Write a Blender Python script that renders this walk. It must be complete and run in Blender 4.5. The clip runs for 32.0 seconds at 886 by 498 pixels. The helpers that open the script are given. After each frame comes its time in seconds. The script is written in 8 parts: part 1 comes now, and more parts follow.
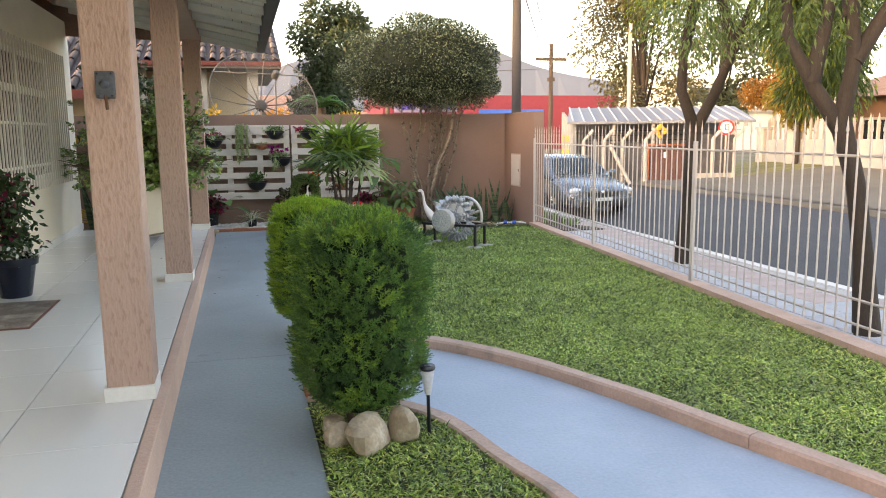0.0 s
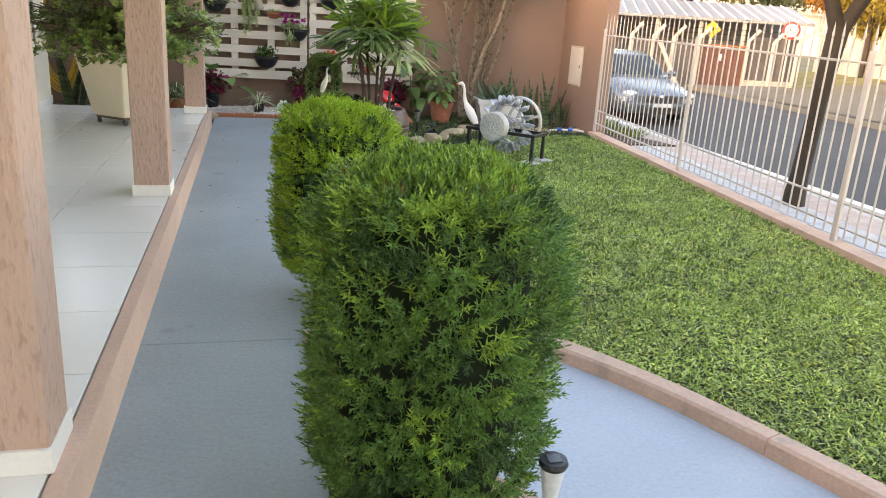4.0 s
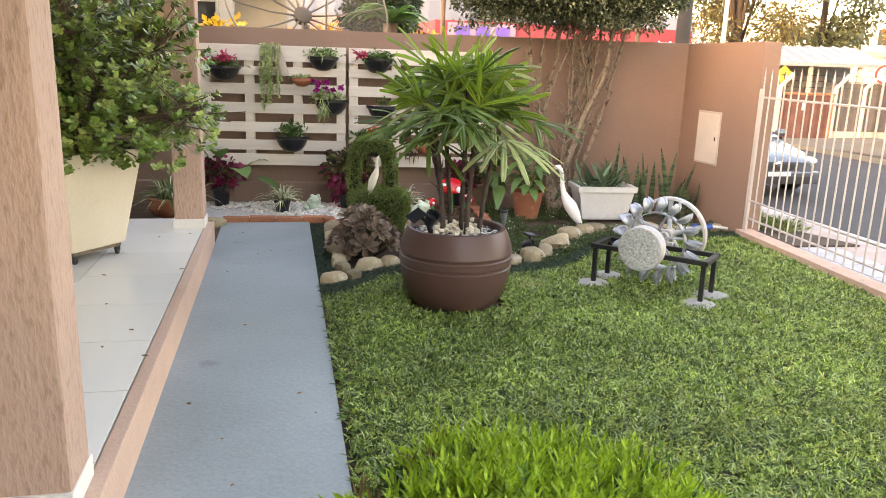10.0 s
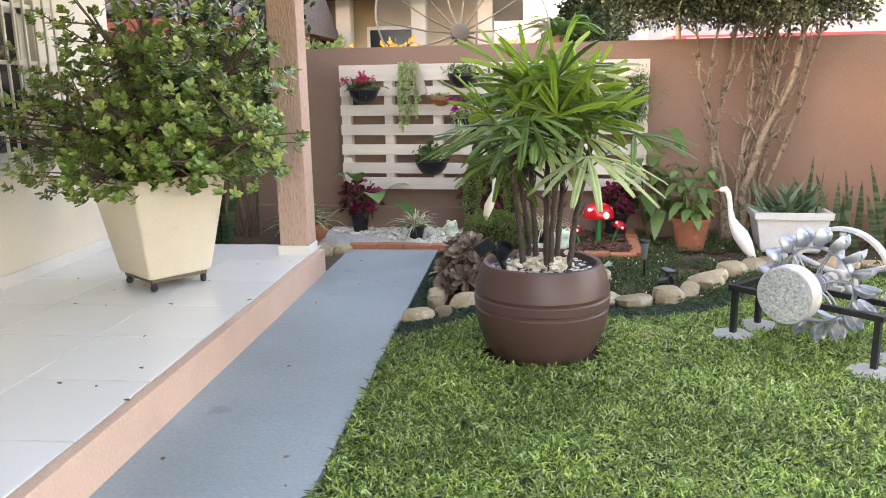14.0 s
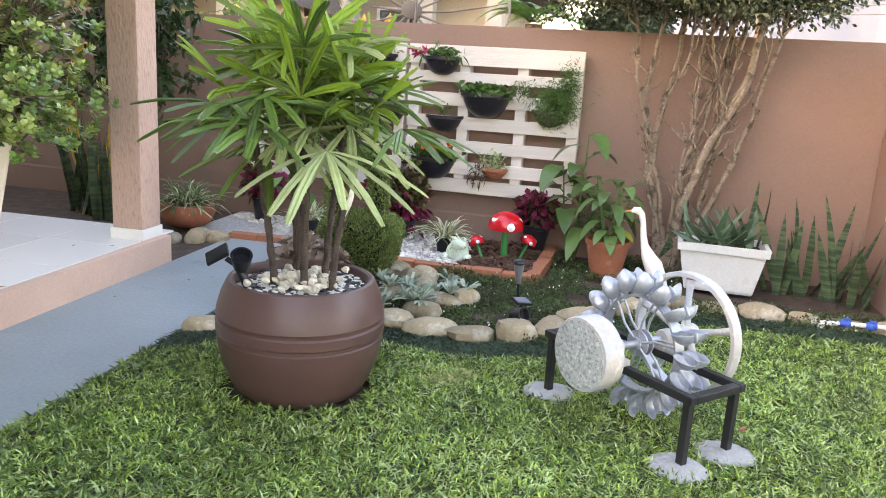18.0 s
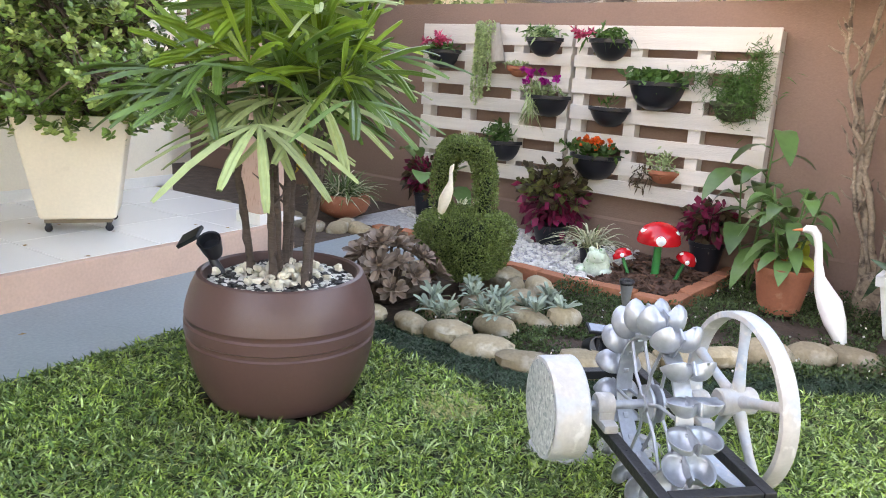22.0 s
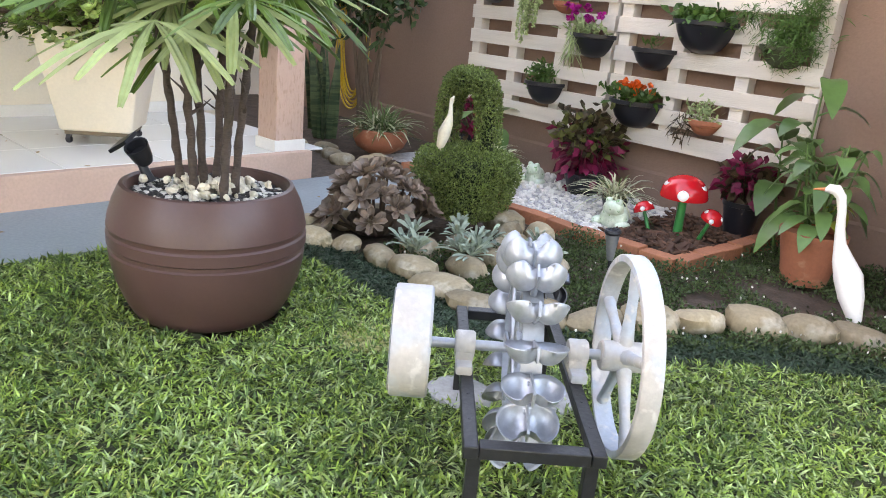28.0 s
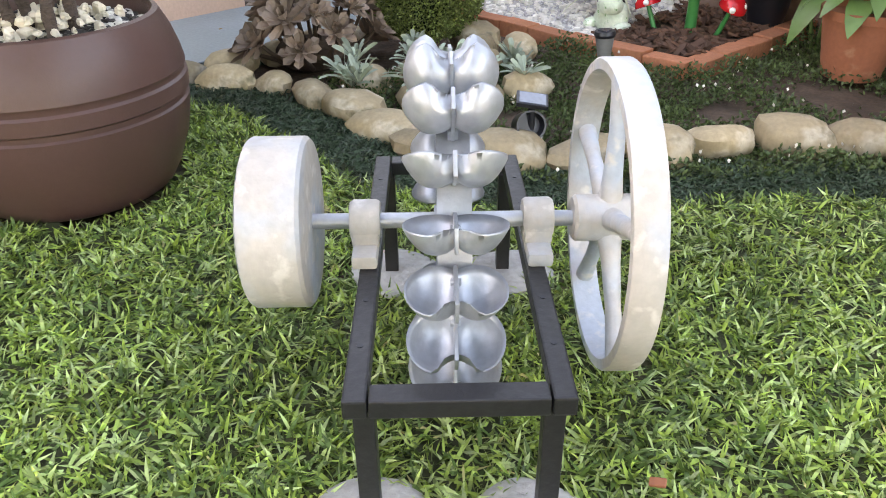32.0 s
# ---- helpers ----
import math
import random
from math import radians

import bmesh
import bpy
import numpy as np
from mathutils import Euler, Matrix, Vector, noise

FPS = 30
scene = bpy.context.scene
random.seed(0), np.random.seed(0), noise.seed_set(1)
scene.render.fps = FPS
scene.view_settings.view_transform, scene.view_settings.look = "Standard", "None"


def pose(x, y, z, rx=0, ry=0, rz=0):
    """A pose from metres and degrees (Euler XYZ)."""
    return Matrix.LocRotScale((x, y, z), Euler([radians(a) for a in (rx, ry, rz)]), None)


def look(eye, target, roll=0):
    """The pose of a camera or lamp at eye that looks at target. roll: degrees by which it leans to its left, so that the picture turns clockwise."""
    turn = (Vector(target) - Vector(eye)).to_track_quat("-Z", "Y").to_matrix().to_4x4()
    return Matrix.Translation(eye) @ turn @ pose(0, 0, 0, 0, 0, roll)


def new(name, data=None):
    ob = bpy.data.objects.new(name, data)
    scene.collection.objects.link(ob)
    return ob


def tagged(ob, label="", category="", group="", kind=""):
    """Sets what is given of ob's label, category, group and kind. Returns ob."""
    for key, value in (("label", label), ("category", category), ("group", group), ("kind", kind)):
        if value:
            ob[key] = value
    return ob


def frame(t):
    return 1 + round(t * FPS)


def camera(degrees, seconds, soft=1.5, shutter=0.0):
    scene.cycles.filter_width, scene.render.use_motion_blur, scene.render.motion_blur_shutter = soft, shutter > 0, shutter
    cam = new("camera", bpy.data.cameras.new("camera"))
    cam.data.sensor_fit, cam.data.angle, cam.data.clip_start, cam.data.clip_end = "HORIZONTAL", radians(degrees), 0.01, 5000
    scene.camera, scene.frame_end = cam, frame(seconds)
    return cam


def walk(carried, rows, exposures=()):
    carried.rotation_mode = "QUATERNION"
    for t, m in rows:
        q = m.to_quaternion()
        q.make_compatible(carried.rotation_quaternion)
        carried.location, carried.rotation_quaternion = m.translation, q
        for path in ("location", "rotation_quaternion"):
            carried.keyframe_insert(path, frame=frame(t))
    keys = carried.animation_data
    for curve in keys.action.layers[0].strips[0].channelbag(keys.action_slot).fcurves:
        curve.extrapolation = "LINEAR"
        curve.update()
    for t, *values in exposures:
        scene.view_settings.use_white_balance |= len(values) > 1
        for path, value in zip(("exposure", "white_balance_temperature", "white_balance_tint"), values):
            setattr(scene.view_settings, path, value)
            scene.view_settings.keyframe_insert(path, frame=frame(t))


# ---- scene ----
cam = camera(60.3, 32.0, soft=1.0)
PATH = [
    (0, (0.419, -1.889, 1.484), (0.92, 0.023, 1.182), -0.6),
    (0.5, (0.531, -1.664, 1.491), (0.943, 0.266, 1.167), -1.0),
    (1, (0.435, -1.42, 1.47), (0.8, 0.514, 1.111), 0.9),
    (1.5, (0.404, -1.232, 1.491), (0.915, 0.667, 1.129), 1.1),
    (2, (0.471, -1.023, 1.502), (0.961, 0.883, 1.144), 2.5),
    (2.5, (0.525, -0.8, 1.505), (0.983, 1.113, 1.142), 2.5),
    (3, (0.453, -0.513, 1.498), (0.941, 1.376, 1.059), 2.4),
    (3.5, (0.495, -0.259, 1.45), (0.982, 1.607, 0.918), 3.3),
    (5.5, (0.508, 0.902, 1.51), (0.949, 2.739, 0.852), 3.2),
    (6, (0.436, 1.232, 1.511), (0.914, 3.052, 0.835), 2.3),
    (6.5, (0.527, 1.532, 1.525), (1.045, 3.341, 0.847), 1.7),
    (7, (0.57, 1.805, 1.497), (1.141, 3.608, 0.845), 1.7),
    (7.5, (0.473, 2.097, 1.513), (1.085, 3.896, 0.89), 1.9),
    (8, (0.499, 2.403, 1.504), (1.139, 4.203, 0.91), 2.5),
    (8.5, (0.576, 2.667, 1.481), (1.237, 4.463, 0.9), 2.8),
    (9, (0.551, 2.9, 1.518), (1.26, 4.689, 0.975), 1.2),
    (9.5, (0.563, 2.973, 1.528), (1.165, 4.812, 1.021), 2.0),
    (10, (0.579, 3.004, 1.53), (0.982, 4.904, 1.052), 1.9),
    (10.5, (0.574, 2.999, 1.549), (0.879, 4.926, 1.107), 1.7),
    (11, (0.606, 3.008, 1.552), (0.898, 4.941, 1.13), 1.6),
    (11.5, (0.743, 2.996, 1.491), (1.089, 4.915, 1.048), 1.4),
    (12, (0.9, 3.061, 1.446), (1.397, 4.92, 0.902), 1.2),
    (12.5, (1.116, 3.277, 1.403), (1.396, 5.187, 0.88), 0.9),
    (13, (1.34, 3.317, 1.409), (1.229, 5.248, 0.897), 1.0),
    (13.5, (1.478, 3.477, 1.415), (1.281, 5.407, 0.926), 0.5),
    (14, (1.565, 3.663, 1.439), (1.353, 5.606, 1.016), -1.0),
    (14.5, (1.698, 3.778, 1.442), (1.488, 5.725, 1.035), -1.2),
    (15, (1.903, 3.883, 1.451), (1.724, 5.83, 1.028), 0.6),
    (15.5, (1.93, 4.02, 1.46), (1.784, 5.963, 1.011), 2.7),
    (17.5, (2.711, 4.48, 1.369), (2.359, 6.404, 0.955), 3.2),
    (18, (2.875, 4.671, 1.397), (2.498, 6.584, 0.95), 3.5),
    (18.5, (3.022, 4.815, 1.385), (2.556, 6.707, 0.931), 3.2),
    (19, (3.189, 4.852, 1.38), (2.613, 6.713, 0.929), 3.1),
    (19.5, (3.241, 4.911, 1.354), (2.564, 6.738, 0.903), 2.7),
    (20, (3.349, 5.171, 1.365), (2.547, 6.951, 0.932), 2.0),
    (20.5, (3.477, 5.283, 1.357), (2.471, 6.966, 0.965), 1.6),
    (21, (3.671, 5.387, 1.343), (2.57, 7.016, 0.975), 2.1),
    (21.5, (3.705, 5.469, 1.307), (2.642, 7.108, 0.877), 2.5),
    (22, (3.764, 5.695, 1.307), (2.675, 7.305, 0.835), 3.0),
    (22.5, (3.882, 5.752, 1.282), (2.725, 7.305, 0.781), 3.4),
    (23, (4.105, 5.729, 1.241), (2.907, 7.244, 0.719), 3.6),
    (23.5, (4.225, 5.724, 1.238), (3.023, 7.229, 0.7), 3.8),
    (24, (4.274, 5.737, 1.213), (3.104, 7.259, 0.652), 4.3),
    (24.5, (4.289, 5.744, 1.197), (3.144, 7.27, 0.598), 4.9),
    (26.5, (4.142, 5.954, 1.283), (2.987, 7.489, 0.725), 5.6),
    (27, (4.138, 6.046, 1.279), (2.871, 7.546, 0.898), 5.8),
    (27.5, (4.177, 6.156, 1.245), (2.844, 7.588, 0.829), 6.5),
    (28, (4.22, 6.275, 1.204), (2.919, 7.67, 0.601), 5.2),
    (28.5, (4.265, 6.415, 1.145), (2.965, 7.775, 0.458), 3.2),
    (29, (4.282, 6.536, 1.11), (2.978, 7.869, 0.381), 2.0),
    (29.5, (4.243, 6.652, 1.092), (2.939, 7.945, 0.298), 1.8),
    (30, (4.222, 6.722, 1.07), (2.908, 7.963, 0.216), 0.9),
    (30.5, (4.206, 6.803, 1.068), (2.893, 8.011, 0.17), 0.0),
    (31, (4.155, 6.875, 1.042), (2.846, 8.066, 0.116), -0.5),
    (31.5, (4.012, 6.912, 1.035), (2.757, 8.127, 0.06), -0.1),
    (32, (3.926, 6.93, 0.985), (2.728, 8.18, -0.02), -0.5),
]
walk(cam, [(t, look(eye, target, roll)) for t, eye, target, roll in PATH], exposures=((0, 2.97, 7900, 22), (1, 3.05, 8000, 22), (3.5, 3.27, 8300, 22), (6.0, 3.78, 9300, 27), (9, 3.70, 9300, 27), (12, 3.8, 9100, 28), (14, 3.92, 8400, 28), (20, 3.9, 7950, 28), (29, 3.88, 8200, 28), (32, 3.86, 8900, 28)))

# ---- world, sun, exposure ----
SUN_ELEV, SUN_FROM = radians(11), radians(210)  # the sun's height, and the way to it, anticlockwise from +x
world = bpy.data.worlds.new("world")
scene.world = world
world.use_nodes = True
wn = world.node_tree
sky = wn.nodes.new("ShaderNodeTexSky")
sky.sky_type, sky.sun_disc = "NISHITA", False
sky.sun_elevation, sky.sun_rotation = SUN_ELEV, radians(90) - SUN_FROM
sky.air_density, sky.dust_density, sky.ozone_density = 1.0, 1.6, 0.8
wn.links.new(sky.outputs[0], wn.nodes["Background"].inputs[0])
wn.nodes["Background"].inputs[1].default_value = 0.15
sun = new("sun", bpy.data.lights.new("sun", "SUN"))
sun.data.energy, sun.data.angle, sun.data.color = 0.20, radians(1.5), (1.0, 0.80, 0.56)
sd = Vector((math.cos(SUN_FROM) * math.cos(SUN_ELEV), math.sin(SUN_FROM) * math.cos(SUN_ELEV), math.sin(SUN_ELEV)))
sun.matrix_world = look(sd * 40, (0, 0, 0))

# ---- helpers for meshes ----
rng = np.random.default_rng(7)


class Geo:
    """Collects vertices and faces for one mesh."""

    def __init__(self):
        self.v, self.f, self.n = [], [], 0
        self.round, self.edged = False, False

    def add(self, verts, faces):
        verts = np.asarray(verts, float).reshape(-1, 3)
        self.v.append(verts)
        self.f += [tuple(int(i) + self.n for i in face) for face in faces]
        self.n += len(verts)
        return self

    def box(self, x0, x1, y0, y1, z0, z1, bevel=0.0, m=None):
        self.edged = True
        if bevel <= 0:
            v = [(x, y, z) for x in (x0, x1) for y in (y0, y1) for z in (z0, z1)]
            f = [(0, 1, 3, 2), (4, 6, 7, 5), (0, 4, 5, 1), (2, 3, 7, 6), (0, 2, 6, 4), (1, 5, 7, 3)]
        else:
            bm = bmesh.new()
            bmesh.ops.create_cube(bm, size=1)
            for q in bm.verts:
                q.co = Vector(((x0 + x1) / 2 + q.co.x * (x1 - x0), (y0 + y1) / 2 + q.co.y * (y1 - y0), (z0 + z1) / 2 + q.co.z * (z1 - z0)))
            bmesh.ops.bevel(bm, geom=bm.edges[:], offset=bevel, segments=2, affect="EDGES", profile=0.6)
            bm.verts.index_update()
            v, f = [q.co[:] for q in bm.verts], [[q.index for q in p.verts] for p in bm.faces]
            bm.free()
        v = np.array(v)
        if m is not None:
            v = v @ np.array(m.to_3x3()).T + np.array(m.translation)
        return self.add(v, f)

    def tube(self, pts, radii, sides=8, caps=True):
        self.round = True
        pts = np.asarray(pts, float)
        radii = np.broadcast_to(np.asarray(radii, float), (len(pts),))
        tang = np.gradient(pts, axis=0)
        tang /= np.linalg.norm(tang, axis=1)[:, None] + 1e-9
        side = np.cross(tang[0], (0.3, 0.2, 0.93))
        if np.linalg.norm(side) < 0.1:
            side = np.cross(tang[0], (1, 0, 0))
        rings = []
        a = np.arange(sides) * 2 * math.pi / sides
        for p, t, r in zip(pts, tang, radii):
            side = side - t * (side @ t)
            side /= np.linalg.norm(side)
            up = np.cross(t, side)
            rings.append(p + r * (np.cos(a)[:, None] * side + np.sin(a)[:, None] * up))
        f = [(k * sides + i, k * sides + (i + 1) % sides, (k + 1) * sides + (i + 1) % sides, (k + 1) * sides + i) for k in range(len(pts) - 1) for i in range(sides)]
        if caps:
            f += [tuple(range(sides))[::-1], tuple((len(pts) - 1) * sides + i for i in range(sides))]
        return self.add(np.concatenate(rings), f)

    def lathe(self, profile, sides=32, centre=(0, 0, 0), m=None, closed=False):
        self.round = True
        pr = np.asarray(profile, float)
        a = np.arange(sides) * 2 * math.pi / sides
        v = np.concatenate([np.stack([r * np.cos(a), r * np.sin(a), np.full(sides, z)], 1) for r, z in pr]) + np.asarray(centre)
        k = len(pr)
        span = k if closed else k - 1
        f = [(j * sides + i, j * sides + (i + 1) % sides, (j + 1) % k * sides + (i + 1) % sides, (j + 1) % k * sides + i) for j in range(span) for i in range(sides)]
        if not closed:
            if pr[0][0] > 1e-4:
                f.append(tuple(range(sides))[::-1])
            if pr[-1][0] > 1e-4:
                f.append(tuple((k - 1) * sides + i for i in range(sides)))
        if m is not None:
            v = v @ np.array(m.to_3x3()).T + np.array(m.translation)
        return self.add(v, f)

    def blob(self, centre, size, seed=0, rough=0.12, rings=8, sides=12):
        """A rounded, uneven lump such as a river stone."""
        r = np.random.default_rng(seed)
        ph = r.uniform(0, 6.28, 6)
        v, f = [], []
        for j in range(rings + 1):
            th = math.pi * j / rings
            for i in range(sides):
                p = 2 * math.pi * i / sides
                d = np.array([math.sin(th) * math.cos(p), math.sin(th) * math.sin(p), math.cos(th)])
                k = 1 + rough * (math.sin(2.1 * d[0] + ph[0] + 1.7 * d[1]) + math.sin(2.6 * d[1] + ph[1] - 2 * d[2]) + 0.6 * math.sin(4 * d[2] + ph[2] + 3 * d[0])) / 2
                v.append(np.asarray(centre) + np.asarray(size) * np.sign(d) * np.abs(d) ** 0.85 * k)
        for j in range(rings):
            f += [(j * sides + i, (j + 1) * sides + i, (j + 1) * sides + (i + 1) % sides, j * sides + (i + 1) % sides) for i in range(sides)]
        return self.add(v, f)

    def strips(self, verts, tri=False):
        """Many separate quads (n, 4, 3) or triangles (n, 3, 3) at once."""
        verts = np.asarray(verts, float)
        k = verts.shape[1]
        n = len(verts)
        idx = np.arange(n * k).reshape(n, k) + self.n
        self.v.append(verts.reshape(-1, 3))
        self.f += idx.tolist()
        self.n += n * k
        return self

    def mesh(self, name, smooth=False):
        me = bpy.data.meshes.new(name)
        v = np.concatenate(self.v) if self.v else np.zeros((0, 3))
        loops = np.array([len(f) for f in self.f], np.int32)
        flat = np.fromiter((i for f in self.f for i in f), np.int32, int(loops.sum()))
        me.vertices.add(len(v))
        me.vertices.foreach_set("co", v.astype(np.float32).ravel())
        me.loops.add(len(flat))
        me.loops.foreach_set("vertex_index", flat)
        me.polygons.add(len(loops))
        me.polygons.foreach_set("loop_start", np.r_[0, np.cumsum(loops)[:-1]].astype(np.int32))
        me.polygons.foreach_set("use_smooth", np.full(len(loops), smooth or (self.round and not self.edged)))
        me.update(calc_edges=True)
        return me


def part(name, geo, material, parent=None, label="", smooth=False, at=None):
    """Links one mesh as a part of a thing, in the thing's own space."""
    me = geo.mesh(name, smooth) if isinstance(geo, Geo) else geo
    if isinstance(geo, Geo):
        me.materials.append(material)
        if smooth:
            me.set_sharp_from_angle(angle=radians(38))
        elif geo.round and not geo.edged:
            me.set_sharp_from_angle(angle=radians(65))
    ob = new(name, me)
    if at is not None:
        ob.location = at
    if parent is not None:
        ob.parent = parent
    return tagged(ob, label)


def thing(name, at, label, category, group="", kind="", turn=0.0):
    ob = new(name)
    ob.empty_display_size = 0.1
    ob.location, ob.rotation_euler = at, (0, 0, radians(turn))
    return tagged(ob, label, category, group, kind)


def solid(name, geo, material, label, category="", group="", kind="", smooth=False, at=None):
    """A thing of one single mesh."""
    return tagged(part(name, geo, material, None, "", smooth, at), label, category, group, kind)


def structure(name, geo, material, label, smooth=False):
    return tagged(part(name, geo, material, None, "", smooth), label, name.split("_")[0], "", "structure")


def turned(dirs, up=(0, 0, 1)):
    """Frames (n, 3, 3) whose second axis follows dirs."""
    d = dirs / (np.linalg.norm(dirs, axis=1)[:, None] + 1e-9)
    s = np.cross(d, np.asarray(up, float))
    s /= np.linalg.norm(s, axis=1)[:, None] + 1e-9
    return np.stack([s, d, np.cross(s, d)], 2)


def leaves(geo, roots, dirs, length, width, bend=0.3, roll=None, r=rng, foot=0.15, tip=0.04):
    """Pointed leaves of two quads each: root, waist and tip, bent down along the way."""
    n = len(roots)
    L = np.broadcast_to(np.asarray(length, float), (n,))[:, None]
    W = np.broadcast_to(np.asarray(width, float), (n,))[:, None]
    d = dirs / (np.linalg.norm(dirs, axis=1)[:, None] + 1e-9)
    ref = r.normal(size=(n, 3)) if roll is None else np.broadcast_to(roll, (n, 3))
    s = np.cross(d, ref)
    s /= np.linalg.norm(s, axis=1)[:, None] + 1e-9
    down = np.array([0, 0, -1.0]) * np.asarray(bend)
    p0, p1, p2 = roots, roots + d * L * 0.5 + down * L * 0.12, roots + d * L + down * L * 0.5
    geo.strips(np.stack([p0 - s * W * foot, p0 + s * W * foot, p1 + s * W * 0.5, p1 - s * W * 0.5], 1))
    if tip > 0.15:
        geo.strips(np.stack([p1 - s * W * 0.5, p1 + s * W * 0.5, p2 + s * W * tip, p2 - s * W * tip], 1))
    else:
        geo.strips(np.stack([p1 - s * W * 0.5, p1 + s * W * 0.5, p2], 1))
    return geo


def on_sphere(n, r=rng):
    d = r.normal(size=(n, 3))
    return d / np.linalg.norm(d, axis=1)[:, None]


# ---- materials ----
def mat(name, colour, rough=0.7, metal=0.0, spots=(), bump=0.0, bump_size=40.0, island=0.0, noise_size=3.0, vary=0.12, spec=0.4, fine=60.0, subsurface=0.0, stretch=None):
    """A surface with broad and fine variation of its colour, relief, and a change from piece to piece."""
    m = bpy.data.materials.new(name)
    m.use_nodes = True
    nt = m.node_tree
    N, K = nt.nodes, nt.links
    b = N["Principled BSDF"]
    b.inputs["Roughness"].default_value, b.inputs["Metallic"].default_value = rough, metal
    b.inputs["Specular IOR Level"].default_value = spec
    tc = N.new("ShaderNodeTexCoord")
    vec = tc.outputs["Object"]
    if stretch:
        mp = N.new("ShaderNodeMapping")
        mp.inputs["Scale"].default_value = stretch
        K.new(vec, mp.inputs["Vector"])
        vec = mp.outputs[0]
    big = N.new("ShaderNodeTexNoise")
    big.inputs["Scale"].default_value, big.inputs["Detail"].default_value = noise_size, 5
    K.new(vec, big.inputs["Vector"])
    small = N.new("ShaderNodeTexNoise")
    small.inputs["Scale"].default_value, small.inputs["Detail"].default_value = fine, 3
    K.new(vec, small.inputs["Vector"])
    c0 = N.new("ShaderNodeRGB")
    c0.outputs[0].default_value = (*colour, 1)
    out = c0.outputs[0]

    def scaled(src, socket, amount):
        mr = N.new("ShaderNodeMapRange")
        mr.inputs[1].default_value, mr.inputs[2].default_value = 0.25, 0.75
        mr.inputs[3].default_value, mr.inputs[4].default_value = 1 - amount, 1 + amount
        K.new(socket, mr.inputs[0])
        mx = N.new("ShaderNodeVectorMath")
        mx.operation = "SCALE"
        K.new(src, mx.inputs[0])
        K.new(mr.outputs[0], mx.inputs["Scale"])
        return mx.outputs[0]

    for other, low, high, size in spots:
        t = N.new("ShaderNodeTexNoise")
        t.inputs["Scale"].default_value, t.inputs["Detail"].default_value = size, 4
        K.new(vec, t.inputs["Vector"])
        mr = N.new("ShaderNodeMapRange")
        mr.inputs[1].default_value, mr.inputs[2].default_value = low, high
        K.new(t.outputs[0], mr.inputs[0])
        mx = N.new("ShaderNodeMix")
        mx.data_type = "RGBA"
        K.new(mr.outputs[0], mx.inputs[0])
        K.new(out, mx.inputs[6])
        mx.inputs[7].default_value = (*other, 1)
        out = mx.outputs[2]
    out = scaled(out, big.outputs[0], vary)
    out = scaled(out, small.outputs[0], vary * 0.8)
    if island:
        g = N.new("ShaderNodeNewGeometry")
        o = N.new("ShaderNodeObjectInfo")
        ad = N.new("ShaderNodeMath")
        ad.operation = "ADD"
        K.new(g.outputs["Random Per Island"], ad.inputs[0])
        K.new(o.outputs["Random"], ad.inputs[1])
        fr = N.new("ShaderNodeMath")
        fr.operation = "FRACT"
        K.new(ad.outputs[0], fr.inputs[0])
        mr = N.new("ShaderNodeMapRange")
        mr.inputs[3].default_value, mr.inputs[4].default_value = 1 - island, 1 + island
        K.new(fr.outputs[0], mr.inputs[0])
        mx = N.new("ShaderNodeVectorMath")
        mx.operation = "SCALE"
        K.new(out, mx.inputs[0])
        K.new(mr.outputs[0], mx.inputs["Scale"])
        out = mx.outputs[0]
    K.new(out, b.inputs["Base Color"])
    if bump:
        t = N.new("ShaderNodeTexNoise")
        t.inputs["Scale"].default_value, t.inputs["Detail"].default_value = bump_size, 6
        K.new(vec, t.inputs["Vector"])
        bp = N.new("ShaderNodeBump")
        bp.inputs["Strength"].default_value, bp.inputs["Distance"].default_value = min(1.0, bump), 0.01
        K.new(t.outputs[0], bp.inputs["Height"])
        K.new(bp.outputs[0], b.inputs["Normal"])
        rr = N.new("ShaderNodeMapRange")
        rr.inputs[3].default_value, rr.inputs[4].default_value = max(0.03, rough - 0.12), min(1, rough + 0.12)
        K.new(t.outputs[0], rr.inputs[0])
        K.new(rr.outputs[0], b.inputs["Roughness"])
    if subsurface:
        tr = N.new("ShaderNodeBsdfTranslucent")
        ms = N.new("ShaderNodeMixShader")
        ms.inputs[0].default_value = subsurface
        K.new(out, tr.inputs[0])
        K.new(b.outputs[0], ms.inputs[1])
        K.new(tr.outputs[0], ms.inputs[2])
        K.new(ms.outputs[0], N["Material Output"].inputs[0])
    return m


def leafy(name, colour, island=0.35, rough=0.45, sub=0.3, vary=0.15, spec=0.35):
    return mat(name, colour, rough, island=island, vary=vary, noise_size=2.0, fine=25.0, subsurface=sub, spec=spec)


STUCCO_PILLAR = mat("pillar_stucco", (0.52, 0.345, 0.275), 0.9, bump=1.0, bump_size=1.0, vary=0.06, fine=50, stretch=(62, 62, 19), noise_size=0.05, spots=(((0.43, 0.275, 0.21), 0.55, 0.67, 1.0),))
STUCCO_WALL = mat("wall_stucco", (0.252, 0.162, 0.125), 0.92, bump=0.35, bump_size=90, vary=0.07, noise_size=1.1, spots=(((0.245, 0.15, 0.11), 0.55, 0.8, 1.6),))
STEP_PAINT = mat("step_paint", (0.60, 0.40, 0.31), 0.75, bump=0.25, bump_size=60, vary=0.08)
HOUSE_PAINT = mat("house_paint", (0.83, 0.745, 0.615), 0.85, bump=0.2, bump_size=120, vary=0.04)
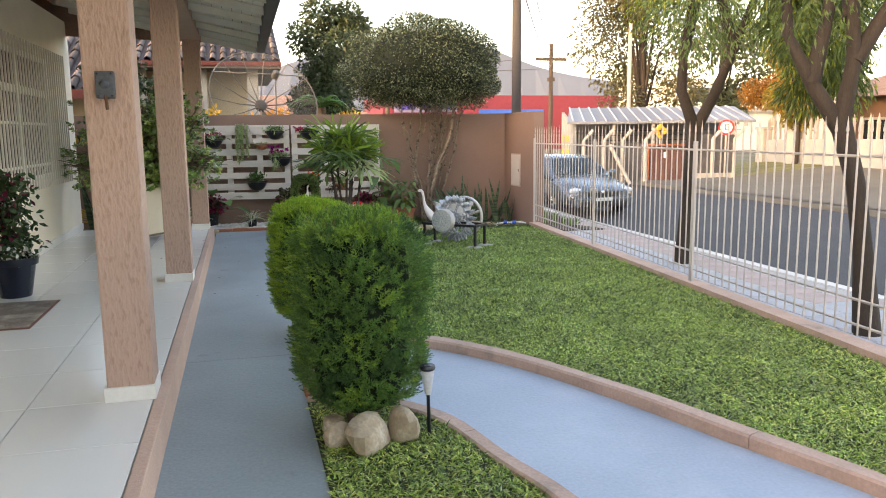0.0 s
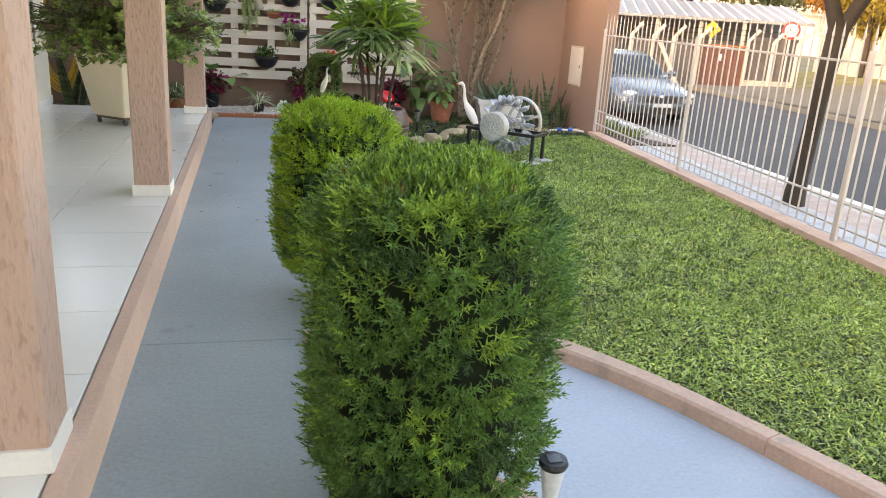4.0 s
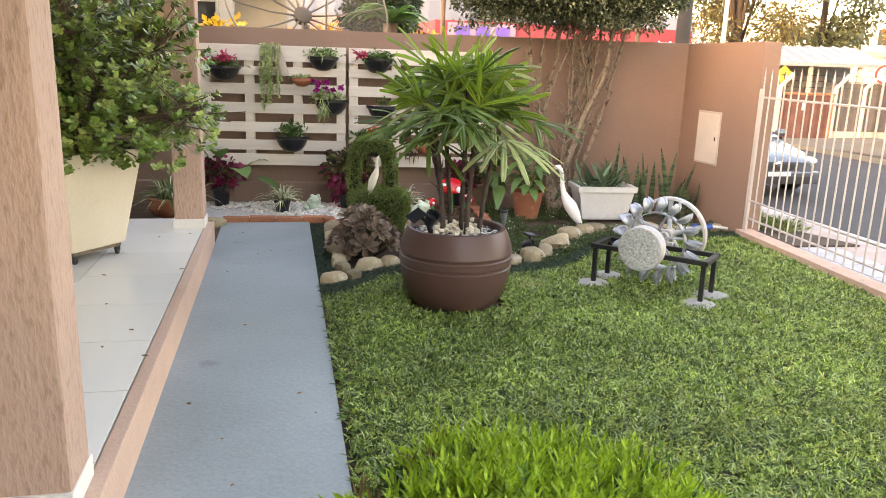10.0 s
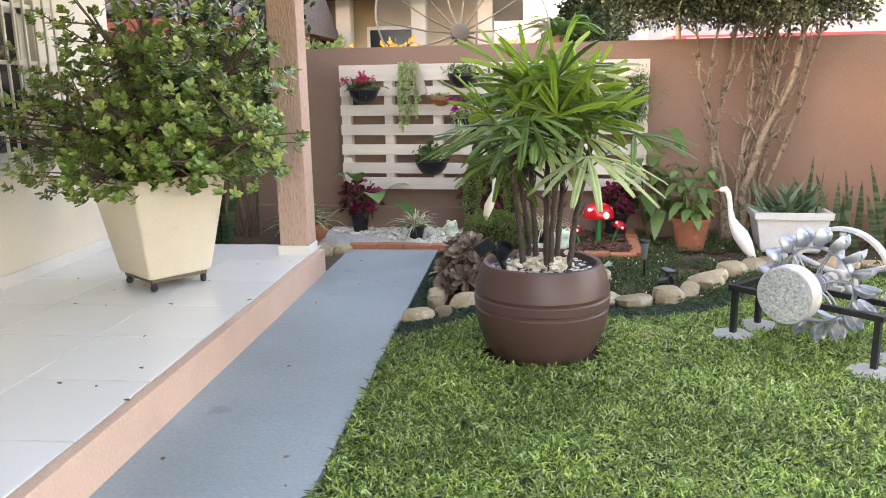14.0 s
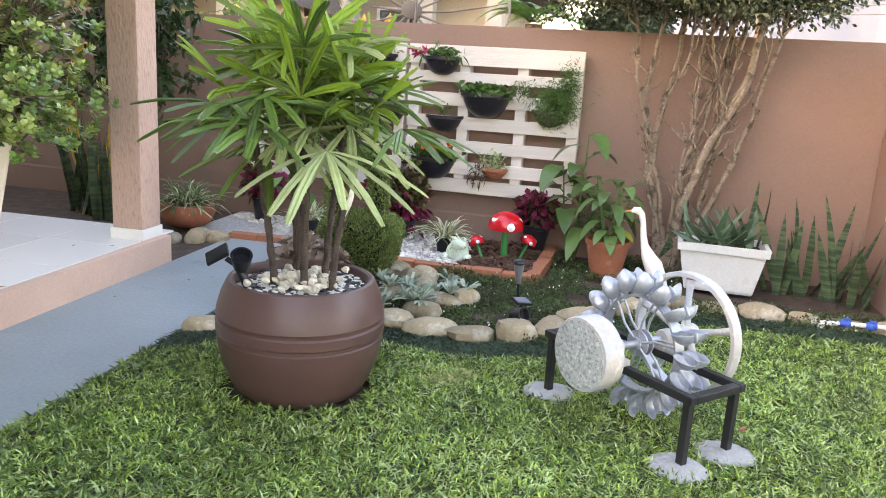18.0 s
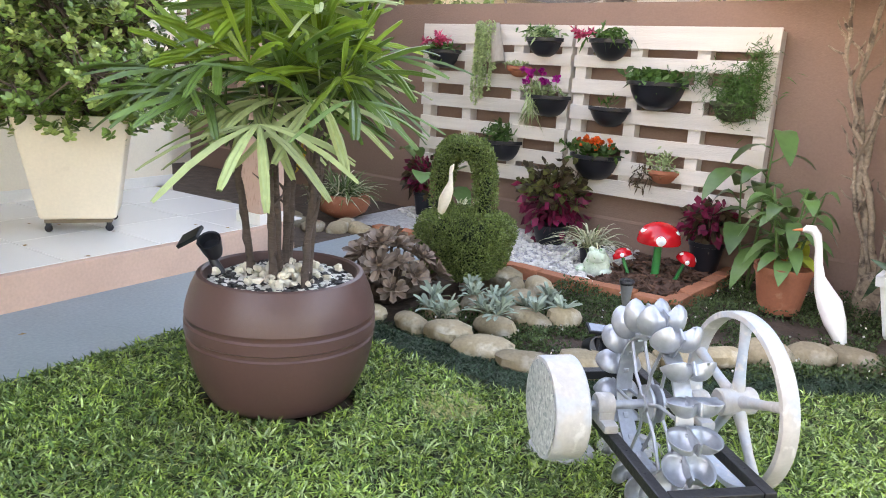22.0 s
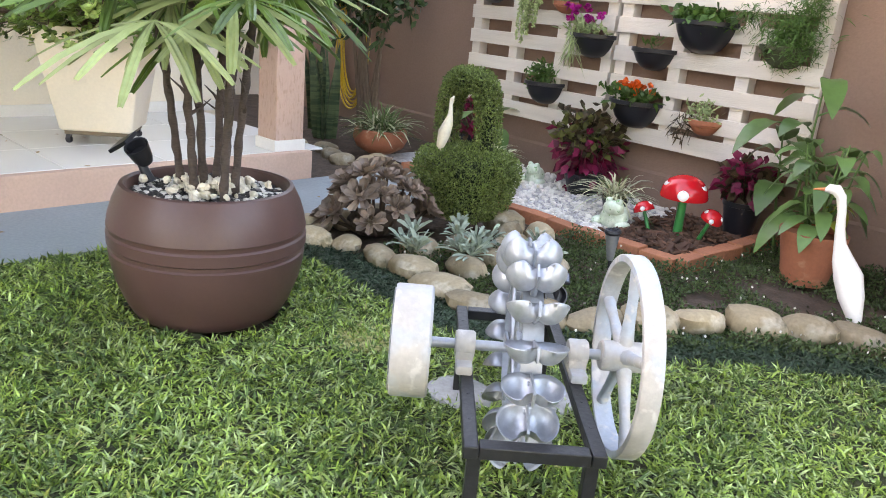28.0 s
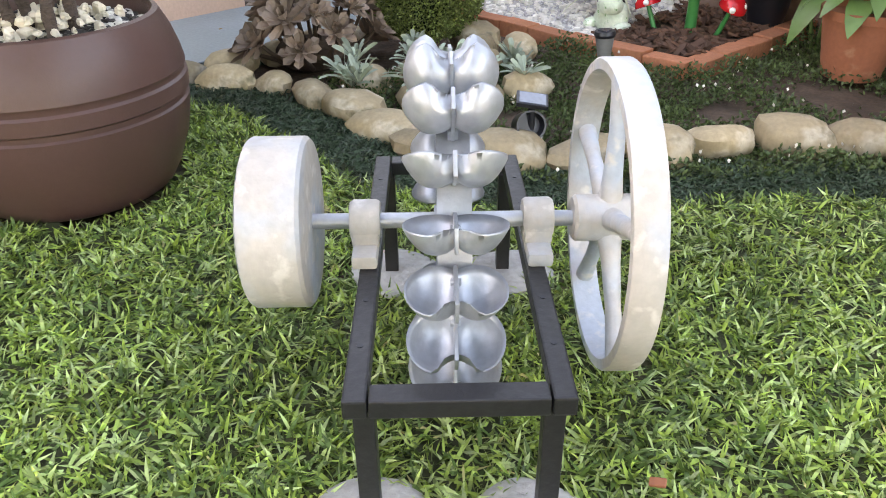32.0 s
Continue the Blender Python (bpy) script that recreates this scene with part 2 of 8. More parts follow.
WHITE_TRIM = mat("white_trim", (0.78, 0.75, 0.70), 0.6, vary=0.04)
WHITE_METAL = mat("white_metal", (0.66, 0.61, 0.55), 0.4, vary=0.05, spots=(((0.45, 0.33, 0.24), 0.68, 0.8, 9.0),))
TILE = mat("porch_tile", (0.82, 0.79, 0.745), 0.2, vary=0.01, noise_size=1.3, island=0.02, spec=0.5)
GROUT = mat("grout", (0.34, 0.31, 0.28), 0.9)
PATH_PAINT = mat("path_paint", (0.268, 0.313, 0.320), 0.52, vary=0.13, noise_size=0.9, bump=0.22, bump_size=35, spots=(((0.31, 0.352, 0.37), 0.5, 0.75, 1.4), ((0.15, 0.165, 0.175), 0.66, 0.8, 2.3)))
KERB = mat("kerb_paint", (0.50, 0.34, 0.265), 0.85, bump=0.4, bump_size=50, vary=0.13, noise_size=4, spots=(((0.30, 0.24, 0.20), 0.6, 0.78, 6.0),))
SOIL = mat("soil", (0.075, 0.05, 0.035), 0.95, bump=1.0, bump_size=30, vary=0.4, noise_size=9)
GRASS = leafy("grass_blades", (0.255, 0.365, 0.075), island=0.6, vary=0.3, sub=0.25, rough=0.38, spec=0.5)
GRASS_PALE = leafy("pale_grass_blades", (0.39, 0.50, 0.20), island=0.45, vary=0.3, sub=0.3, rough=0.34, spec=0.6)
# yellower blades: light on the open lawn put into their colour
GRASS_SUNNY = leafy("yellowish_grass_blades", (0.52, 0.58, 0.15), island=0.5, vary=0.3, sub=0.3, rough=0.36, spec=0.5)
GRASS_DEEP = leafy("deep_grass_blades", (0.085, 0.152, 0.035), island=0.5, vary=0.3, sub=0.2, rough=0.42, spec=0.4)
# shade between the blades is put into this near-black base
TURF = mat("turf_base", (0.030, 0.036, 0.012), 0.95, bump=0.8, bump_size=60, vary=0.45, noise_size=7, spots=(((0.06, 0.05, 0.02), 0.58, 0.75, 5.0),))
DRY = leafy("dry_blades", (0.50, 0.46, 0.20), island=0.4, sub=0.2)
MONDO = leafy("mondo_blades", (0.035, 0.065, 0.035), island=0.5, sub=0.12)
CONCRETE = mat("concrete", (0.42, 0.40, 0.38), 0.9, bump=0.5, bump_size=45, vary=0.15)
PAVE = mat("pavement_concrete", (0.40, 0.41, 0.43), 0.85, bump=0.35, bump_size=30, vary=0.14, noise_size=2.5)
ASPHALT = mat("asphalt", (0.050, 0.048, 0.049), 0.85, bump=0.6, bump_size=80, vary=0.2, noise_size=0.5, fine=40)
BROWN_POT = mat("brown_plastic", (0.10, 0.053, 0.046), 0.38, bump=0.06, bump_size=220, vary=0.05)
CREAM_POT = mat("cream_fibre", (0.78, 0.675, 0.53), 0.45, bump=0.06, bump_size=20, vary=0.05, spots=(((0.55, 0.47, 0.35), 0.68, 0.85, 5.0),))
BLACK_POT = mat("black_plastic", (0.012, 0.013, 0.018), 0.34, vary=0.1)
TERRA = mat("terracotta", (0.34, 0.12, 0.065), 0.8, bump=0.2, bump_size=60, vary=0.14, spots=(((0.5, 0.28, 0.18), 0.6, 0.8, 12.0),))
BRICK = mat("edging_brick", (0.42, 0.16, 0.085), 0.85, bump=0.4, bump_size=60, vary=0.2, island=0.12)
WOOD_WHITE = mat("painted_pallet", (0.66, 0.60, 0.54), 0.75, bump=0.35, bump_size=6, vary=0.07, stretch=(3, 14, 40), island=0.07, noise_size=0.6, spots=(((0.45, 0.38, 0.30), 0.66, 0.8, 1.2),))
STEEL_BLACK = mat("black_steel", (0.018, 0.018, 0.02), 0.42, bump=0.15, bump_size=70, vary=0.2)
SILVER = mat("silver_paint", (0.38, 0.405, 0.44), 0.38, metal=0.5, bump=0.25, bump_size=28, vary=0.12, noise_size=14)
IRON_WHITE = mat("white_iron", (0.45, 0.42, 0.385), 0.5, bump=0.5, bump_size=20, vary=0.10, noise_size=7, spots=(((0.40, 0.45, 0.51), 0.44, 0.60, 6.0), ((0.60, 0.57, 0.53), 0.58, 0.68, 22.0)))
GRANITE = mat("speckled_stone", (0.40, 0.42, 0.41), 0.5, bump=0.15, bump_size=90, vary=0.15, spots=(((0.22, 0.26, 0.26), 0.50, 0.62, 70.0), ((0.58, 0.60, 0.58), 0.55, 0.66, 85.0)))
STONE = mat("river_stone", (0.32, 0.25, 0.155), 0.72, bump=0.5, bump_size=26, vary=0.2, island=0.35, noise_size=9, spots=(((0.42, 0.37, 0.29), 0.52, 0.68, 8.0), ((0.14, 0.12, 0.07), 0.60, 0.74, 13.0)))
BARK = mat("bark", (0.16, 0.115, 0.085), 0.95, bump=1.0, bump_size=26, vary=0.25, stretch=(1.5, 1.5, 0.5))
SHRUB_BARK = mat("shrub_bark", (0.235, 0.18, 0.128), 0.92, bump=0.9, bump_size=40, vary=0.3, spots=(((0.075, 0.055, 0.04), 0.5, 0.66, 16.0), ((0.34, 0.28, 0.21), 0.60, 0.72, 23.0)))
TREE_BARK = mat("tree_bark", (0.036, 0.027, 0.021), 0.95, bump=1.0, bump_size=16, vary=0.3, stretch=(2, 2, 0.5))
BARK_LIGHT = mat("light_bark", (0.40, 0.31, 0.235), 0.92, bump=0.8, bump_size=40, vary=0.2, spots=(((0.22, 0.16, 0.12), 0.55, 0.7, 14.0),))

# ---- ground, street, garden floor ----
STEP_X, STEP_Z, PATH_X = 0.0, 0.19, 0.80
WALL_TOP = 1.80


def back_y(x):
    """The front face of the back wall."""
    return 11.27 - 0.09 * x


def fence_x(y):
    return 4.89 - 0.071 * (9.46 - y)


g = Geo().add([(-900, -900, -0.45), (900, -900, -0.45), (900, 900, -0.45), (-900, 900, -0.45)], [(0, 1, 2, 3)])
structure("ground", g, mat("ground_earth", (0.16, 0.14, 0.085), 0.95, vary=0.3, noise_size=0.2, fine=2), "bare dry ground reaching the horizon")
g = Geo()
ROAD_IN, ROAD_OUT = 6.75, 11.85
g.add([(ROAD_IN, -60, -0.42), (ROAD_OUT, -60, -0.42), (ROAD_OUT + 4.5, 120, -0.42), (ROAD_IN + 4.5, 120, -0.42)], [(0, 1, 2, 3)])
structure("road", g, ASPHALT, "dark grey asphalt street beyond the fence")
bed_pts = [(0, -6), (fence_x(-6), -6), (fence_x(9.46), 9.46), (5.0, 9.46), (5.0, 10.9), (0, 11.3)]
g = Geo().add([(x, y, z) for z in (-0.4, -0.03) for x, y in bed_pts], [tuple(range(6, 12)), (5, 4, 3, 2, 1, 0)] + [(i, (i + 1) % 6, (i + 1) % 6 + 6, i + 6) for i in range(6)])
structure("garden_bed", g, SOIL, "dark garden soil under the lawn")
g = Geo()
for y0, y1 in ((-6, 3.24), (3.243, 10.27)):
    g.box(STEP_X, PATH_X - 0.085 if y0 < 3 else PATH_X, y0, y1, -0.3, 0.0, 0.004)
structure("path", g, PATH_PAINT, "blue-grey painted concrete path beside the porch")
g = Geo().box(-1.80, STEP_X, -6, 9.40, -0.3, STEP_Z - 0.014)
structure("porch_base", g, GROUT, "mortar bed under the porch tiles")
g = Geo().box(STEP_X - 0.055, STEP_X + 0.004, -6, 9.40, -0.29, STEP_Z - 0.001, 0.006)
structure("step_edge", g, STEP_PAINT, "salmon painted step edge of the porch")

# ---- house ----
HX = -1.78
WIN0, WIN1, WZ0, WZ1 = 5.95, 8.75, 0.98, 2.42
DOOR0, DOOR1, DZ1 = 3.55, 4.75, 2.30
wall_house = tagged(thing("wall_house", (0, 0, 0), "cream painted house wall along the porch, with added unseen blocking walls", "wall"), kind="structure")
for b in (
    (HX - 0.2, HX, -3.4, DOOR0, -0.3, 3.0),
    (HX - 0.2, HX, DOOR1, WIN0, -0.3, 3.0),
    (HX - 0.2, HX, WIN1, 9.72, -0.3, 3.0),
    (HX - 0.2, HX, WIN0, WIN1, -0.3, WZ0),
    (HX - 0.2, HX, WIN0, WIN1, WZ1, 3.0),
    (HX - 0.2, HX, DOOR0, DOOR1, DZ1, 3.0),
    (HX - 6, HX - 0.2, 9.52, 9.72, -0.3, 3.0),
    # near end out of view, kept short to let sky light in
    (HX - 6, HX - 0.2, -3.4, -3.2, -0.3, 3.0),
    (HX - 6.2, HX - 6, -3.4, 9.72, -0.3, 3.0),
    # closing walls added out of view; the second keeps sun off the corner
    (-8.0, -7.8, 9.72, 11.9, -0.3, 3.0),
    (-4.2, -4.0, 9.72, 11.6, -0.3, 3.0),
):
    part("wall_section", Geo().box(*b), HOUSE_PAINT, wall_house)
g = Geo().box(HX - 6, HX - 0.2, -3.2, 9.52, 0.1, 0.17)
structure("floor_house", g, mat("inner_floor", (0.25, 0.17, 0.11), 0.5), "brown floor inside the house")
g = Geo().box(HX - 2.6, HX - 2.5, -3.2, 9.52, 0.17, 2.9)
structure("wall_room", g, mat("room_paint", (0.35, 0.30, 0.24), 0.9), "dim room wall behind the window")
g = Geo()
for y0, y1 in ((-3.4, DOOR0 - 0.06), (DOOR1 + 0.06, 9.72)):
    g.box(HX, HX + 0.014, y0, y1, STEP_Z, STEP_Z + 0.085, 0.003)
structure("baseboard", g, WHITE_TRIM, "white tile skirting along the house wall")

# window with its grille
win = tagged(thing("window_1", (HX, 0, 0), "white framed sliding window behind a cream iron grille", "window"), kind="structure")
g = Geo()
for y0, y1, z0, z1 in ((WIN0, WIN0 + 0.06, WZ0, WZ1), (WIN1 - 0.06, WIN1, WZ0, WZ1), (WIN0, WIN1, WZ0, WZ0 + 0.06), (WIN0, WIN1, WZ1 - 0.06, WZ1), ((WIN0 + WIN1) / 2 - 0.04, (WIN0 + WIN1) / 2 + 0.04, WZ0, WZ1), (WIN0, WIN1, 1.95, 2.0)):
    g.box(-0.13, -0.07, y0, y1, z0, z1, 0.004)
part("window_frame", g, WHITE_TRIM, win)
GLASS = mat("window_glass", (0.02, 0.024, 0.026), 0.06, vary=0.05, spec=0.7)
for a, b in ((WIN0 + 0.06, (WIN0 + WIN1) / 2 - 0.04), ((WIN0 + WIN1) / 2 + 0.04, WIN1 - 0.06)):
    for c, d in ((WZ0 + 0.06, 1.95), (2.0, WZ1 - 0.06)):
        part("pane", Geo().box(-0.105, -0.098, a, b, c, d), GLASS, win)
part("window_sill", Geo().box(-0.05, 0.05, WIN0 - 0.04, WIN1 + 0.04, WZ0 - 0.05, WZ0, 0.006), WHITE_TRIM, win)
gr = thing("window_grille", (HX, 0, 0), "cream painted iron window grille with upright bars", "grille")
for z in (WZ0 - 0.02, WZ0 + 0.20, 1.62, 1.98, WZ1 + 0.02):
    part("rail", Geo().box(0.075, 0.083, WIN0 - 0.1, WIN1 + 0.1, z - 0.014, z + 0.014, 0.002), WHITE_METAL, gr)
bar = Geo().box(0.083, 0.099, -0.008, 0.008, WZ0 - 0.06, WZ1 + 0.06, 0.002).mesh("bar")
bar.materials.append(WHITE_METAL)
for k in range(29):
    part("bar", bar, None, gr, at=(0, WIN0 - 0.1 + k * (WIN1 - WIN0 + 0.2) / 28, 0))
for y in (WIN0 - 0.06, WIN1 + 0.06):
    for z in (WZ0, WZ1):
        part("bracket", Geo().box(0, 0.08, y - 0.01, y + 0.01, z - 0.01, z + 0.01), WHITE_METAL, gr)

# door seen at the porch's near end
dr = tagged(thing("door_1", (HX, 0, 0), "white framed glass entrance door, closed", "door"), kind="structure")
g = Geo()
for y0, y1, z0, z1 in ((DOOR0, DOOR0 + 0.07, STEP_Z, DZ1), (DOOR1 - 0.07, DOOR1, STEP_Z, DZ1), (DOOR0, DOOR1, DZ1 - 0.07, DZ1), (DOOR0, DOOR1, STEP_Z, STEP_Z + 0.1), (DOOR0, DOOR1, 1.15, 1.22), (DOOR0, DOOR1, 0.68, 0.74)):
    g.box(-0.12, -0.05, y0, y1, z0, z1, 0.004)
part("door_frame", g, WHITE_TRIM, dr)
for c, d in ((STEP_Z + 0.1, 0.68), (0.74, 1.15), (1.22, DZ1 - 0.07)):
    part("pane", Geo().box(-0.09, -0.082, DOOR0 + 0.07, DOOR1 - 0.07, c, d), mat("door_glass", (0.20, 0.26, 0.30), 0.12, spec=0.7), dr)
part("door_handle", Geo().tube([(-0.05, DOOR0 + 0.1, 1.18), (-0.01, DOOR0 + 0.1, 1.18), (-0.01, DOOR0 + 0.22, 1.18)], 0.01), STEEL_BLACK, dr)

# ---- porch pillars ----
PILLARS = ((2.0, 0.22), (5.18, 0.22), (9.14, 0.22))
for y, s in PILLARS:
    pl = thing("porch_pillar", (-0.16, y + s / 2, STEP_Z), "salmon square pillar in scratched stucco with a white base", "pillar", "porch pillars")
    part("shaft", Geo().box(-s / 2, s / 2, -s / 2, s / 2, 0 if y < 9 else -0.3, 2.58, 0.012), STUCCO_PILLAR, pl)
    part("base_trim", Geo().box(-s / 2 - 0.012, s / 2 + 0.006, -s / 2 - 0.012, s / 2 + 0.012, 0.0, 0.075, 0.004), WHITE_TRIM, pl)
sw = thing("wall_socket", (-0.17, 1.985, 1.72), "weathered grey square metal lamp socket on a pillar", "socket")
GREY_BOX = mat("grey_box", (0.09, 0.10, 0.12), 0.6, metal=0.3, vary=0.2, noise_size=30, bump=0.3)
part("plate", Geo().box(-0.042, 0.042, -0.016, 0.02, -0.065, 0.06, 0.008), GREY_BOX, sw)
part("knob", Geo().lathe([(0.02, 0), (0.02, 0.022), (0.012, 0.03), (0, 0.03)], 12, m=pose(0, -0.012, 0.0, 90)), GREY_BOX, sw)
part("stub", Geo().tube([(0, -0.012, -0.05), (0.004, -0.02, -0.09), (0.004, -0.014, -0.115)], 0.008), mat("rust", (0.12, 0.06, 0.035), 0.9), sw)
for a in (-0.03, 0.03):
    for b in (-0.052, 0.047):
        part("screw", Geo().lathe([(0.006, 0), (0.005, 0.005), (0, 0.006)], 8, m=pose(a, -0.016, b, 90)), STEEL_BLACK, sw)

# ---- porch roof ----
EAVE_X, EAVE_Z, ROOF_END = 0.70, 2.70, 9.62
SLOPE = 0.20
g = Geo().box(-0.29, -0.03, -3.4, 9.36, STEP_Z + 2.56, STEP_Z + 2.74, 0.01)
structure("beam_porch", g, STUCCO_PILLAR, "salmon beam along the pillar tops")
EAVE_PAINT = mat("eave_boards", (0.74, 0.70, 0.63), 0.7, bump=0.2, bump_size=20, vary=0.08, stretch=(2, 20, 2), island=0.05)
g = Geo()
for k in range(26):
    x0 = EAVE_X - 0.1 * k
    z0 = EAVE_Z + SLOPE * 0.1 * k
    g.add([(x0, -3.5, z0), (x0, ROOF_END, z0), (x0 - 0.094, ROOF_END, z0 + SLOPE * 0.094), (x0 - 0.094, -3.5, z0 + SLOPE * 0.094), (x0, -3.5, z0 + 0.02), (x0, ROOF_END, z0 + 0.02), (x0 - 0.094, ROOF_END, z0 + SLOPE * 0.094 + 0.02), (x0 - 0.094, -3.5, z0 + SLOPE * 0.094 + 0.02)],
          [(0, 1, 2, 3), (7, 6, 5, 4), (0, 4, 5, 1), (3, 2, 6, 7), (1, 5, 6, 2), (0, 3, 7, 4)])
structure("ceiling_porch", g, EAVE_PAINT, "cream boarded underside of the porch roof")
g = Geo()
for k in range(18):
    y = ROOF_END - 0.08 - 0.72 * k
    z0 = EAVE_Z - 0.075
    g.add([(EAVE_X, y - 0.03, z0), (EAVE_X, y + 0.03, z0), (EAVE_X, y + 0.03, z0 + 0.07), (EAVE_X, y - 0.03, z0 + 0.07), (EAVE_X - 2.4, y - 0.03, z0 + 2.4 * SLOPE), (EAVE_X - 2.4, y + 0.03, z0 + 2.4 * SLOPE), (EAVE_X - 2.4, y + 0.03, z0 + 2.4 * SLOPE + 0.07), (EAVE_X - 2.4, y - 0.03, z0 + 2.4 * SLOPE + 0.07)],
          [(0, 1, 2, 3), (7, 6, 5, 4), (0, 4, 5, 1), (3, 2, 6, 7), (1, 5, 6, 2), (0, 3, 7, 4)])
structure("trim_rafters", g, EAVE_PAINT, "cream rafters under the porch roof")
g = Geo()
RX, RZ = -4.9, EAVE_Z + 0.05 + (EAVE_X + 4.9) * 0.30
g.add([(EAVE_X + 0.05, -3.8, EAVE_Z + 0.05), (EAVE_X + 0.05, ROOF_END, EAVE_Z + 0.05), (RX, ROOF_END, RZ), (RX, -3.8, RZ), (-9, ROOF_END, 3.0), (-9, -3.8, 3.0)], [(0, 1, 2, 3), (3, 2, 4, 5), (1, 4, 2), (0, 3, 5)])
roof_tiles = mat("roof_tiles", (0.25, 0.15, 0.11), 0.9, bump=0.5, bump_size=20, vary=0.3)
structure("roof_house", g, roof_tiles, "brown tiled roof of the house")
gut = thing("gutter", (EAVE_X + 0.07, 0, EAVE_Z), "dark grey metal gutter along the eave", "gutter")
part("trough", Geo().box(-0.06, 0.055, -3.5, ROOF_END + 0.05, -0.06, 0.09, 0.015), mat("gutter_metal", (0.10, 0.10, 0.11), 0.55, metal=0.3), gut)

# ---- garden walls ----
g = Geo()
xa, xb = -8.0, 5.06
g.add([(xa, back_y(xa), -0.3), (xb, back_y(xb), -0.3), (xb, back_y(xb) + 0.16, -0.3), (xa, back_y(xa) + 0.16, -0.3), (xa, back_y(xa), WALL_TOP), (xb, back_y(xb), WALL_TOP), (xb, back_y(xb) + 0.16, WALL_TOP), (xa, back_y(xa) + 0.16, WALL_TOP)],
      [(0, 1, 5, 4), (1, 2, 6, 5), (2, 3, 7, 6), (3, 0, 4, 7), (4, 5, 6, 7), (3, 2, 1, 0)])
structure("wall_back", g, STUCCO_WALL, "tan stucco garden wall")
g = Geo().box(4.88, 5.06, 9.46, back_y(4.88) - 0.003, -0.3, WALL_TOP, 0.01)
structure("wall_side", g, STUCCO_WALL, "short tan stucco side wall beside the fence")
g = Geo().add([(xa, back_y(xa) - 0.012, 0.22), (xb - 0.2, back_y(xb - 0.2) - 0.012, 0.22), (xb - 0.2, back_y(xb - 0.2), 0.24), (xa, back_y(xa), 0.24), (xa, back_y(xa) - 0.012, -0.2), (xb - 0.2, back_y(xb - 0.2) - 0.012, -0.2)], [(0, 1, 2, 3), (4, 5, 1, 0)])
structure("trim_wall_base", g, STUCCO_WALL, "sloped stucco plinth along the garden wall")
g = Geo()
ya, yb = -6.0, 9.46
pts = [(fence_x(ya) - 0.07, ya), (fence_x(ya) + 0.09, ya), (fence_x(yb) + 0.09, yb), (fence_x(yb) - 0.07, yb)]
g.add([(x, y, z) for z in (-0.35, 0.055) for x, y in pts], [(0, 3, 2, 1), (4, 5, 6, 7), (0, 1, 5, 4), (1, 2, 6, 5), (2, 3, 7, 6), (3, 0, 4, 7)])
structure("wall_fence_base", g, KERB, "low salmon kerb wall under the fence")
# added wall out of view: closes the garden and shades its near end
g = Geo().box(-9, 4.1, -6.3, -6.0, -0.3, 1.7)
structure("wall_near", g, STUCCO_WALL, "plain tan wall added out of view behind the start")

# ---- pavement outside the fence ----
g = Geo().add([(fence_x(-20) + 0.09, -20, -0.12), (5.62, -20, -0.12), (7.62, 60, -0.12), (fence_x(9.4) + 0.09, 60, -0.12), (fence_x(9.4) + 0.09, 9.4, -0.12)], [(0, 1, 2, 3, 4)])
pavement = tagged(thing("pavement", (0, 0, 0), "pale blue-grey paved footway outside the fence", "pavement"), kind="structure")
part("bedding", g, CONCRETE, pavement)

# ---- garden floor: kerbs, walkway, lawn ----
OUTER = [(0.80, 3.46), (1.25, 3.40), (1.64, 3.16), (2.08, 2.57), (2.42, 1.83), (2.66, 1.15), (2.90, 0.50), (3.10, -0.30), (3.22, -1.2), (3.28, -6.0)]
INNER = [(0.72, 2.30), (0.95, 2.22), (1.19, 2.06), (1.40, 1.74), (1.52, 1.20), (1.62, 0.82), (1.70, 0.20), (1.75, -0.6), (1.78, -6.0)]
EDGE = [(0.83, 7.82), (1.02, 7.97), (1.22, 8.22), (1.45, 8.36), (1.90, 8.32), (2.32, 8.28), (2.74, 8.45), (3.08, 8.82), (3.38, 9.13), (3.70, 9.32), (4.05, 9.33), (4.86, 9.30)]


def smooth_line(pts, n=6):
    """A Catmull-Rom curve through the given points."""
    p = np.array([pts[0], *pts, pts[-1]], float)
    out = []
    for a, b, c, d in zip(p, p[1:], p[2:], p[3:]):
        for t in np.arange(n) / n:
            out.append(0.5 * (2 * b + (c - a) * t + (2 * a - 5 * b + 4 * c - d) * t * t + (3 * b - a - 3 * c + d) * t**3))
    return np.array([*out, p[-1]])


def resample(line, step):
    seg = np.r_[0, np.cumsum(np.linalg.norm(np.diff(line, axis=0), axis=1))]
    s = np.arange(0, seg[-1], step)
    return np.stack([np.interp(s, seg, line[:, k]) for k in range(line.shape[1])], 1)


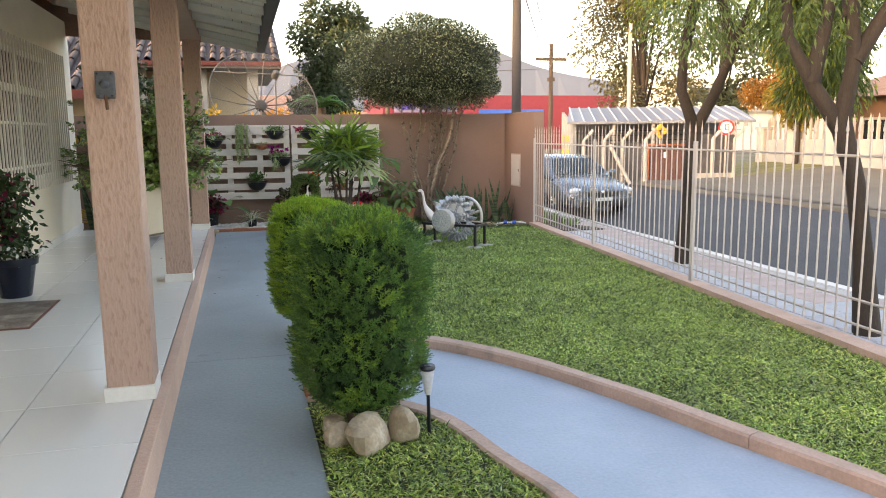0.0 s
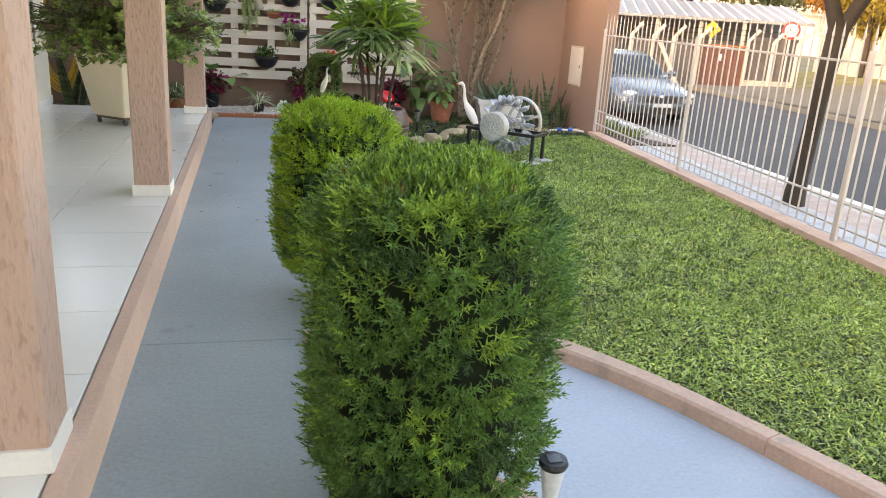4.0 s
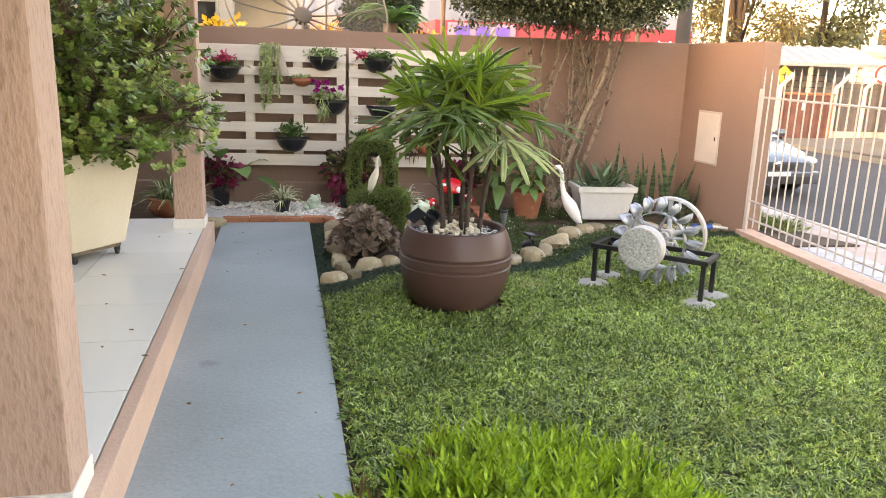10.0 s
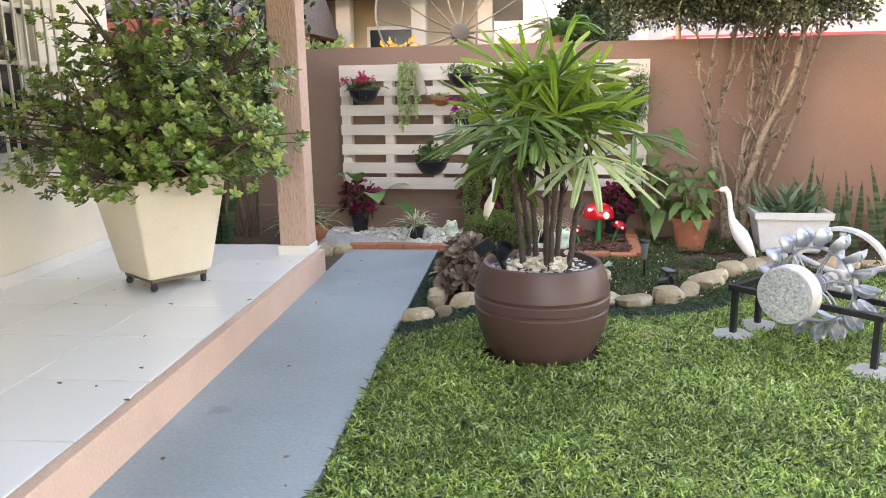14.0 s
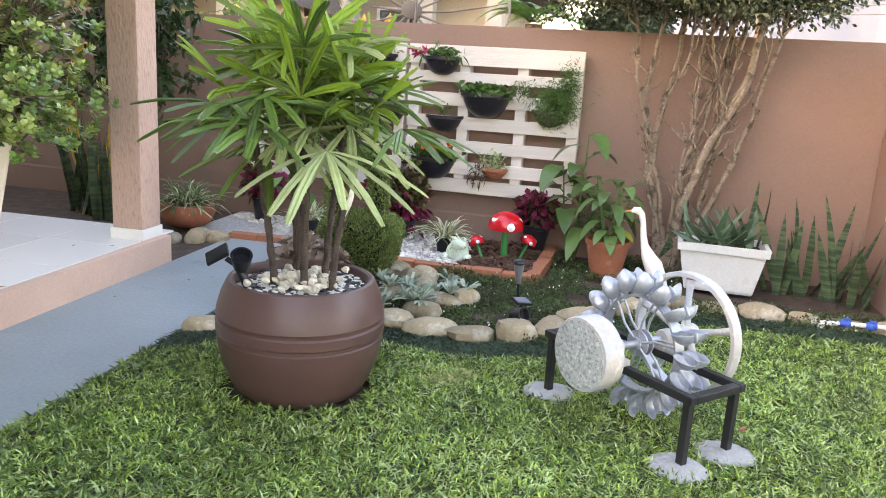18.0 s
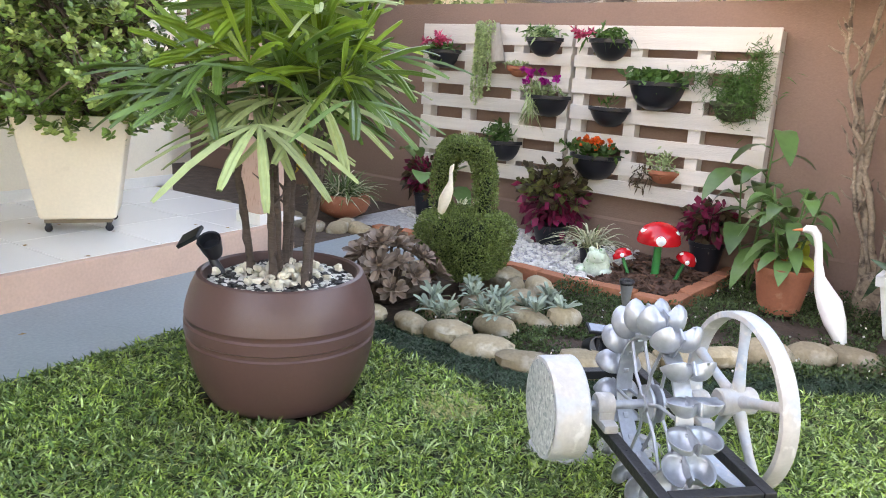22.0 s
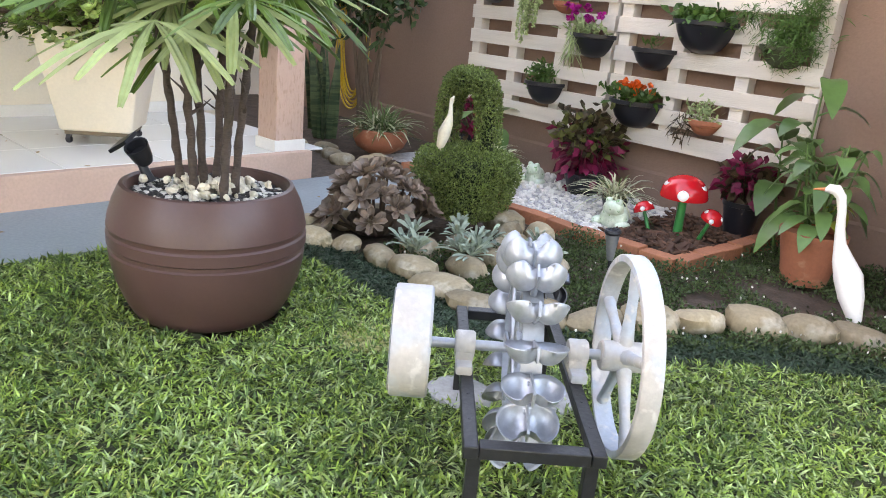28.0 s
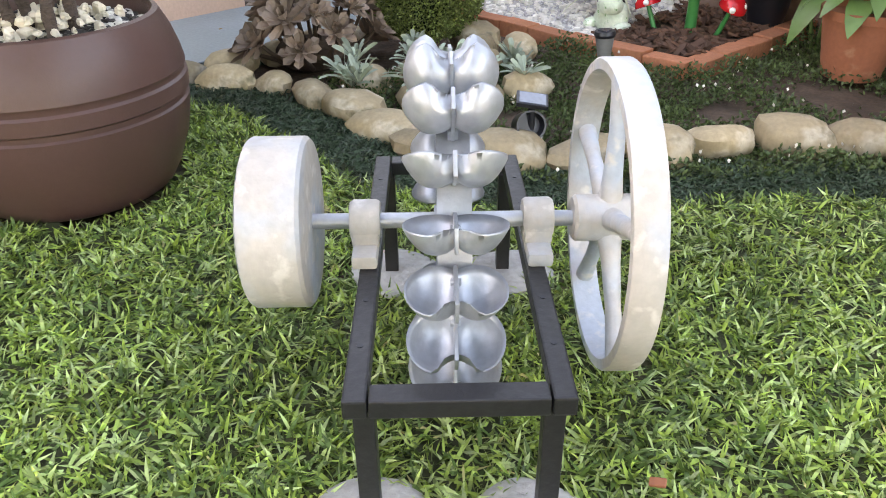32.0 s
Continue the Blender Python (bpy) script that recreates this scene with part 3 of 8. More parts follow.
def kerb(name, line, width, z0, z1, length, label):
    """A kerb cast in lengths, with open joints between them."""
    top = tagged(thing(name, (0, 0, 0), label, "kerb"), kind="structure")
    line = resample(line, 0.1)
    per = int(length / 0.1)
    for k in range(0, len(line) - 1, per):
        seg = line[k : k + per + 1].copy()
        if len(seg) < 2:
            continue
        t = np.gradient(seg, axis=0)
        t /= np.linalg.norm(t, axis=1)[:, None]
        seg[0] += t[0] * 0.004
        nrm = np.stack([-t[:, 1], t[:, 0]], 1)
        g = Geo()
        prof = [(-0.5, z0), (-0.5, z1 - 0.012), (-0.38, z1), (0.38, z1), (0.5, z1 - 0.012), (0.5, z0)]
        v = np.concatenate([np.c_[seg + nrm * width * o, np.full(len(seg), z)] for o, z in prof])
        v[:, 2] += 0.004 * np.sin(v[:, 0] * 9 + v[:, 1] * 7)
        n = len(seg)
        f = [(j * n + i, j * n + i + 1, (j + 1) * n + i + 1, (j + 1) * n + i) for j in range(5) for i in range(n - 1)]
        f += [tuple(j * n for j in range(6)), tuple(j * n + n - 1 for j in range(6))[::-1]]
        part("kerb_length", g.add(v, f), KERB, top)
    return top


outer, inner, edge = smooth_line(OUTER), smooth_line(INNER), smooth_line(EDGE)
kerb("kerb_outer", outer, 0.10, -0.2, 0.07, 1.1, "salmon concrete kerb between walkway and lawn")
kerb("kerb_inner", inner, 0.09, -0.2, 0.025, 1.1, "low salmon concrete kerb beside the walkway")
a, b = resample(outer, 0.12), resample(inner, 0.12)
n = 60
A = np.stack([np.interp(np.linspace(0, 1, n), np.linspace(0, 1, len(a)), a[:, k]) for k in (0, 1)], 1)
B = np.stack([np.interp(np.linspace(0, 1, n), np.linspace(0, 1, len(b)), b[:, k]) for k in (0, 1)], 1)
WALKWAY = mat("walkway_paint", (0.36, 0.42, 0.49), 0.55, vary=0.10, noise_size=1.2, bump=0.22, bump_size=40, spots=(((0.44, 0.49, 0.55), 0.5, 0.75, 1.6),))
structure("walkway", Geo().add([*[(x, y, 0.0) for x, y in A], *[(x, y, 0.0) for x, y in B]], [(i, i + 1, n + i + 1, n + i) for i in range(n - 1)]), WALKWAY, "pale blue painted concrete walkway curving to the gate")


def outer_x(y):
    o = outer[::-1]
    return np.interp(y, o[:, 1], o[:, 0])


def inner_x(y):
    o = inner[::-1]
    return np.interp(y, o[:, 1], o[:, 0])


def edge_y(x):
    return np.interp(x, edge[:, 0], edge[:, 1])


FOOTINGS = [(3.116 + 0.382 * a * 0.686 + 0.132 * b * 0.728, 7.797 - 0.382 * a * 0.728 + 0.132 * b * 0.686) for a in (-1, 1) for b in (-1, 1)]  # feet of the steel stand


def on_lawn(x, y):
    right = (x < fence_x(y) - 0.08) & (y < edge_y(x)) & (x > PATH_X + 0.015)
    right &= (x - 1.66) ** 2 + (y - 7.70) ** 2 > (0.31 + 0.03 * np.sin(9 * x + 7 * y)) ** 2
    for fx, fy in FOOTINGS:
        right &= (x - fx) ** 2 + (y - fy) ** 2 > 0.088**2
    main = right & ((y > 3.52) | ((x > outer_x(np.minimum(y, 3.45)) + 0.06)))
    near = (x > PATH_X - 0.07) & (x < inner_x(np.minimum(y, 2.3)) - 0.05) & (y < 2.2)
    return main | near


# turf: the base and the blades, denser where one walks past
g = Geo()
cells = 0.16
for iy in range(int(15.6 / cells)):
    for ix in range(int(4.3 / cells)):
        x, y = PATH_X - 0.1 + (ix + 0.5) * cells, -5.9 + (iy + 0.5) * cells
        if on_lawn(np.array(x), np.array(y)):
            h = cells / 2
            z = 0.004
            g.add([(max(x - h, 0.712 if y < 3.3 else 0.803), y - h, z), (x + h, y - h, z), (x + h, y + h, z), (max(x - h, 0.712 if y < 3.3 else 0.803), y + h, z)], [(0, 1, 2, 3)])
lawn = tagged(thing("lawn", (0, 0, 0), "dense green lawn of broad-bladed grass", "grass"), kind="stuff")
part("turf", g, TURF, lawn)


def blades(count, x0, x1, y0, y1, length, width, lean, material, inside=on_lawn, z=0.0, patch=None, tuft=0):
    """Grass blades sown evenly, or in tufts of so many that share their lean."""
    x, y = rng.uniform(x0, x1, count), rng.uniform(y0, y1, count)
    sway = np.zeros((count, 2))
    if tuft:
        home = rng.integers(0, max(count // tuft, 1), count)
        x, y = x[home] + rng.normal(size=count) * 0.009, y[home] + rng.normal(size=count) * 0.009
        sway = rng.normal(size=(count, 2))[home] * 0.75
    keep = inside(x, y)
    if patch is not None:
        keep &= patch(x, y)
    x, y, sway = x[keep], y[keep], sway[keep]
    n = len(x)
    az = rng.uniform(0, 2 * math.pi, n)
    d = np.stack([np.cos(az) * lean + sway[:, 0], np.sin(az) * lean + sway[:, 1], rng.uniform(0.3, 1.0, n)], 1)
    g = leaves(Geo(), np.stack([x, y, np.full(n, z)], 1), d, length * rng.uniform(0.6, 1.35, n), width * rng.uniform(0.7, 1.3, n), 0.5, roll=np.array([0, 0, 1.0]) + rng.normal(size=(n, 3)) * 0.5, foot=0.4, tip=0.12)
    return g


def thick_patch(x, y):
    return (y > 4.6 + 0.8 * rng.random(len(x))) & (np.sin(x * 2.3 + 2 * np.sin(y * 1.7)) * np.sin(y * 2.9 + 1.5 * np.sin(x * 1.9)) + 0.5 * np.sin(x * 7.7) * np.sin(y * 8.3) > rng.uniform(-1.1, 0.9, len(x)))


# shade towards the porch is put into the lawn as darker blades
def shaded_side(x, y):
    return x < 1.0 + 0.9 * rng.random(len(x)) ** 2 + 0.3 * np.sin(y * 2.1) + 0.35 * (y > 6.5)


# light away from the porch is put into the lawn as yellower blades
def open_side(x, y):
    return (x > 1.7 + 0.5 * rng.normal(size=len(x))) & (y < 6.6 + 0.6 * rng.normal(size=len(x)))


# each layer lies flatter and paler than the one under it: shade and sheen put into blade colour
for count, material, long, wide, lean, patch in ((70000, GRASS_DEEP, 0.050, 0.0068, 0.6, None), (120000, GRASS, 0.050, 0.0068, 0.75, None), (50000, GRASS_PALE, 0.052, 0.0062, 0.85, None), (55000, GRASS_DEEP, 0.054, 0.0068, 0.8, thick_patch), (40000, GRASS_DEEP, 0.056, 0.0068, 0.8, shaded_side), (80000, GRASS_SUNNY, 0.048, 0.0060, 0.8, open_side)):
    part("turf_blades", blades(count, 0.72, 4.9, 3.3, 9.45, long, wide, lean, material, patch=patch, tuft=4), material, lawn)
for count, material in ((30000, GRASS), (18000, GRASS_PALE), (14000, GRASS_DEEP)):
    part("turf_blades", blades(count, 0.9, 4.9, 5.0, 8.8, 0.054, 0.0070, 0.8, material, tuft=4), material, lawn)
for count, material, lean in ((18000, GRASS_DEEP, 0.6), (85000, GRASS, 0.8), (28000, GRASS_PALE, 1.1), (55000, GRASS_SUNNY, 1.0)):
    part("turf_blades", blades(count, 0.72, 4.9, -1.2, 3.5, 0.048, 0.0068, lean, material), material, lawn)
part("turf_blades", blades(18000, 0.72, 4.9, -5.8, -1.2, 0.06, 0.016, 1.0, GRASS), GRASS, lawn)


DRY_X, DRY_Y = 2.27, 8.02  # a worn patch beside the planter


def dry_patch(x, y):
    return np.sin(x * 5.1 + 1.3 * np.sin(y * 3.3)) * np.sin(y * 4.3 + x) > 0.35


part("dry_blades", blades(14000, 0.72, 4.9, -1.2, 9.4, 0.045, 0.006, 1.3, DRY, patch=dry_patch), DRY, lawn)
part("dry_blades", blades(16000, 2.1, 2.45, 7.85, 8.2, 0.05, 0.006, 1.6, DRY, patch=lambda x, y: (x - DRY_X) ** 2 + (y - DRY_Y) ** 2 < (0.12 * rng.uniform(0.2, 1.1, len(x))) ** 2), DRY, lawn)
part("dry_blades", blades(12000, 0.72, 4.9, -1.2, 9.4, 0.05, 0.0045, 1.5, DRY), DRY, lawn)

# ---- mondo border, river stones, ground cover ----
bed = tagged(thing("border_grass", (0, 0, 0), "dark green dwarf mondo grass edging the flower bed", "grass"), kind="stuff")
ln = resample(edge, 0.02)
m = 36000
i = rng.integers(0, len(ln), m)
nrm = np.stack([-np.gradient(ln[:, 1]), np.gradient(ln[:, 0])], 1)
nrm /= np.linalg.norm(nrm, axis=1)[:, None]
p = ln[i] + nrm[i] * rng.uniform(0.0, 0.24, m)[:, None] + rng.normal(size=(m, 2)) * 0.012
p = p[(p[:, 0] > 0.83)]
m = len(p)
az = rng.uniform(0, 6.283, m)
d = np.stack([np.cos(az), np.sin(az), rng.uniform(0.5, 1.6, m)], 1)
part("tufts", leaves(Geo(), np.c_[p, np.full(m, -0.02)], d, rng.uniform(0.08, 0.14, m), 0.0055, 1.2), MONDO, bed)
m = 9000
p = np.stack([rng.uniform(0.81, 0.97, m), rng.uniform(7.9, 10.2, m)], 1)
az = rng.uniform(0, 6.283, m)
d = np.stack([np.cos(az), np.sin(az), rng.uniform(0.5, 1.6, m)], 1)
part("tufts", leaves(Geo(), np.c_[p, np.full(m, -0.03)], d, rng.uniform(0.07, 0.12, m), 0.005, 1.3), MONDO, bed)
COVER = leafy("cover_leaves", (0.07, 0.11, 0.038), 0.6)
m = 76000
p = np.stack([rng.uniform(1.5, 4.85, m), rng.uniform(8.6, 10.9, m)], 1)
clear = (p[:, 1] > edge_y(p[:, 0]) + 0.18) & ~((p[:, 0] < 2.6) & (p[:, 1] > 9.95)) & (np.sin(p[:, 0] * 6.1) * np.sin(p[:, 1] * 5.3 + 1) > -0.75) & ~((p[:, 0] < 1.8) & (p[:, 1] > 9.3)) & ~((p[:, 0] > 3.55) & (p[:, 1] > 9.9))
clear &= ~(((p[:, 0] - 3.08) / 0.36) ** 2 + ((p[:, 1] - 10.02) / 0.24) ** 2 < rng.uniform(0.3, 1.3, m))
p = p[clear]
d = on_sphere(len(p)) + np.array([0, 0, 0.5])
cover = tagged(thing("ground_cover", (0, 0, 0), "low dark green ground cover with tiny pale flowers", "plant"), kind="stuff")
hgt = 0.05 * (1 + np.sin(p[:, 0] * 9) * np.sin(p[:, 1] * 8)) * rng.uniform(0.1, 1, len(p))
part("leaves", leaves(Geo(), np.c_[p, hgt - 0.02], d, rng.uniform(0.013, 0.028, len(p)), 0.0105, 0.2), COVER, cover)
sel = rng.random(len(p)) < 0.007
part("flowers", leaves(Geo(), np.c_[p, hgt + 0.005][sel], d[sel] + np.array([0, 0, 1]), 0.014, 0.012, 0.0), mat("tiny_flowers", (0.62, 0.58, 0.52), 0.8, island=0.3), cover)

STONES = [(0.93, 8.13, 0.10, 0.07), (1.07, 8.22, 0.08, 0.06), (1.01, 8.37, 0.085, 0.06), (1.0, 8.58, 0.10, 0.07), (1.03, 8.80, 0.09, 0.065), (1.0, 9.02, 0.10, 0.07), (1.02, 9.25, 0.085, 0.06), (0.99, 9.46, 0.09, 0.065), (1.0, 9.68, 0.10, 0.06), (1.02, 9.9, 0.08, 0.06), (1.20, 8.42, 0.10, 0.07), (1.37, 8.55, 0.085, 0.06),
          (1.62, 8.55, 0.11, 0.07), (1.83, 8.56, 0.13, 0.075), (2.07, 8.52, 0.13, 0.07), (2.31, 8.50, 0.13, 0.07), (2.54, 8.62, 0.13, 0.08), (2.72, 8.78, 0.11, 0.07), (2.86, 8.97, 0.14, 0.085), (2.99, 9.18, 0.11, 0.08), (3.14, 9.36, 0.13, 0.08), (3.32, 9.49, 0.11, 0.075), (3.51, 9.60, 0.12, 0.075), (3.76, 9.63, 0.13, 0.055), (4.02, 9.62, 0.12, 0.06), (4.28, 9.60, 0.11, 0.055), (4.52, 9.56, 0.12, 0.05), (4.74, 9.6, 0.10, 0.05),
          (1.55, 9.55, 0.14, 0.11), (1.72, 9.42, 0.11, 0.08), (1.88, 9.22, 0.13, 0.09), (2.02, 9.02, 0.12, 0.08), (1.72, 9.05, 0.14, 0.07), (1.95, 8.80, 0.11, 0.07), (1.62, 8.80, 0.12, 0.08), (2.15, 9.2, 0.10, 0.06), (1.78, 9.62, 0.09, 0.07)]
for k, (x, y, r, h) in enumerate(STONES):
    s = 1 + 0.12 * math.sin(k * 2.7)
    nx, ny = STONES[min(k + 1, len(STONES) - 1)][:2]
    along_row = math.atan2(ny - y, nx - x) if math.hypot(nx - x, ny - y) < 0.35 else k * 1.3
    ob = solid("river_stone", Geo().blob((0, 0, 0), (r * s * 1.06, r / s * 0.70, h * (0.72 + 0.3 * (k * 0.37 % 1))), k, 0.2), STONE, "smooth tan river stone edging the flower bed", "stone", "river stones", smooth=True, at=(x - 0.02, y + 0.09, h * 0.55 - 0.02))
    ob.rotation_euler = (0, 0, along_row + 0.25 * math.sin(k * 4.1))
for k, (x, y, r, h) in enumerate(((0.80, 1.60, 0.075, 0.09), (0.93, 1.52, 0.13, 0.11), (1.11, 1.60, 0.09, 0.11), (0.86, 3.46, 0.08, 0.06), (1.10, 3.54, 0.10, 0.09), (0.95, 3.49, 0.075, 0.055), (0.80, 1.78, 0.06, 0.07))):
    ob = solid("bush_stone", Geo().blob((0, 0, 0), (r * 0.92, r * 0.72, h * 0.85), 50 + k, 0.28), mat("bush_stone_rock", (0.40, 0.31, 0.21), 0.75, bump=0.5, bump_size=18, vary=0.25, noise_size=8, spots=(((0.50, 0.44, 0.35), 0.5, 0.7, 7.0),)) if k == 0 else bpy.data.materials["bush_stone_rock"], "rough tan stone at the foot of the bush", "stone", "stones under the bushes", smooth=True, at=(x, y, h * 0.6))
    ob.rotation_euler = (0, 0, k * 0.9)
for k, y in enumerate((2.46, 2.72, 2.98, 3.2)):
    ob = solid("edging_paver", Geo().box(-0.055, 0.055, -0.10, 0.10, -0.05, 0.018, 0.008), BRICK if k % 2 == 0 else KERB, "worn salmon paver beside the path", "paver", "pavers", at=(0.765, y, 0.0))

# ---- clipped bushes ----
# bright to dark needles: light and shade in the foliage put into leaf colour
NEEDLE_LIT = leafy("fresh_needles", (0.21, 0.345, 0.05), 0.4, sub=0.3)
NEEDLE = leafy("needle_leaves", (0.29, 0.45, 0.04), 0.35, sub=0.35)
NEEDLE_SHADE = leafy("old_needles", (0.05, 0.115, 0.032), 0.5, sub=0.2)
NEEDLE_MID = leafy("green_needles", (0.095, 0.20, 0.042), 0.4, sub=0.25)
TWIG_DRY = leafy("dry_twigs", (0.22, 0.15, 0.06), 0.4)


def bush(x, y, height, radius, seed, shoots, label, young):
    """A clipped shrub: leafy shoots in clumps over an added near-black core. Shade in the hollows and light on crests
    and top are put into the needle colours, along with some new growth.
    """
    r = np.random.default_rng(seed)
    b = thing("clipped_bush", (x, y, 0), label, "bush", "clipped bushes")
    for dx, dy, w in ((0.02, 0.02, 0.03), (0.12, 0.06, 0.02), (-0.12, -0.05, 0.02)):
        part("stem", Geo().tube([(dx * 0.4, dy * 0.4, -0.05), (dx * 0.8, dy * 0.8, 0.2), (dx, dy, 0.5)], (w, w * 0.9, w * 0.6)), BARK, b)

    def rad(u, az):
        base = np.interp(u, (0.10, 0.16, 0.26, 0.45, 0.78, 0.9, 1.0), (0.50, 0.80, 0.96, 1.02, 1.02, 0.96, 0.82))
        return radius * base * (1 + 0.035 * np.sin(3 * az + seed) + 0.025 * np.sin(5 * az + 9 * u + seed))

    def surface(flat, az, u):
        """A place on the clipped skin and the way out of it: on the flank at height u, or on the top at distance u from the middle."""
        q = np.where(flat, u * 0.97, 1.0) * rad(np.where(flat, 1.0, u), az)
        z = np.where(flat, height * (1 - 0.07 * u**3), u * height * 0.97)
        edge_ = np.where(flat, np.clip(u - 0.62, 0, 1) * 1.7, 1.0)
        way = np.stack([np.cos(az) * edge_, np.sin(az) * edge_, np.where(flat, 1.0, 0.10 + 0.5 * np.clip(u - 0.85, 0, 1) * 4)], 1)
        return np.stack([np.cos(az) * q, np.sin(az) * q, z], 1), way / np.linalg.norm(way, axis=1)[:, None]

    # near-black core added for the shade deep between the shoots
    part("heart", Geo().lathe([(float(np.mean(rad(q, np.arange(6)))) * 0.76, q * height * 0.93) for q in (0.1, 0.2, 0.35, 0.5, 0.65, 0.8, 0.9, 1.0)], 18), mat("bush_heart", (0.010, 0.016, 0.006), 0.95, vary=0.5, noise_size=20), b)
    many = 250
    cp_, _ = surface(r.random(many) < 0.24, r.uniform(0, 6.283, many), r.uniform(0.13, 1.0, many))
    # more bright needles higher up and on top: light from above put into colour
    lit_share = np.clip(young + 0.30 * r.normal(size=many) + 0.35 * (cp_[:, 2] / height - 0.6) + 0.45 * (cp_[:, 2] > 0.93 * height), 0, 1)
    flat = r.random(shoots) < 0.22
    root, way = surface(flat, r.uniform(0, 6.283, shoots), np.where(flat, np.sqrt(r.random(shoots)), r.uniform(0.13, 1.0, shoots)))
    gap = np.linalg.norm(root[:, None] - cp_[None], axis=2)
    near = gap.argmin(1)
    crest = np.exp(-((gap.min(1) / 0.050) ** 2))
    root = root + way * (0.046 * crest - 0.056 - 0.02 * r.random(shoots))[:, None]
    axis = way * 0.9 + np.array([0, 0, 0.40]) + (root - cp_[near]) * 5.0 + r.normal(size=(shoots, 3)) * 0.16
    axis /= np.linalg.norm(axis, axis=1)[:, None]
    fresh = (r.random(shoots) < lit_share[near] * (0.45 + 0.75 * crest)) & (crest > 0.12)
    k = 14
    # shade in the hollows is put into the darker needle colours
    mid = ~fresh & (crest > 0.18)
    for pick, material, name, size in ((fresh, NEEDLE if young > 0.5 else NEEDLE_LIT, "new_needles", 1.0), (mid, NEEDLE_MID, "green_needles", 1.0), (~fresh & ~mid, NEEDLE_SHADE, "old_needles", 0.95)):
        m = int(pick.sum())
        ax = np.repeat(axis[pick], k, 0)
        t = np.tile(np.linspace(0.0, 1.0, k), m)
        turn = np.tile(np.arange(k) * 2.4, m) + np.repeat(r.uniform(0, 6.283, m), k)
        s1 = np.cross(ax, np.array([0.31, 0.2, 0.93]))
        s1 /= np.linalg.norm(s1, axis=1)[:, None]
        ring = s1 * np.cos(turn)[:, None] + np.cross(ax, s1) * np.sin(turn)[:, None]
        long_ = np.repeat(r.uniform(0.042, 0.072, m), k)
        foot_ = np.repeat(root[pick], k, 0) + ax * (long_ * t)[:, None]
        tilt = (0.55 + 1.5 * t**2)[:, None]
        part(name, leaves(Geo(), foot_, ring + ax * tilt, size * (0.028 - 0.010 * t) * r.uniform(0.8, 1.2, m * k), 0.0048, 0.12, roll=ax, r=r, foot=0.3), material, b, "" if name != "new_needles" else ("yellow-green new growth with top light in its colour" if young > 0.5 else "fresh green growth with top light in its colour"))
    m = 40
    az, q = r.uniform(0, 6.28, m), radius * np.sqrt(r.random(m)) * 0.85
    c = np.stack([np.cos(az) * q, np.sin(az) * q, np.full(m, height - 0.05)], 1)
    tagged(part("dry_twig", leaves(Geo(), np.repeat(c, 5, 0), on_sphere(m * 5, r) * 0.4 + np.array([0, 0, 1.0]), 0.05, 0.004, 0.0, r=r), TWIG_DRY, b), kind="stuff")
    return b


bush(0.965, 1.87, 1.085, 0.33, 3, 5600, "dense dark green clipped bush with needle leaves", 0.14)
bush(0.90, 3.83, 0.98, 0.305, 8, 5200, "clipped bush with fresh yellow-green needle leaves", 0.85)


def stake_lamp(x, y, h, tilt, shade="lamp_plastic", tone=(0.70, 0.72, 0.74)):
    s = thing("solar_stake_lamp", (x, y, 0), "small solar garden lamp with white shade on black stake", "garden lamp", "solar stake lamps")
    s.rotation_euler = (radians(tilt), radians(-tilt * 0.6), 0)
    part("stake", Geo().tube([(0, 0, -0.05), (0, 0, h - 0.13)], 0.009, 10), BLACK_POT, s)
    part("shade", Geo().lathe([(0.014, h - 0.15), (0.017, h - 0.14), (0.033, h - 0.03), (0.034, h - 0.02), (0, h - 0.02)], 20), mat(shade, tone, 0.4, subsurface=0.3) if shade not in bpy.data.materials else bpy.data.materials[shade], s, smooth=True)
    part("cap", Geo().lathe([(0.036, h - 0.022), (0.040, h - 0.012), (0.036, h - 0.001), (0, h)], 20), BLACK_POT, s, smooth=True)
    part("solar_cell", Geo().box(-0.018, 0.018, -0.018, 0.018, h, h + 0.002), mat("solar_cell", (0.03, 0.035, 0.05), 0.2, spec=0.6) if "solar_cell" not in bpy.data.materials else bpy.data.materials["solar_cell"], s)


stake_lamp(1.26, 1.63, 0.36, 2)
stake_lamp(1.33, 3.83, 0.35, -2)

# ---- barrel planter with lady palm ----
BX, BY = 1.66, 7.70
pot = thing("barrel_planter", (BX, BY, 0), "big round brown plastic planter with ribbed bands on the lawn", "planter")
prof = [(0.0, 0.0), (0.28, 0.0), (0.295, 0.01), (0.325, 0.06), (0.362, 0.15), (0.378, 0.22), (0.383, 0.262), (0.376, 0.268), (0.376, 0.282), (0.387, 0.290), (0.388, 0.330), (0.380, 0.337), (0.380, 0.350), (0.386, 0.358), (0.378, 0.40), (0.362, 0.45), (0.340, 0.495), (0.333, 0.508), (0.318, 0.512), (0.308, 0.505), (0.300, 0.47), (0.300, 0.44), (0.0, 0.44)]
part("body", Geo().lathe([(r * 0.945, z * 0.985) for r, z in prof], 72), BROWN_POT, pot, smooth=True)
part("soil", Geo().lathe([(0.283, 0.435), (0.2, 0.45), (0, 0.455)], 24), SOIL, pot)
PEBBLE_W = mat("white_pebble", (0.74, 0.70, 0.64), 0.6, vary=0.08, island=0.18)
PEBBLE_B = mat("dark_pebble", (0.035, 0.032, 0.032), 0.5, vary=0.1, island=0.4)


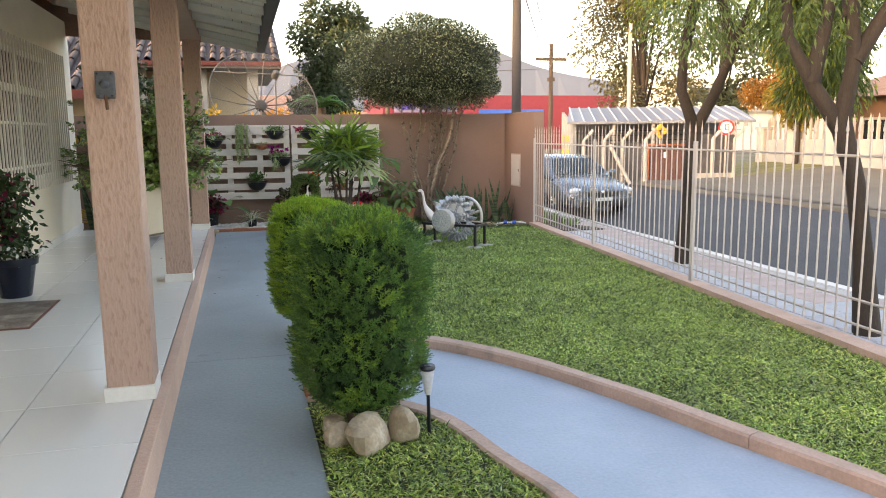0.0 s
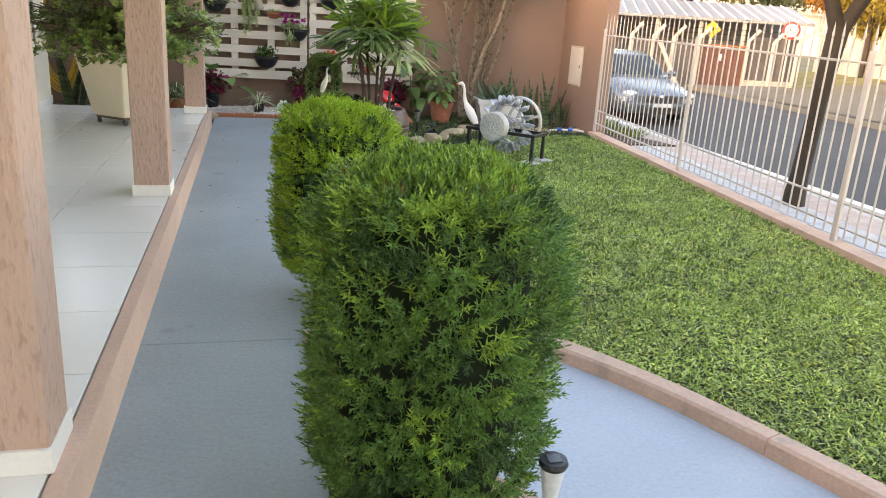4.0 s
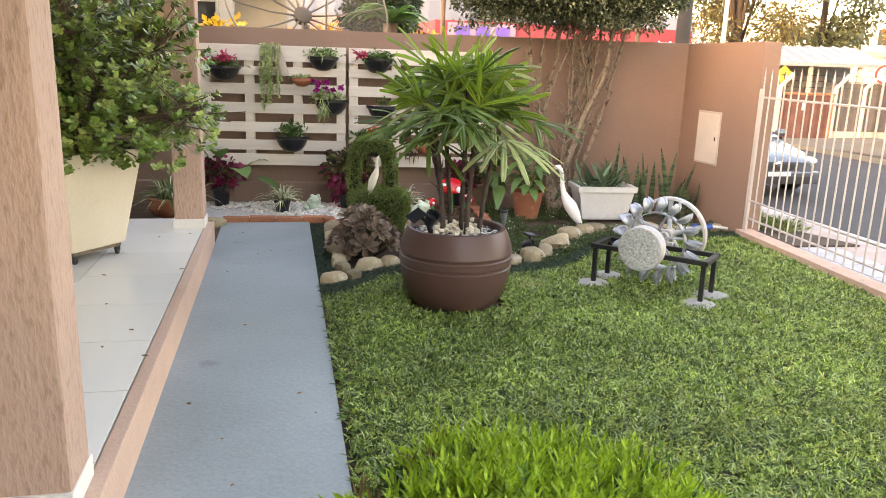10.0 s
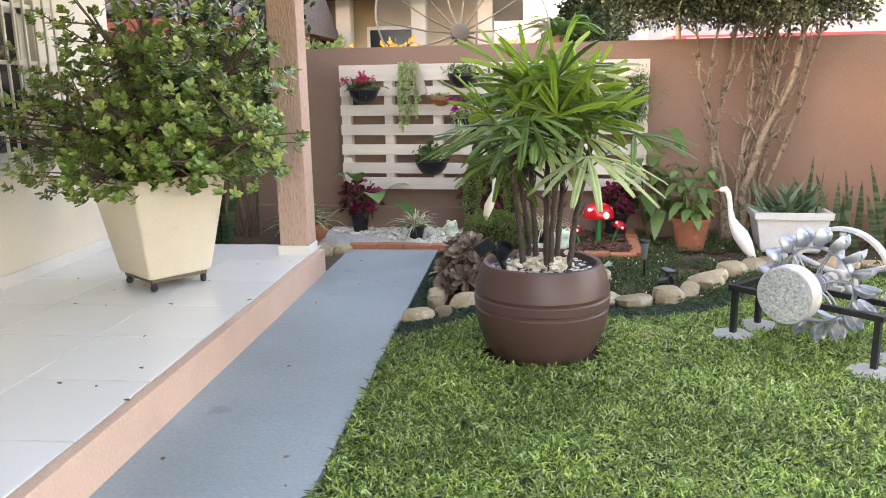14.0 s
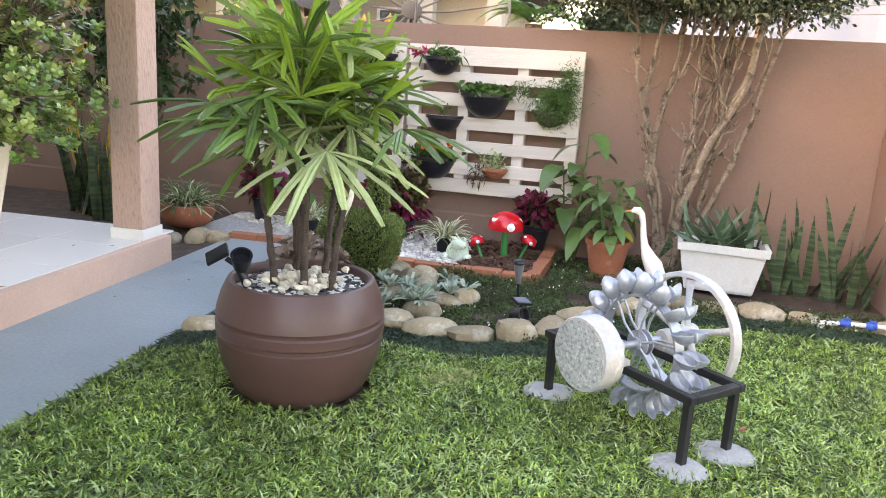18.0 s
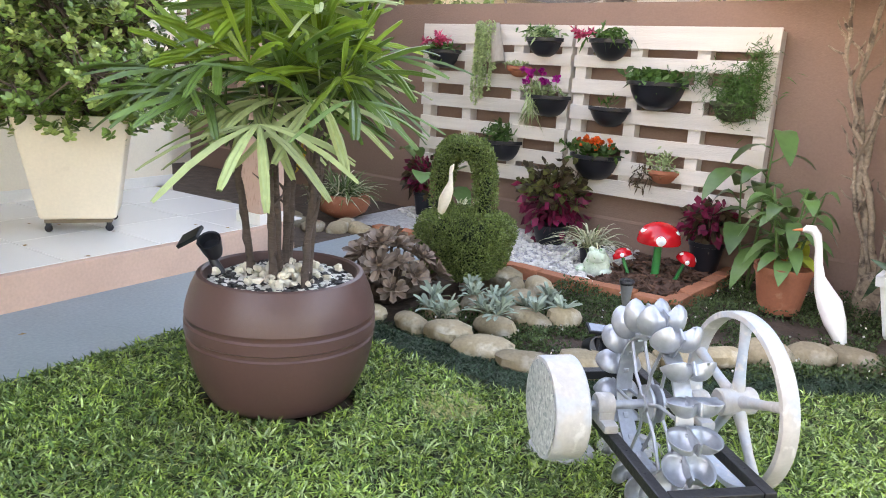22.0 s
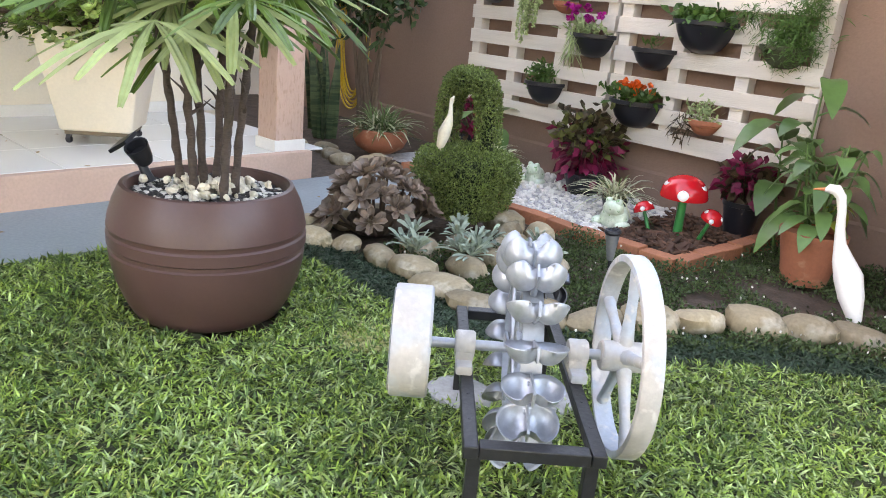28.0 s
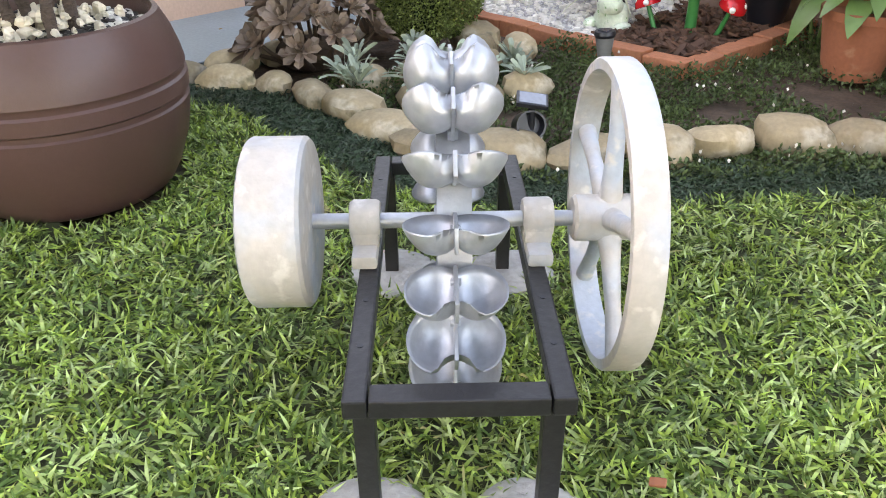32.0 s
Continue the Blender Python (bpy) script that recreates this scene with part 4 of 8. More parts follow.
def pebbles(name, n, spot, size, material, parent, seed, z):
    r = np.random.default_rng(seed)
    g = Geo()
    for k in range(n):
        x, y = spot(r)
        s = size * r.uniform(0.6, 1.3)
        g.blob((x, y, z + s * 0.35), (s, s * r.uniform(0.6, 1), s * r.uniform(0.45, 0.8)), seed * 1000 + k, 0.2, 4, 6)
    return tagged(part(name, g, material, parent, smooth=True), kind="stuff")


def in_disc(rad):
    def spot(r):
        a, q = r.uniform(0, 6.283), rad * math.sqrt(r.random())
        return q * math.cos(a), q * math.sin(a)
    return spot


pebbles("pale_gravel", 560, in_disc(0.272), 0.015, PEBBLE_W, pot, 1, 0.452)
pebbles("dark_gravel", 820, in_disc(0.276), 0.0145, PEBBLE_B, pot, 2, 0.452)
ROCK = mat("pale_rock", (0.74, 0.66, 0.53), 0.8, vary=0.12, island=0.15)
rk = np.random.default_rng(3)
for k in range(120):
    s = rk.uniform(0.010, 0.023)
    rx_, ry_ = np.clip(rk.normal(size=2) * 0.08, -0.17, 0.17)
    part("pale_rock", Geo().blob((rx_, ry_, 0.468 + s * 0.3 + 0.010 * (k % 4)), (s, s * rk.uniform(0.6, 0.9), s * rk.uniform(0.5, 0.8)), 900 + k, 0.4, 5, 7), ROCK, pot)

# spotlight clipped on the rim
spot_lamp = thing("garden_spotlight", (BX - 0.215, BY - 0.16, 0.495), "black plastic solar spotlight on the planter rim", "spotlight")
part("base", Geo().tube([(0.03, 0.02, -0.02), (0.0, 0.0, 0.05)], (0.022, 0.016), 12), BLACK_POT, spot_lamp)
part("lamp_head", Geo().lathe([(0.0, -0.04), (0.03, -0.038), (0.036, -0.02), (0.045, 0.04), (0.046, 0.046), (0.038, 0.044), (0.034, 0.01), (0, 0.008)], 20, m=pose(0.012, -0.005, 0.085, 32, 18, 0)), BLACK_POT, spot_lamp, smooth=True)
part("solar_panel", Geo().box(-0.05, 0.05, -0.04, 0.04, -0.008, 0.008, 0.004, m=pose(-0.085, -0.03, 0.115, 25, -30, 20)), BLACK_POT, spot_lamp)
part("arm", Geo().tube([(0, 0, 0.06), (-0.05, -0.02, 0.1)], 0.012), BLACK_POT, spot_lamp)

# palm
PALM = leafy("palm_leaf", (0.10, 0.175, 0.036), 0.45, rough=0.3, sub=0.3, spec=0.6)
PALM_NEW = leafy("palm_leaf_young", (0.20, 0.31, 0.04), 0.35, rough=0.35, sub=0.4)
# paler leaf for low fans, their glossy sheen put into the colour
PALM_SHEEN = leafy("palm_leaf_pale", (0.33, 0.39, 0.17), 0.3, rough=0.35, sub=0.3)
CANE = mat("palm_cane", (0.085, 0.062, 0.052), 0.9, bump=0.9, bump_size=60, vary=0.3, stretch=(1, 1, 4))
palm = thing("lady_palm", (BX, BY, 0.45), "lady palm with fan leaves on thin dark canes in the planter", "palm")
pr = np.random.default_rng(21)
canes = []
for k, (x, y, dx, dy, h) in enumerate(((-0.10, -0.06, -0.08, -0.05, 0.70), (-0.03, 0.05, -0.06, 0.08, 0.86), (0.02, -0.03, 0.00, -0.06, 0.94), (0.08, 0.06, 0.06, 0.06, 0.80), (0.14, -0.02, 0.10, -0.02, 0.70), (-0.06, 0.10, -0.10, 0.12, 0.68), (0.04, -0.08, 0.03, -0.06, 0.66))):
    pts = [(x + dx * t**1.4, y + dy * t**1.4, h * t - 0.03) for t in np.linspace(0, 1, 7)]
    ringed = np.array([np.array(pts[0]) + (np.array(pts[-1]) - np.array(pts[0])) * q for q in np.linspace(0, 1, 22)])
    for c_ in range(3):
        ringed[:, c_] = np.interp(np.linspace(0, 1, 22), np.linspace(0, 1, 7), [p_[c_] for p_ in pts]) + 0.002 * pr.normal(size=22)
    part("cane", Geo().tube(ringed, np.linspace(0.0155, 0.0135, 22) * np.where(np.arange(22) % 3 == 0, 1.16, 0.95), 10), CANE, palm)
    for q in range(5):
        b = ringed[9 + 2 * q]
        e = b + np.array([pr.normal() * 0.035, pr.normal() * 0.035, 0.05 + 0.05 * pr.random()])
        part("sheath_fibre", Geo().tube([b, (b + e) / 2 + np.array([0.006, 0.004, 0]), e], (0.009, 0.005, 0.0015), 5), CANE, palm)
    canes.append((np.array(pts[-1]), np.array([dx, dy, 0.3]), h))


def fan(geo, hub, heading, tilt, length, fingers, spread, droop, r):
    """A fan leaf: ribbed fingers with blunt, notched ends spread about the stalk's end, arching over at their tips."""
    out = np.array([math.cos(heading) * math.cos(tilt), math.sin(heading) * math.cos(tilt), math.sin(tilt)])
    side = np.array([-math.sin(heading), math.cos(heading), 0])
    up = np.cross(out, side) * -1
    for j in range(fingers):
        a = spread * (2 * j / (fingers - 1) - 1) + 0.05 * r.normal()
        d = out * math.cos(a) + side * math.sin(a) + up * (0.08 * r.normal() + 0.10)
        d /= np.linalg.norm(d)
        L = length * (1 - 0.25 * (abs(a) / spread) ** 2) * r.uniform(0.86, 1.05)
        w = 0.037 * r.uniform(0.75, 1.15)
        s = np.cross(d, up)
        s /= np.linalg.norm(s)
        v, f = [], []
        for t, q in ((0.0, 0.16), (0.16, 0.55), (0.4, 0.92), (0.7, 1.0), (0.92, 0.80), (1.0, 0.48)):
            c = hub + d * L * t + np.array([0, 0, -1]) * droop * L * t**2.2
            ww = w * q / 2
            v += [c - s * ww + up * ww * 0.45, c - s * ww * 0.5, c + up * ww * 0.35, c + s * ww * 0.5, c + s * ww + up * ww * 0.45]
        v[-3] = v[-3] - d * L * 0.02
        for b in range(5):
            f += [(5 * b + i, 5 * b + i + 1, 5 * b + 6 + i, 5 * b + 5 + i) for i in range(4)]
        geo.add(v, f)


for k, (tip, lean, h) in enumerate(canes):
    many = 8 if h > 0.72 else 6
    for j in range(many):
        u = j / (many - 1)
        head = j * 2.4 + k * 0.9 + pr.normal() * 0.2
        rise = radians(32 + 40 * u + pr.normal() * 8)
        st = pr.uniform(0.16, 0.30) * (1.1 - 0.35 * u)
        root = tip - np.array([0, 0, 0.15 * (1 - u)])
        stalk_way = np.array([math.cos(head) * math.cos(rise), math.sin(head) * math.cos(rise), math.sin(rise)])
        hub = root + stalk_way * st
        tilt = radians(-16 + 88 * u + pr.normal() * 9)
        reach, many_f, wide, droop = pr.uniform(0.32, 0.43), int(pr.integers(7, 11)), radians(pr.uniform(78, 108)), 0.32 - 0.16 * u
        while hub[2] + math.sin(tilt) * reach - droop * reach < 0.46 + 0.07 * (j % 3) and tilt < 1.3:
            tilt += 0.08
        g = Geo()
        fan(g, hub, head, tilt, reach, many_f, wide, droop, pr)
        part("fan_leaf", g, PALM_NEW if u > 0.68 else (PALM_SHEEN if u < 0.3 and (j + k) % 2 == 0 else PALM), palm)
        part("leaf_stalk", Geo().tube([root, (root + hub) / 2 + np.array([0, 0, 0.01]), hub], (0.006, 0.004, 0.004), 5), PALM, palm)

# ---- bench with the runner, stone disc and flywheel ----
wheel = thing("water_wheel_bench", (3.116, 7.797, 0.0), "black steel stand carrying a silver bucket wheel", "garden ornament", turn=-45.4)
WU = 0.412
TOP = 0.303
for s in (-1, 1):
    part("rail", Geo().box(-WU, WU, s * 0.142 - 0.017, s * 0.142 + 0.017, TOP - 0.032, TOP, 0.004), STEEL_BLACK, wheel)
    part("end_bar", Geo().box(s * (WU - 0.019) - 0.019, s * (WU - 0.019) + 0.019, -0.123, 0.123, TOP - 0.031, TOP - 0.001, 0.003), STEEL_BLACK, wheel)
    for q in (-1, 1):
        part("leg", Geo().box(s * (WU - 0.03) - 0.0155, s * (WU - 0.03) + 0.0155, q * 0.132 - 0.0155, q * 0.132 + 0.0155, 0.0, TOP - 0.032, 0.003), STEEL_BLACK, wheel)
        for e in (0.07, 0.19):
            part("bolt_hole", Geo().lathe([(0.005, 0), (0.005, 0.0015), (0, 0.0015)], 8, centre=(s * e + s * 0.1, q * 0.142, TOP - 0.0005)), BLACK_POT, wheel)
AX, AZ = 0.005, 0.359
part("axle", Geo().tube([(AX, -0.30, AZ), (AX, 0.30, AZ)], 0.014, 16), SILVER, wheel)
for s in (-1, 1):
    blk = Geo()
    blk.lathe([(0.0, -0.026), (0.032, -0.026), (0.036, -0.020), (0.036, 0.020), (0.032, 0.026), (0.0, 0.026)], 24, m=pose(AX, s * 0.150, AZ + 0.002, 90))
    blk.box(AX - 0.034, AX + 0.034, s * 0.150 - 0.024, s * 0.150 + 0.024, TOP + 0.02, AZ, 0.006)
    blk.box(AX - 0.075, AX + 0.075, s * 0.150 - 0.022, s * 0.150 + 0.022, TOP, TOP + 0.026, 0.007)
    part("bearing_block", blk, IRON_WHITE, wheel, "cream painted iron bearing block", smooth=True)
# stone disc
part("disc", Geo().lathe([(0.0, -0.050), (0.143, -0.050), (0.149, -0.044), (0.149, 0.044), (0.145, 0.050), (0.0, 0.050)], 56, m=pose(AX, -0.292, AZ, 90)), IRON_WHITE, wheel, "white painted heavy disc", smooth=True)
part("disc_face", Geo().lathe([(0.0, 0.0), (0.134, 0.0), (0.137, 0.004), (0.0, 0.006)], 48, m=pose(AX, -0.342, AZ, 90)), GRANITE, wheel, "speckled grey stone face")
# flywheel
FW = 0.276
part("wheel_rim", Geo().lathe([(0.250, -0.026), (0.267, -0.026), (0.270, -0.022), (0.270, 0.022), (0.267, 0.026), (0.250, 0.026), (0.245, 0.0)], 72, m=pose(AX, FW, AZ + 0.004, 90), closed=True), IRON_WHITE, wheel, "cream painted flywheel rim", smooth=True)
part("wheel_hub", Geo().lathe([(0.0, -0.075), (0.036, -0.075), (0.041, -0.068), (0.041, 0.04), (0.036, 0.045), (0.0, 0.045)], 24, m=pose(AX, FW - 0.02, AZ, 90)), IRON_WHITE, wheel, smooth=True)
for k in range(5):
    a = radians(72 * k + 20)
    c, s_ = math.cos(a), math.sin(a)
    part("spoke", Geo().tube([(AX + c * q, FW, AZ + s_ * q) for q in (0.03, 0.08, 0.16, 0.246)], (0.022, 0.017, 0.014, 0.018), 10), IRON_WHITE, wheel, smooth=True)
# runner
part("runner_ring", Geo().lathe([(0.196, -0.026), (0.204, -0.026), (0.204, 0.026), (0.196, 0.026)], 64, m=pose(AX, 0, AZ, 90), closed=True), SILVER, wheel, smooth=True)
part("runner_hub", Geo().lathe([(0.0, -0.03), (0.026, -0.03), (0.026, -0.022), (0.056, -0.020), (0.056, -0.012), (0.026, -0.010), (0.026, 0.010), (0.056, 0.012), (0.056, 0.020), (0.026, 0.022), (0.026, 0.03), (0, 0.03)], 28, m=pose(AX, 0, AZ, 90)), SILVER, wheel, smooth=True)
for k in range(6):
    a = radians(60 * k + 12)
    for q in (-0.02, 0.02):
        part("runner_spoke", Geo().tube([(AX, q, AZ), (AX + 0.1 * math.cos(a + 0.15), q * 1.1, AZ + 0.1 * math.sin(a + 0.15)), (AX + 0.199 * math.cos(a), q, AZ + 0.199 * math.sin(a))], 0.0055, 7), SILVER, wheel)


def bucket():
    """A double cup: two bowls side by side with a ridge between, a notch at the tip, opening along +x; z points outward."""
    g = Geo()
    for s in (-1, 1):
        v, f = [], []
        R, S = 7, 28
        for layer in (0.0, 0.0035):
            for j in range(R + 1):
                t = j / R
                for i in range(S):
                    a = 2 * math.pi * i / S
                    ex, ez = 0.047 * t * math.cos(a), 0.054 * t * math.sin(a)
                    across = s * max(0.0, s * (s * 0.029 + ex))
                    if abs(across) < 0.030 and ez > 0.054 - math.sqrt(0.030**2 - across**2):
                        ez = 0.054 - math.sqrt(0.030**2 - across**2)
                    depth = 0.040 * (1 - t**2.4)
                    v.append((-depth - layer, across, ez))
        for layer in (0, 1):
            o = layer * (R + 1) * S
            for j in range(R):
                for i in range(S):
                    q = (o + j * S + i, o + j * S + (i + 1) % S, o + (j + 1) * S + (i + 1) % S, o + (j + 1) * S + i)
                    f.append(q if layer == 0 else q[::-1])
        o = (R + 1) * S
        f += [(R * S + i, R * S + (i + 1) % S, o + R * S + (i + 1) % S, o + R * S + i) for i in range(S)]
        g.add(v, f)
    g.box(-0.034, 0.004, -0.003, 0.003, -0.05, 0.036, 0.001)
    g.box(-0.03, -0.012, -0.008, 0.008, -0.066, -0.03, 0.002)
    return g


cup = bucket().mesh("bucket", True)
cup.materials.append(SILVER)
for k in range(17):
    a = 2 * math.pi * k / 17
    ob = part("bucket", cup, None, wheel)
    m = Matrix.Translation((AX, 0, AZ)) @ Matrix.Rotation(a, 4, "Y") @ Matrix.Translation((0, 0, 0.262)) @ Matrix.Rotation(radians(180), 4, "Z") @ Matrix.Rotation(radians(-14), 4, "Y")
    ob.matrix_local = m
pad = mat("footing_concrete", (0.36, 0.35, 0.33), 0.95, bump=0.8, bump_size=30, vary=0.2)
for k, (fx, fy) in enumerate(FOOTINGS):
    ob = solid("concrete_footing", Geo().blob((0, 0, 0), (0.118, 0.102, 0.022), 80 + k, 0.05, 10, 28), pad, "rough grey concrete footing of the steel stand", "footing", "footings", smooth=True, at=(fx, fy, 0.004))
    ob.rotation_euler = (0, 0, k * 1.1)

# ---- cream planter with jade tree ----
JX, JY = -0.78, 8.32
jp = thing("tapered_planter", (JX, JY, STEP_Z), "tall cream tapered square planter on a castor dolly", "planter", turn=53)


def taper(z0, z1, a0, a1, wall=0.0):
    v = []
    for z, a in ((z0, a0), (z0 + 0.012, a0 + 0.012), (z1 - 0.02, a1 - 0.004), (z1, a1), (z1, a1 - 0.03), (z1 - 0.08, a1 - 0.04)):
        k = 4
        for cx, cy in ((1, 1), (-1, 1), (-1, -1), (1, -1)):
            for e in range(k):
                t = (e + 0.5) / k * math.pi / 2
                base = {(1, 1): 0, (-1, 1): 1, (-1, -1): 2, (1, -1): 3}[(cx, cy)] * math.pi / 2
                v.append((cx * (a - 0.025) + 0.025 * math.cos(base + t), cy * (a - 0.025) + 0.025 * math.sin(base + t), z))
    n = 16
    f = [(j * n + i, j * n + (i + 1) % n, (j + 1) * n + (i + 1) % n, (j + 1) * n + i) for j in range(5) for i in range(n)]
    f += [tuple(range(n))[::-1], tuple(5 * n + i for i in range(n))]
    return Geo().add(v, f)


part("body", taper(0.085, 0.715, 0.205, 0.318), CREAM_POT, jp, smooth=True)
part("dolly_board", Geo().box(-0.19, 0.19, -0.19, 0.19, 0.058, 0.084, 0.004), mat("dolly_wood", (0.16, 0.12, 0.08), 0.8), jp)
for sx in (-1, 1):
    for sy in (-1, 1):
        cs = Geo().lathe([(0.0, -0.01), (0.022, -0.01), (0.024, 0), (0.022, 0.01), (0, 0.01)], 14, m=pose(sx * 0.17, sy * 0.17, 0.024, 90, 0, 30 * sx))
        cs.box(sx * 0.17 - 0.014, sx * 0.17 + 0.014, sy * 0.17 - 0.014, sy * 0.17 + 0.014, 0.03, 0.06)
        part("castor", cs, BLACK_POT, jp)
JADE = leafy("jade_leaf", (0.16, 0.26, 0.06), 0.45, rough=0.28, sub=0.12)
JADE_LIGHT = leafy("jade_leaf_light", (0.34, 0.43, 0.13), 0.35, rough=0.3, sub=0.15)
jade = thing("jade_tree", (JX + 0.06, JY, STEP_Z + 0.66), "bushy jade tree with thick glossy leaves in the tall planter", "plant")
jade.scale = (1.12, 1.04, 1.0)
jr = np.random.default_rng(5)
tips = []
for k in range(30):
    az = k * 2.399
    reach = 0.18 + 0.50 * jr.random()
    el = jr.uniform(-0.05, 1.5)
    end = np.array([math.cos(az) * reach * math.cos(el * 0.6) * 1.38, math.sin(az) * reach * math.cos(el * 0.6) * 1.22, 0.12 + el * 0.62 + 0.05 * jr.normal()])
    mid = end * np.array([0.45, 0.45, 0.6]) + np.array([0, 0, 0.04])
    limb = Geo().tube([(math.cos(az) * 0.05, math.sin(az) * 0.05, 0.0), mid, end], (0.022, 0.014, 0.006), 6)
    for q in range(24):
        t = mid + (end - mid) * jr.uniform(0.1, 1.15) + jr.normal(size=3) * np.array([0.10, 0.10, 0.09])
        limb.tube([mid + (end - mid) * jr.uniform(0.1, 0.9) + np.array([0, 0, -0.01]), t], (0.006, 0.003), 4, False)
        tips.append(t)
    part("branch", limb, BARK, jade)
extra = np.stack([jr.normal(0, 0.39, 1100), jr.normal(0, 0.37, 1100), np.abs(jr.normal(0.02, 0.55, 1100))], 1)
extra = extra[(np.linalg.norm(extra[:, :2], axis=1) < 0.82) & (extra[:, 2] < 1.15)]
tips = np.concatenate([np.array(tips), extra])
tips = tips[(np.linalg.norm(tips[:, :2], axis=1) < 0.93) & (tips[:, 2] > -0.10)]
for share, material, name in ((0, JADE, "leaves"), (1, JADE_LIGHT, "young_leaves")):
    tt = tips[share::3] if share else np.concatenate([tips[0::3], tips[2::3]])
    k = 13
    axis = np.stack([tt[:, 0], tt[:, 1], 0.55 + 0.3 * jr.random(len(tt))], 1) + jr.normal(size=(len(tt), 3)) * 0.25
    axis /= np.linalg.norm(axis, axis=1)[:, None]
    axis = np.repeat(axis, k, 0)
    roots = np.repeat(tt, k, 0) - axis * np.tile(np.linspace(0.0, 0.045, k), len(tt))[:, None]
    ring = np.cross(axis, on_sphere(len(roots), jr))
    ring /= np.linalg.norm(ring, axis=1)[:, None] + 1e-9
    dirs = ring + axis * np.tile(np.linspace(0.9, 0.15, k), len(tt))[:, None]
    part(name, leaves(Geo(), roots, dirs, jr.uniform(0.028, 0.048, len(roots)), 0.025, 0.05, roll=axis, r=jr, foot=0.16, tip=0.24), material, jade)

# ---- pallet wall with hanging pots ----
def wall_pose(x, off, z):
    """A place on the back wall, off metres in front of it, turned along the wall."""
    return pose(x, back_y(x) - off, z, 0, 0, -5.1)




def pallet(x0, x1, label, short=()):
    p = thing("pallet", (0, 0, 0), label, "pallet", "pallets on the wall")
    p.matrix_world = wall_pose((x0 + x1) / 2, 0.0, 0.0)
    w = x1 - x0
    for k, (z, h) in enumerate(((1.475, 0.155), (1.335, 0.085), (1.145, 0.105), (0.955, 0.105), (0.765, 0.100), (0.58, 0.105), (0.425, 0.115))):
        part("slat", Geo().box(-w / 2, w / 2, -0.125, -0.104, z, z + h, 0.003), WOOD_WHITE, p)
    for s in (-w / 2 + 0.05, -w / 6, w / 6, w / 2 - 0.05):
        part("stringer", Geo().box(s - 0.045, s + 0.045, -0.102, -0.012, 0.45, 1.61, 0.003), WOOD_WHITE, p)
    return p


pallet(-0.24, 1.222, "cream painted wooden pallet hung on the garden wall")
pallet(1.245, 2.70, "cream painted wooden pallet hung on the garden wall")

LEAF_G = leafy("herb_leaf", (0.06, 0.13, 0.03), 0.4)
LEAF_PALE = leafy("pale_leaf", (0.30, 0.38, 0.18), 0.35)
FLOWER_PINK = leafy("pink_petals", (0.52, 0.06, 0.13), 0.35)
FLOWER_PURPLE = leafy("purple_petals", (0.42, 0.015, 0.24), 0.35)
FLOWER_ORANGE = leafy("orange_petals", (0.75, 0.13, 0.02), 0.3)
COLEUS = leafy("coleus_leaf", (0.21, 0.018, 0.06), 0.5)
COLEUS_DARK = leafy("coleus_dark", (0.075, 0.055, 0.03), 0.5)
DARK_SOIL = mat("pot_soil", (0.02, 0.014, 0.01), 0.95, bump=0.6)


def tuft(parent, name, n, size, centre, spread, material, width, seed, up=0.6, bend=0.3):
    r = np.random.default_rng(seed)
    roots = np.asarray(centre) + r.normal(size=(n, 3)) * np.asarray(spread)
    d = on_sphere(n, r) + np.array([0, 0, up])
    return part(name, leaves(Geo(), roots, d, size * r.uniform(0.6, 1.3, n), width * r.uniform(0.7, 1.2, n), bend, r=r), material, parent)


def blooms(parent, n, size, centre, spread, material, width, seed):
    """Single flowers, each a head of petals."""
    r = np.random.default_rng(seed)
    for k in range(n):
        c = np.asarray(centre) + r.normal(size=3) * np.asarray(spread)
        m = 16
        part("flower", leaves(Geo(), c + r.normal(size=(m, 3)) * size * 0.15, on_sphere(m, r) + np.array([0, -0.4, 0.5]), size * r.uniform(0.7, 1.1, m), width, 0.2, r=r), material, parent)


def half_pot(x, z, r, h, material, label, seed):
    """A half-round hanging pot, flat against the pallet; z is its rim."""
    p = thing("hanging_pot", (0, 0, 0), label, "flower pot", "hanging pots")
    p.matrix_world = wall_pose(x, 0.127, z)
    n = 20
    prof = [(0.10, -h), (0.36, -h * 0.965), (0.60, -h * 0.84), (0.80, -h * 0.61), (0.92, -h * 0.36), (0.985, -0.03), (1.08, -0.026), (1.08, 0.0), (1.0, 0.0), (0.96, -0.04)]
    v = [(r * q * math.cos(a), -r * q * 0.95 * math.sin(a) - 0.002, zz) for q, zz in prof for a in np.linspace(0, math.pi, n)]
    f = [(j * n + i, (j + 1) * n + i, (j + 1) * n + i + 1, j * n + i + 1) for j in range(len(prof) - 1) for i in range(n - 1)]
    f += [tuple(range(n)), tuple((len(prof) - 1) * n + i for i in range(n))]
    f += [tuple(j * n for j in range(len(prof))), tuple(j * n + n - 1 for j in range(len(prof)))[::-1]]
    part("bowl", Geo().add(v, f), material, p, smooth=True)
    return p


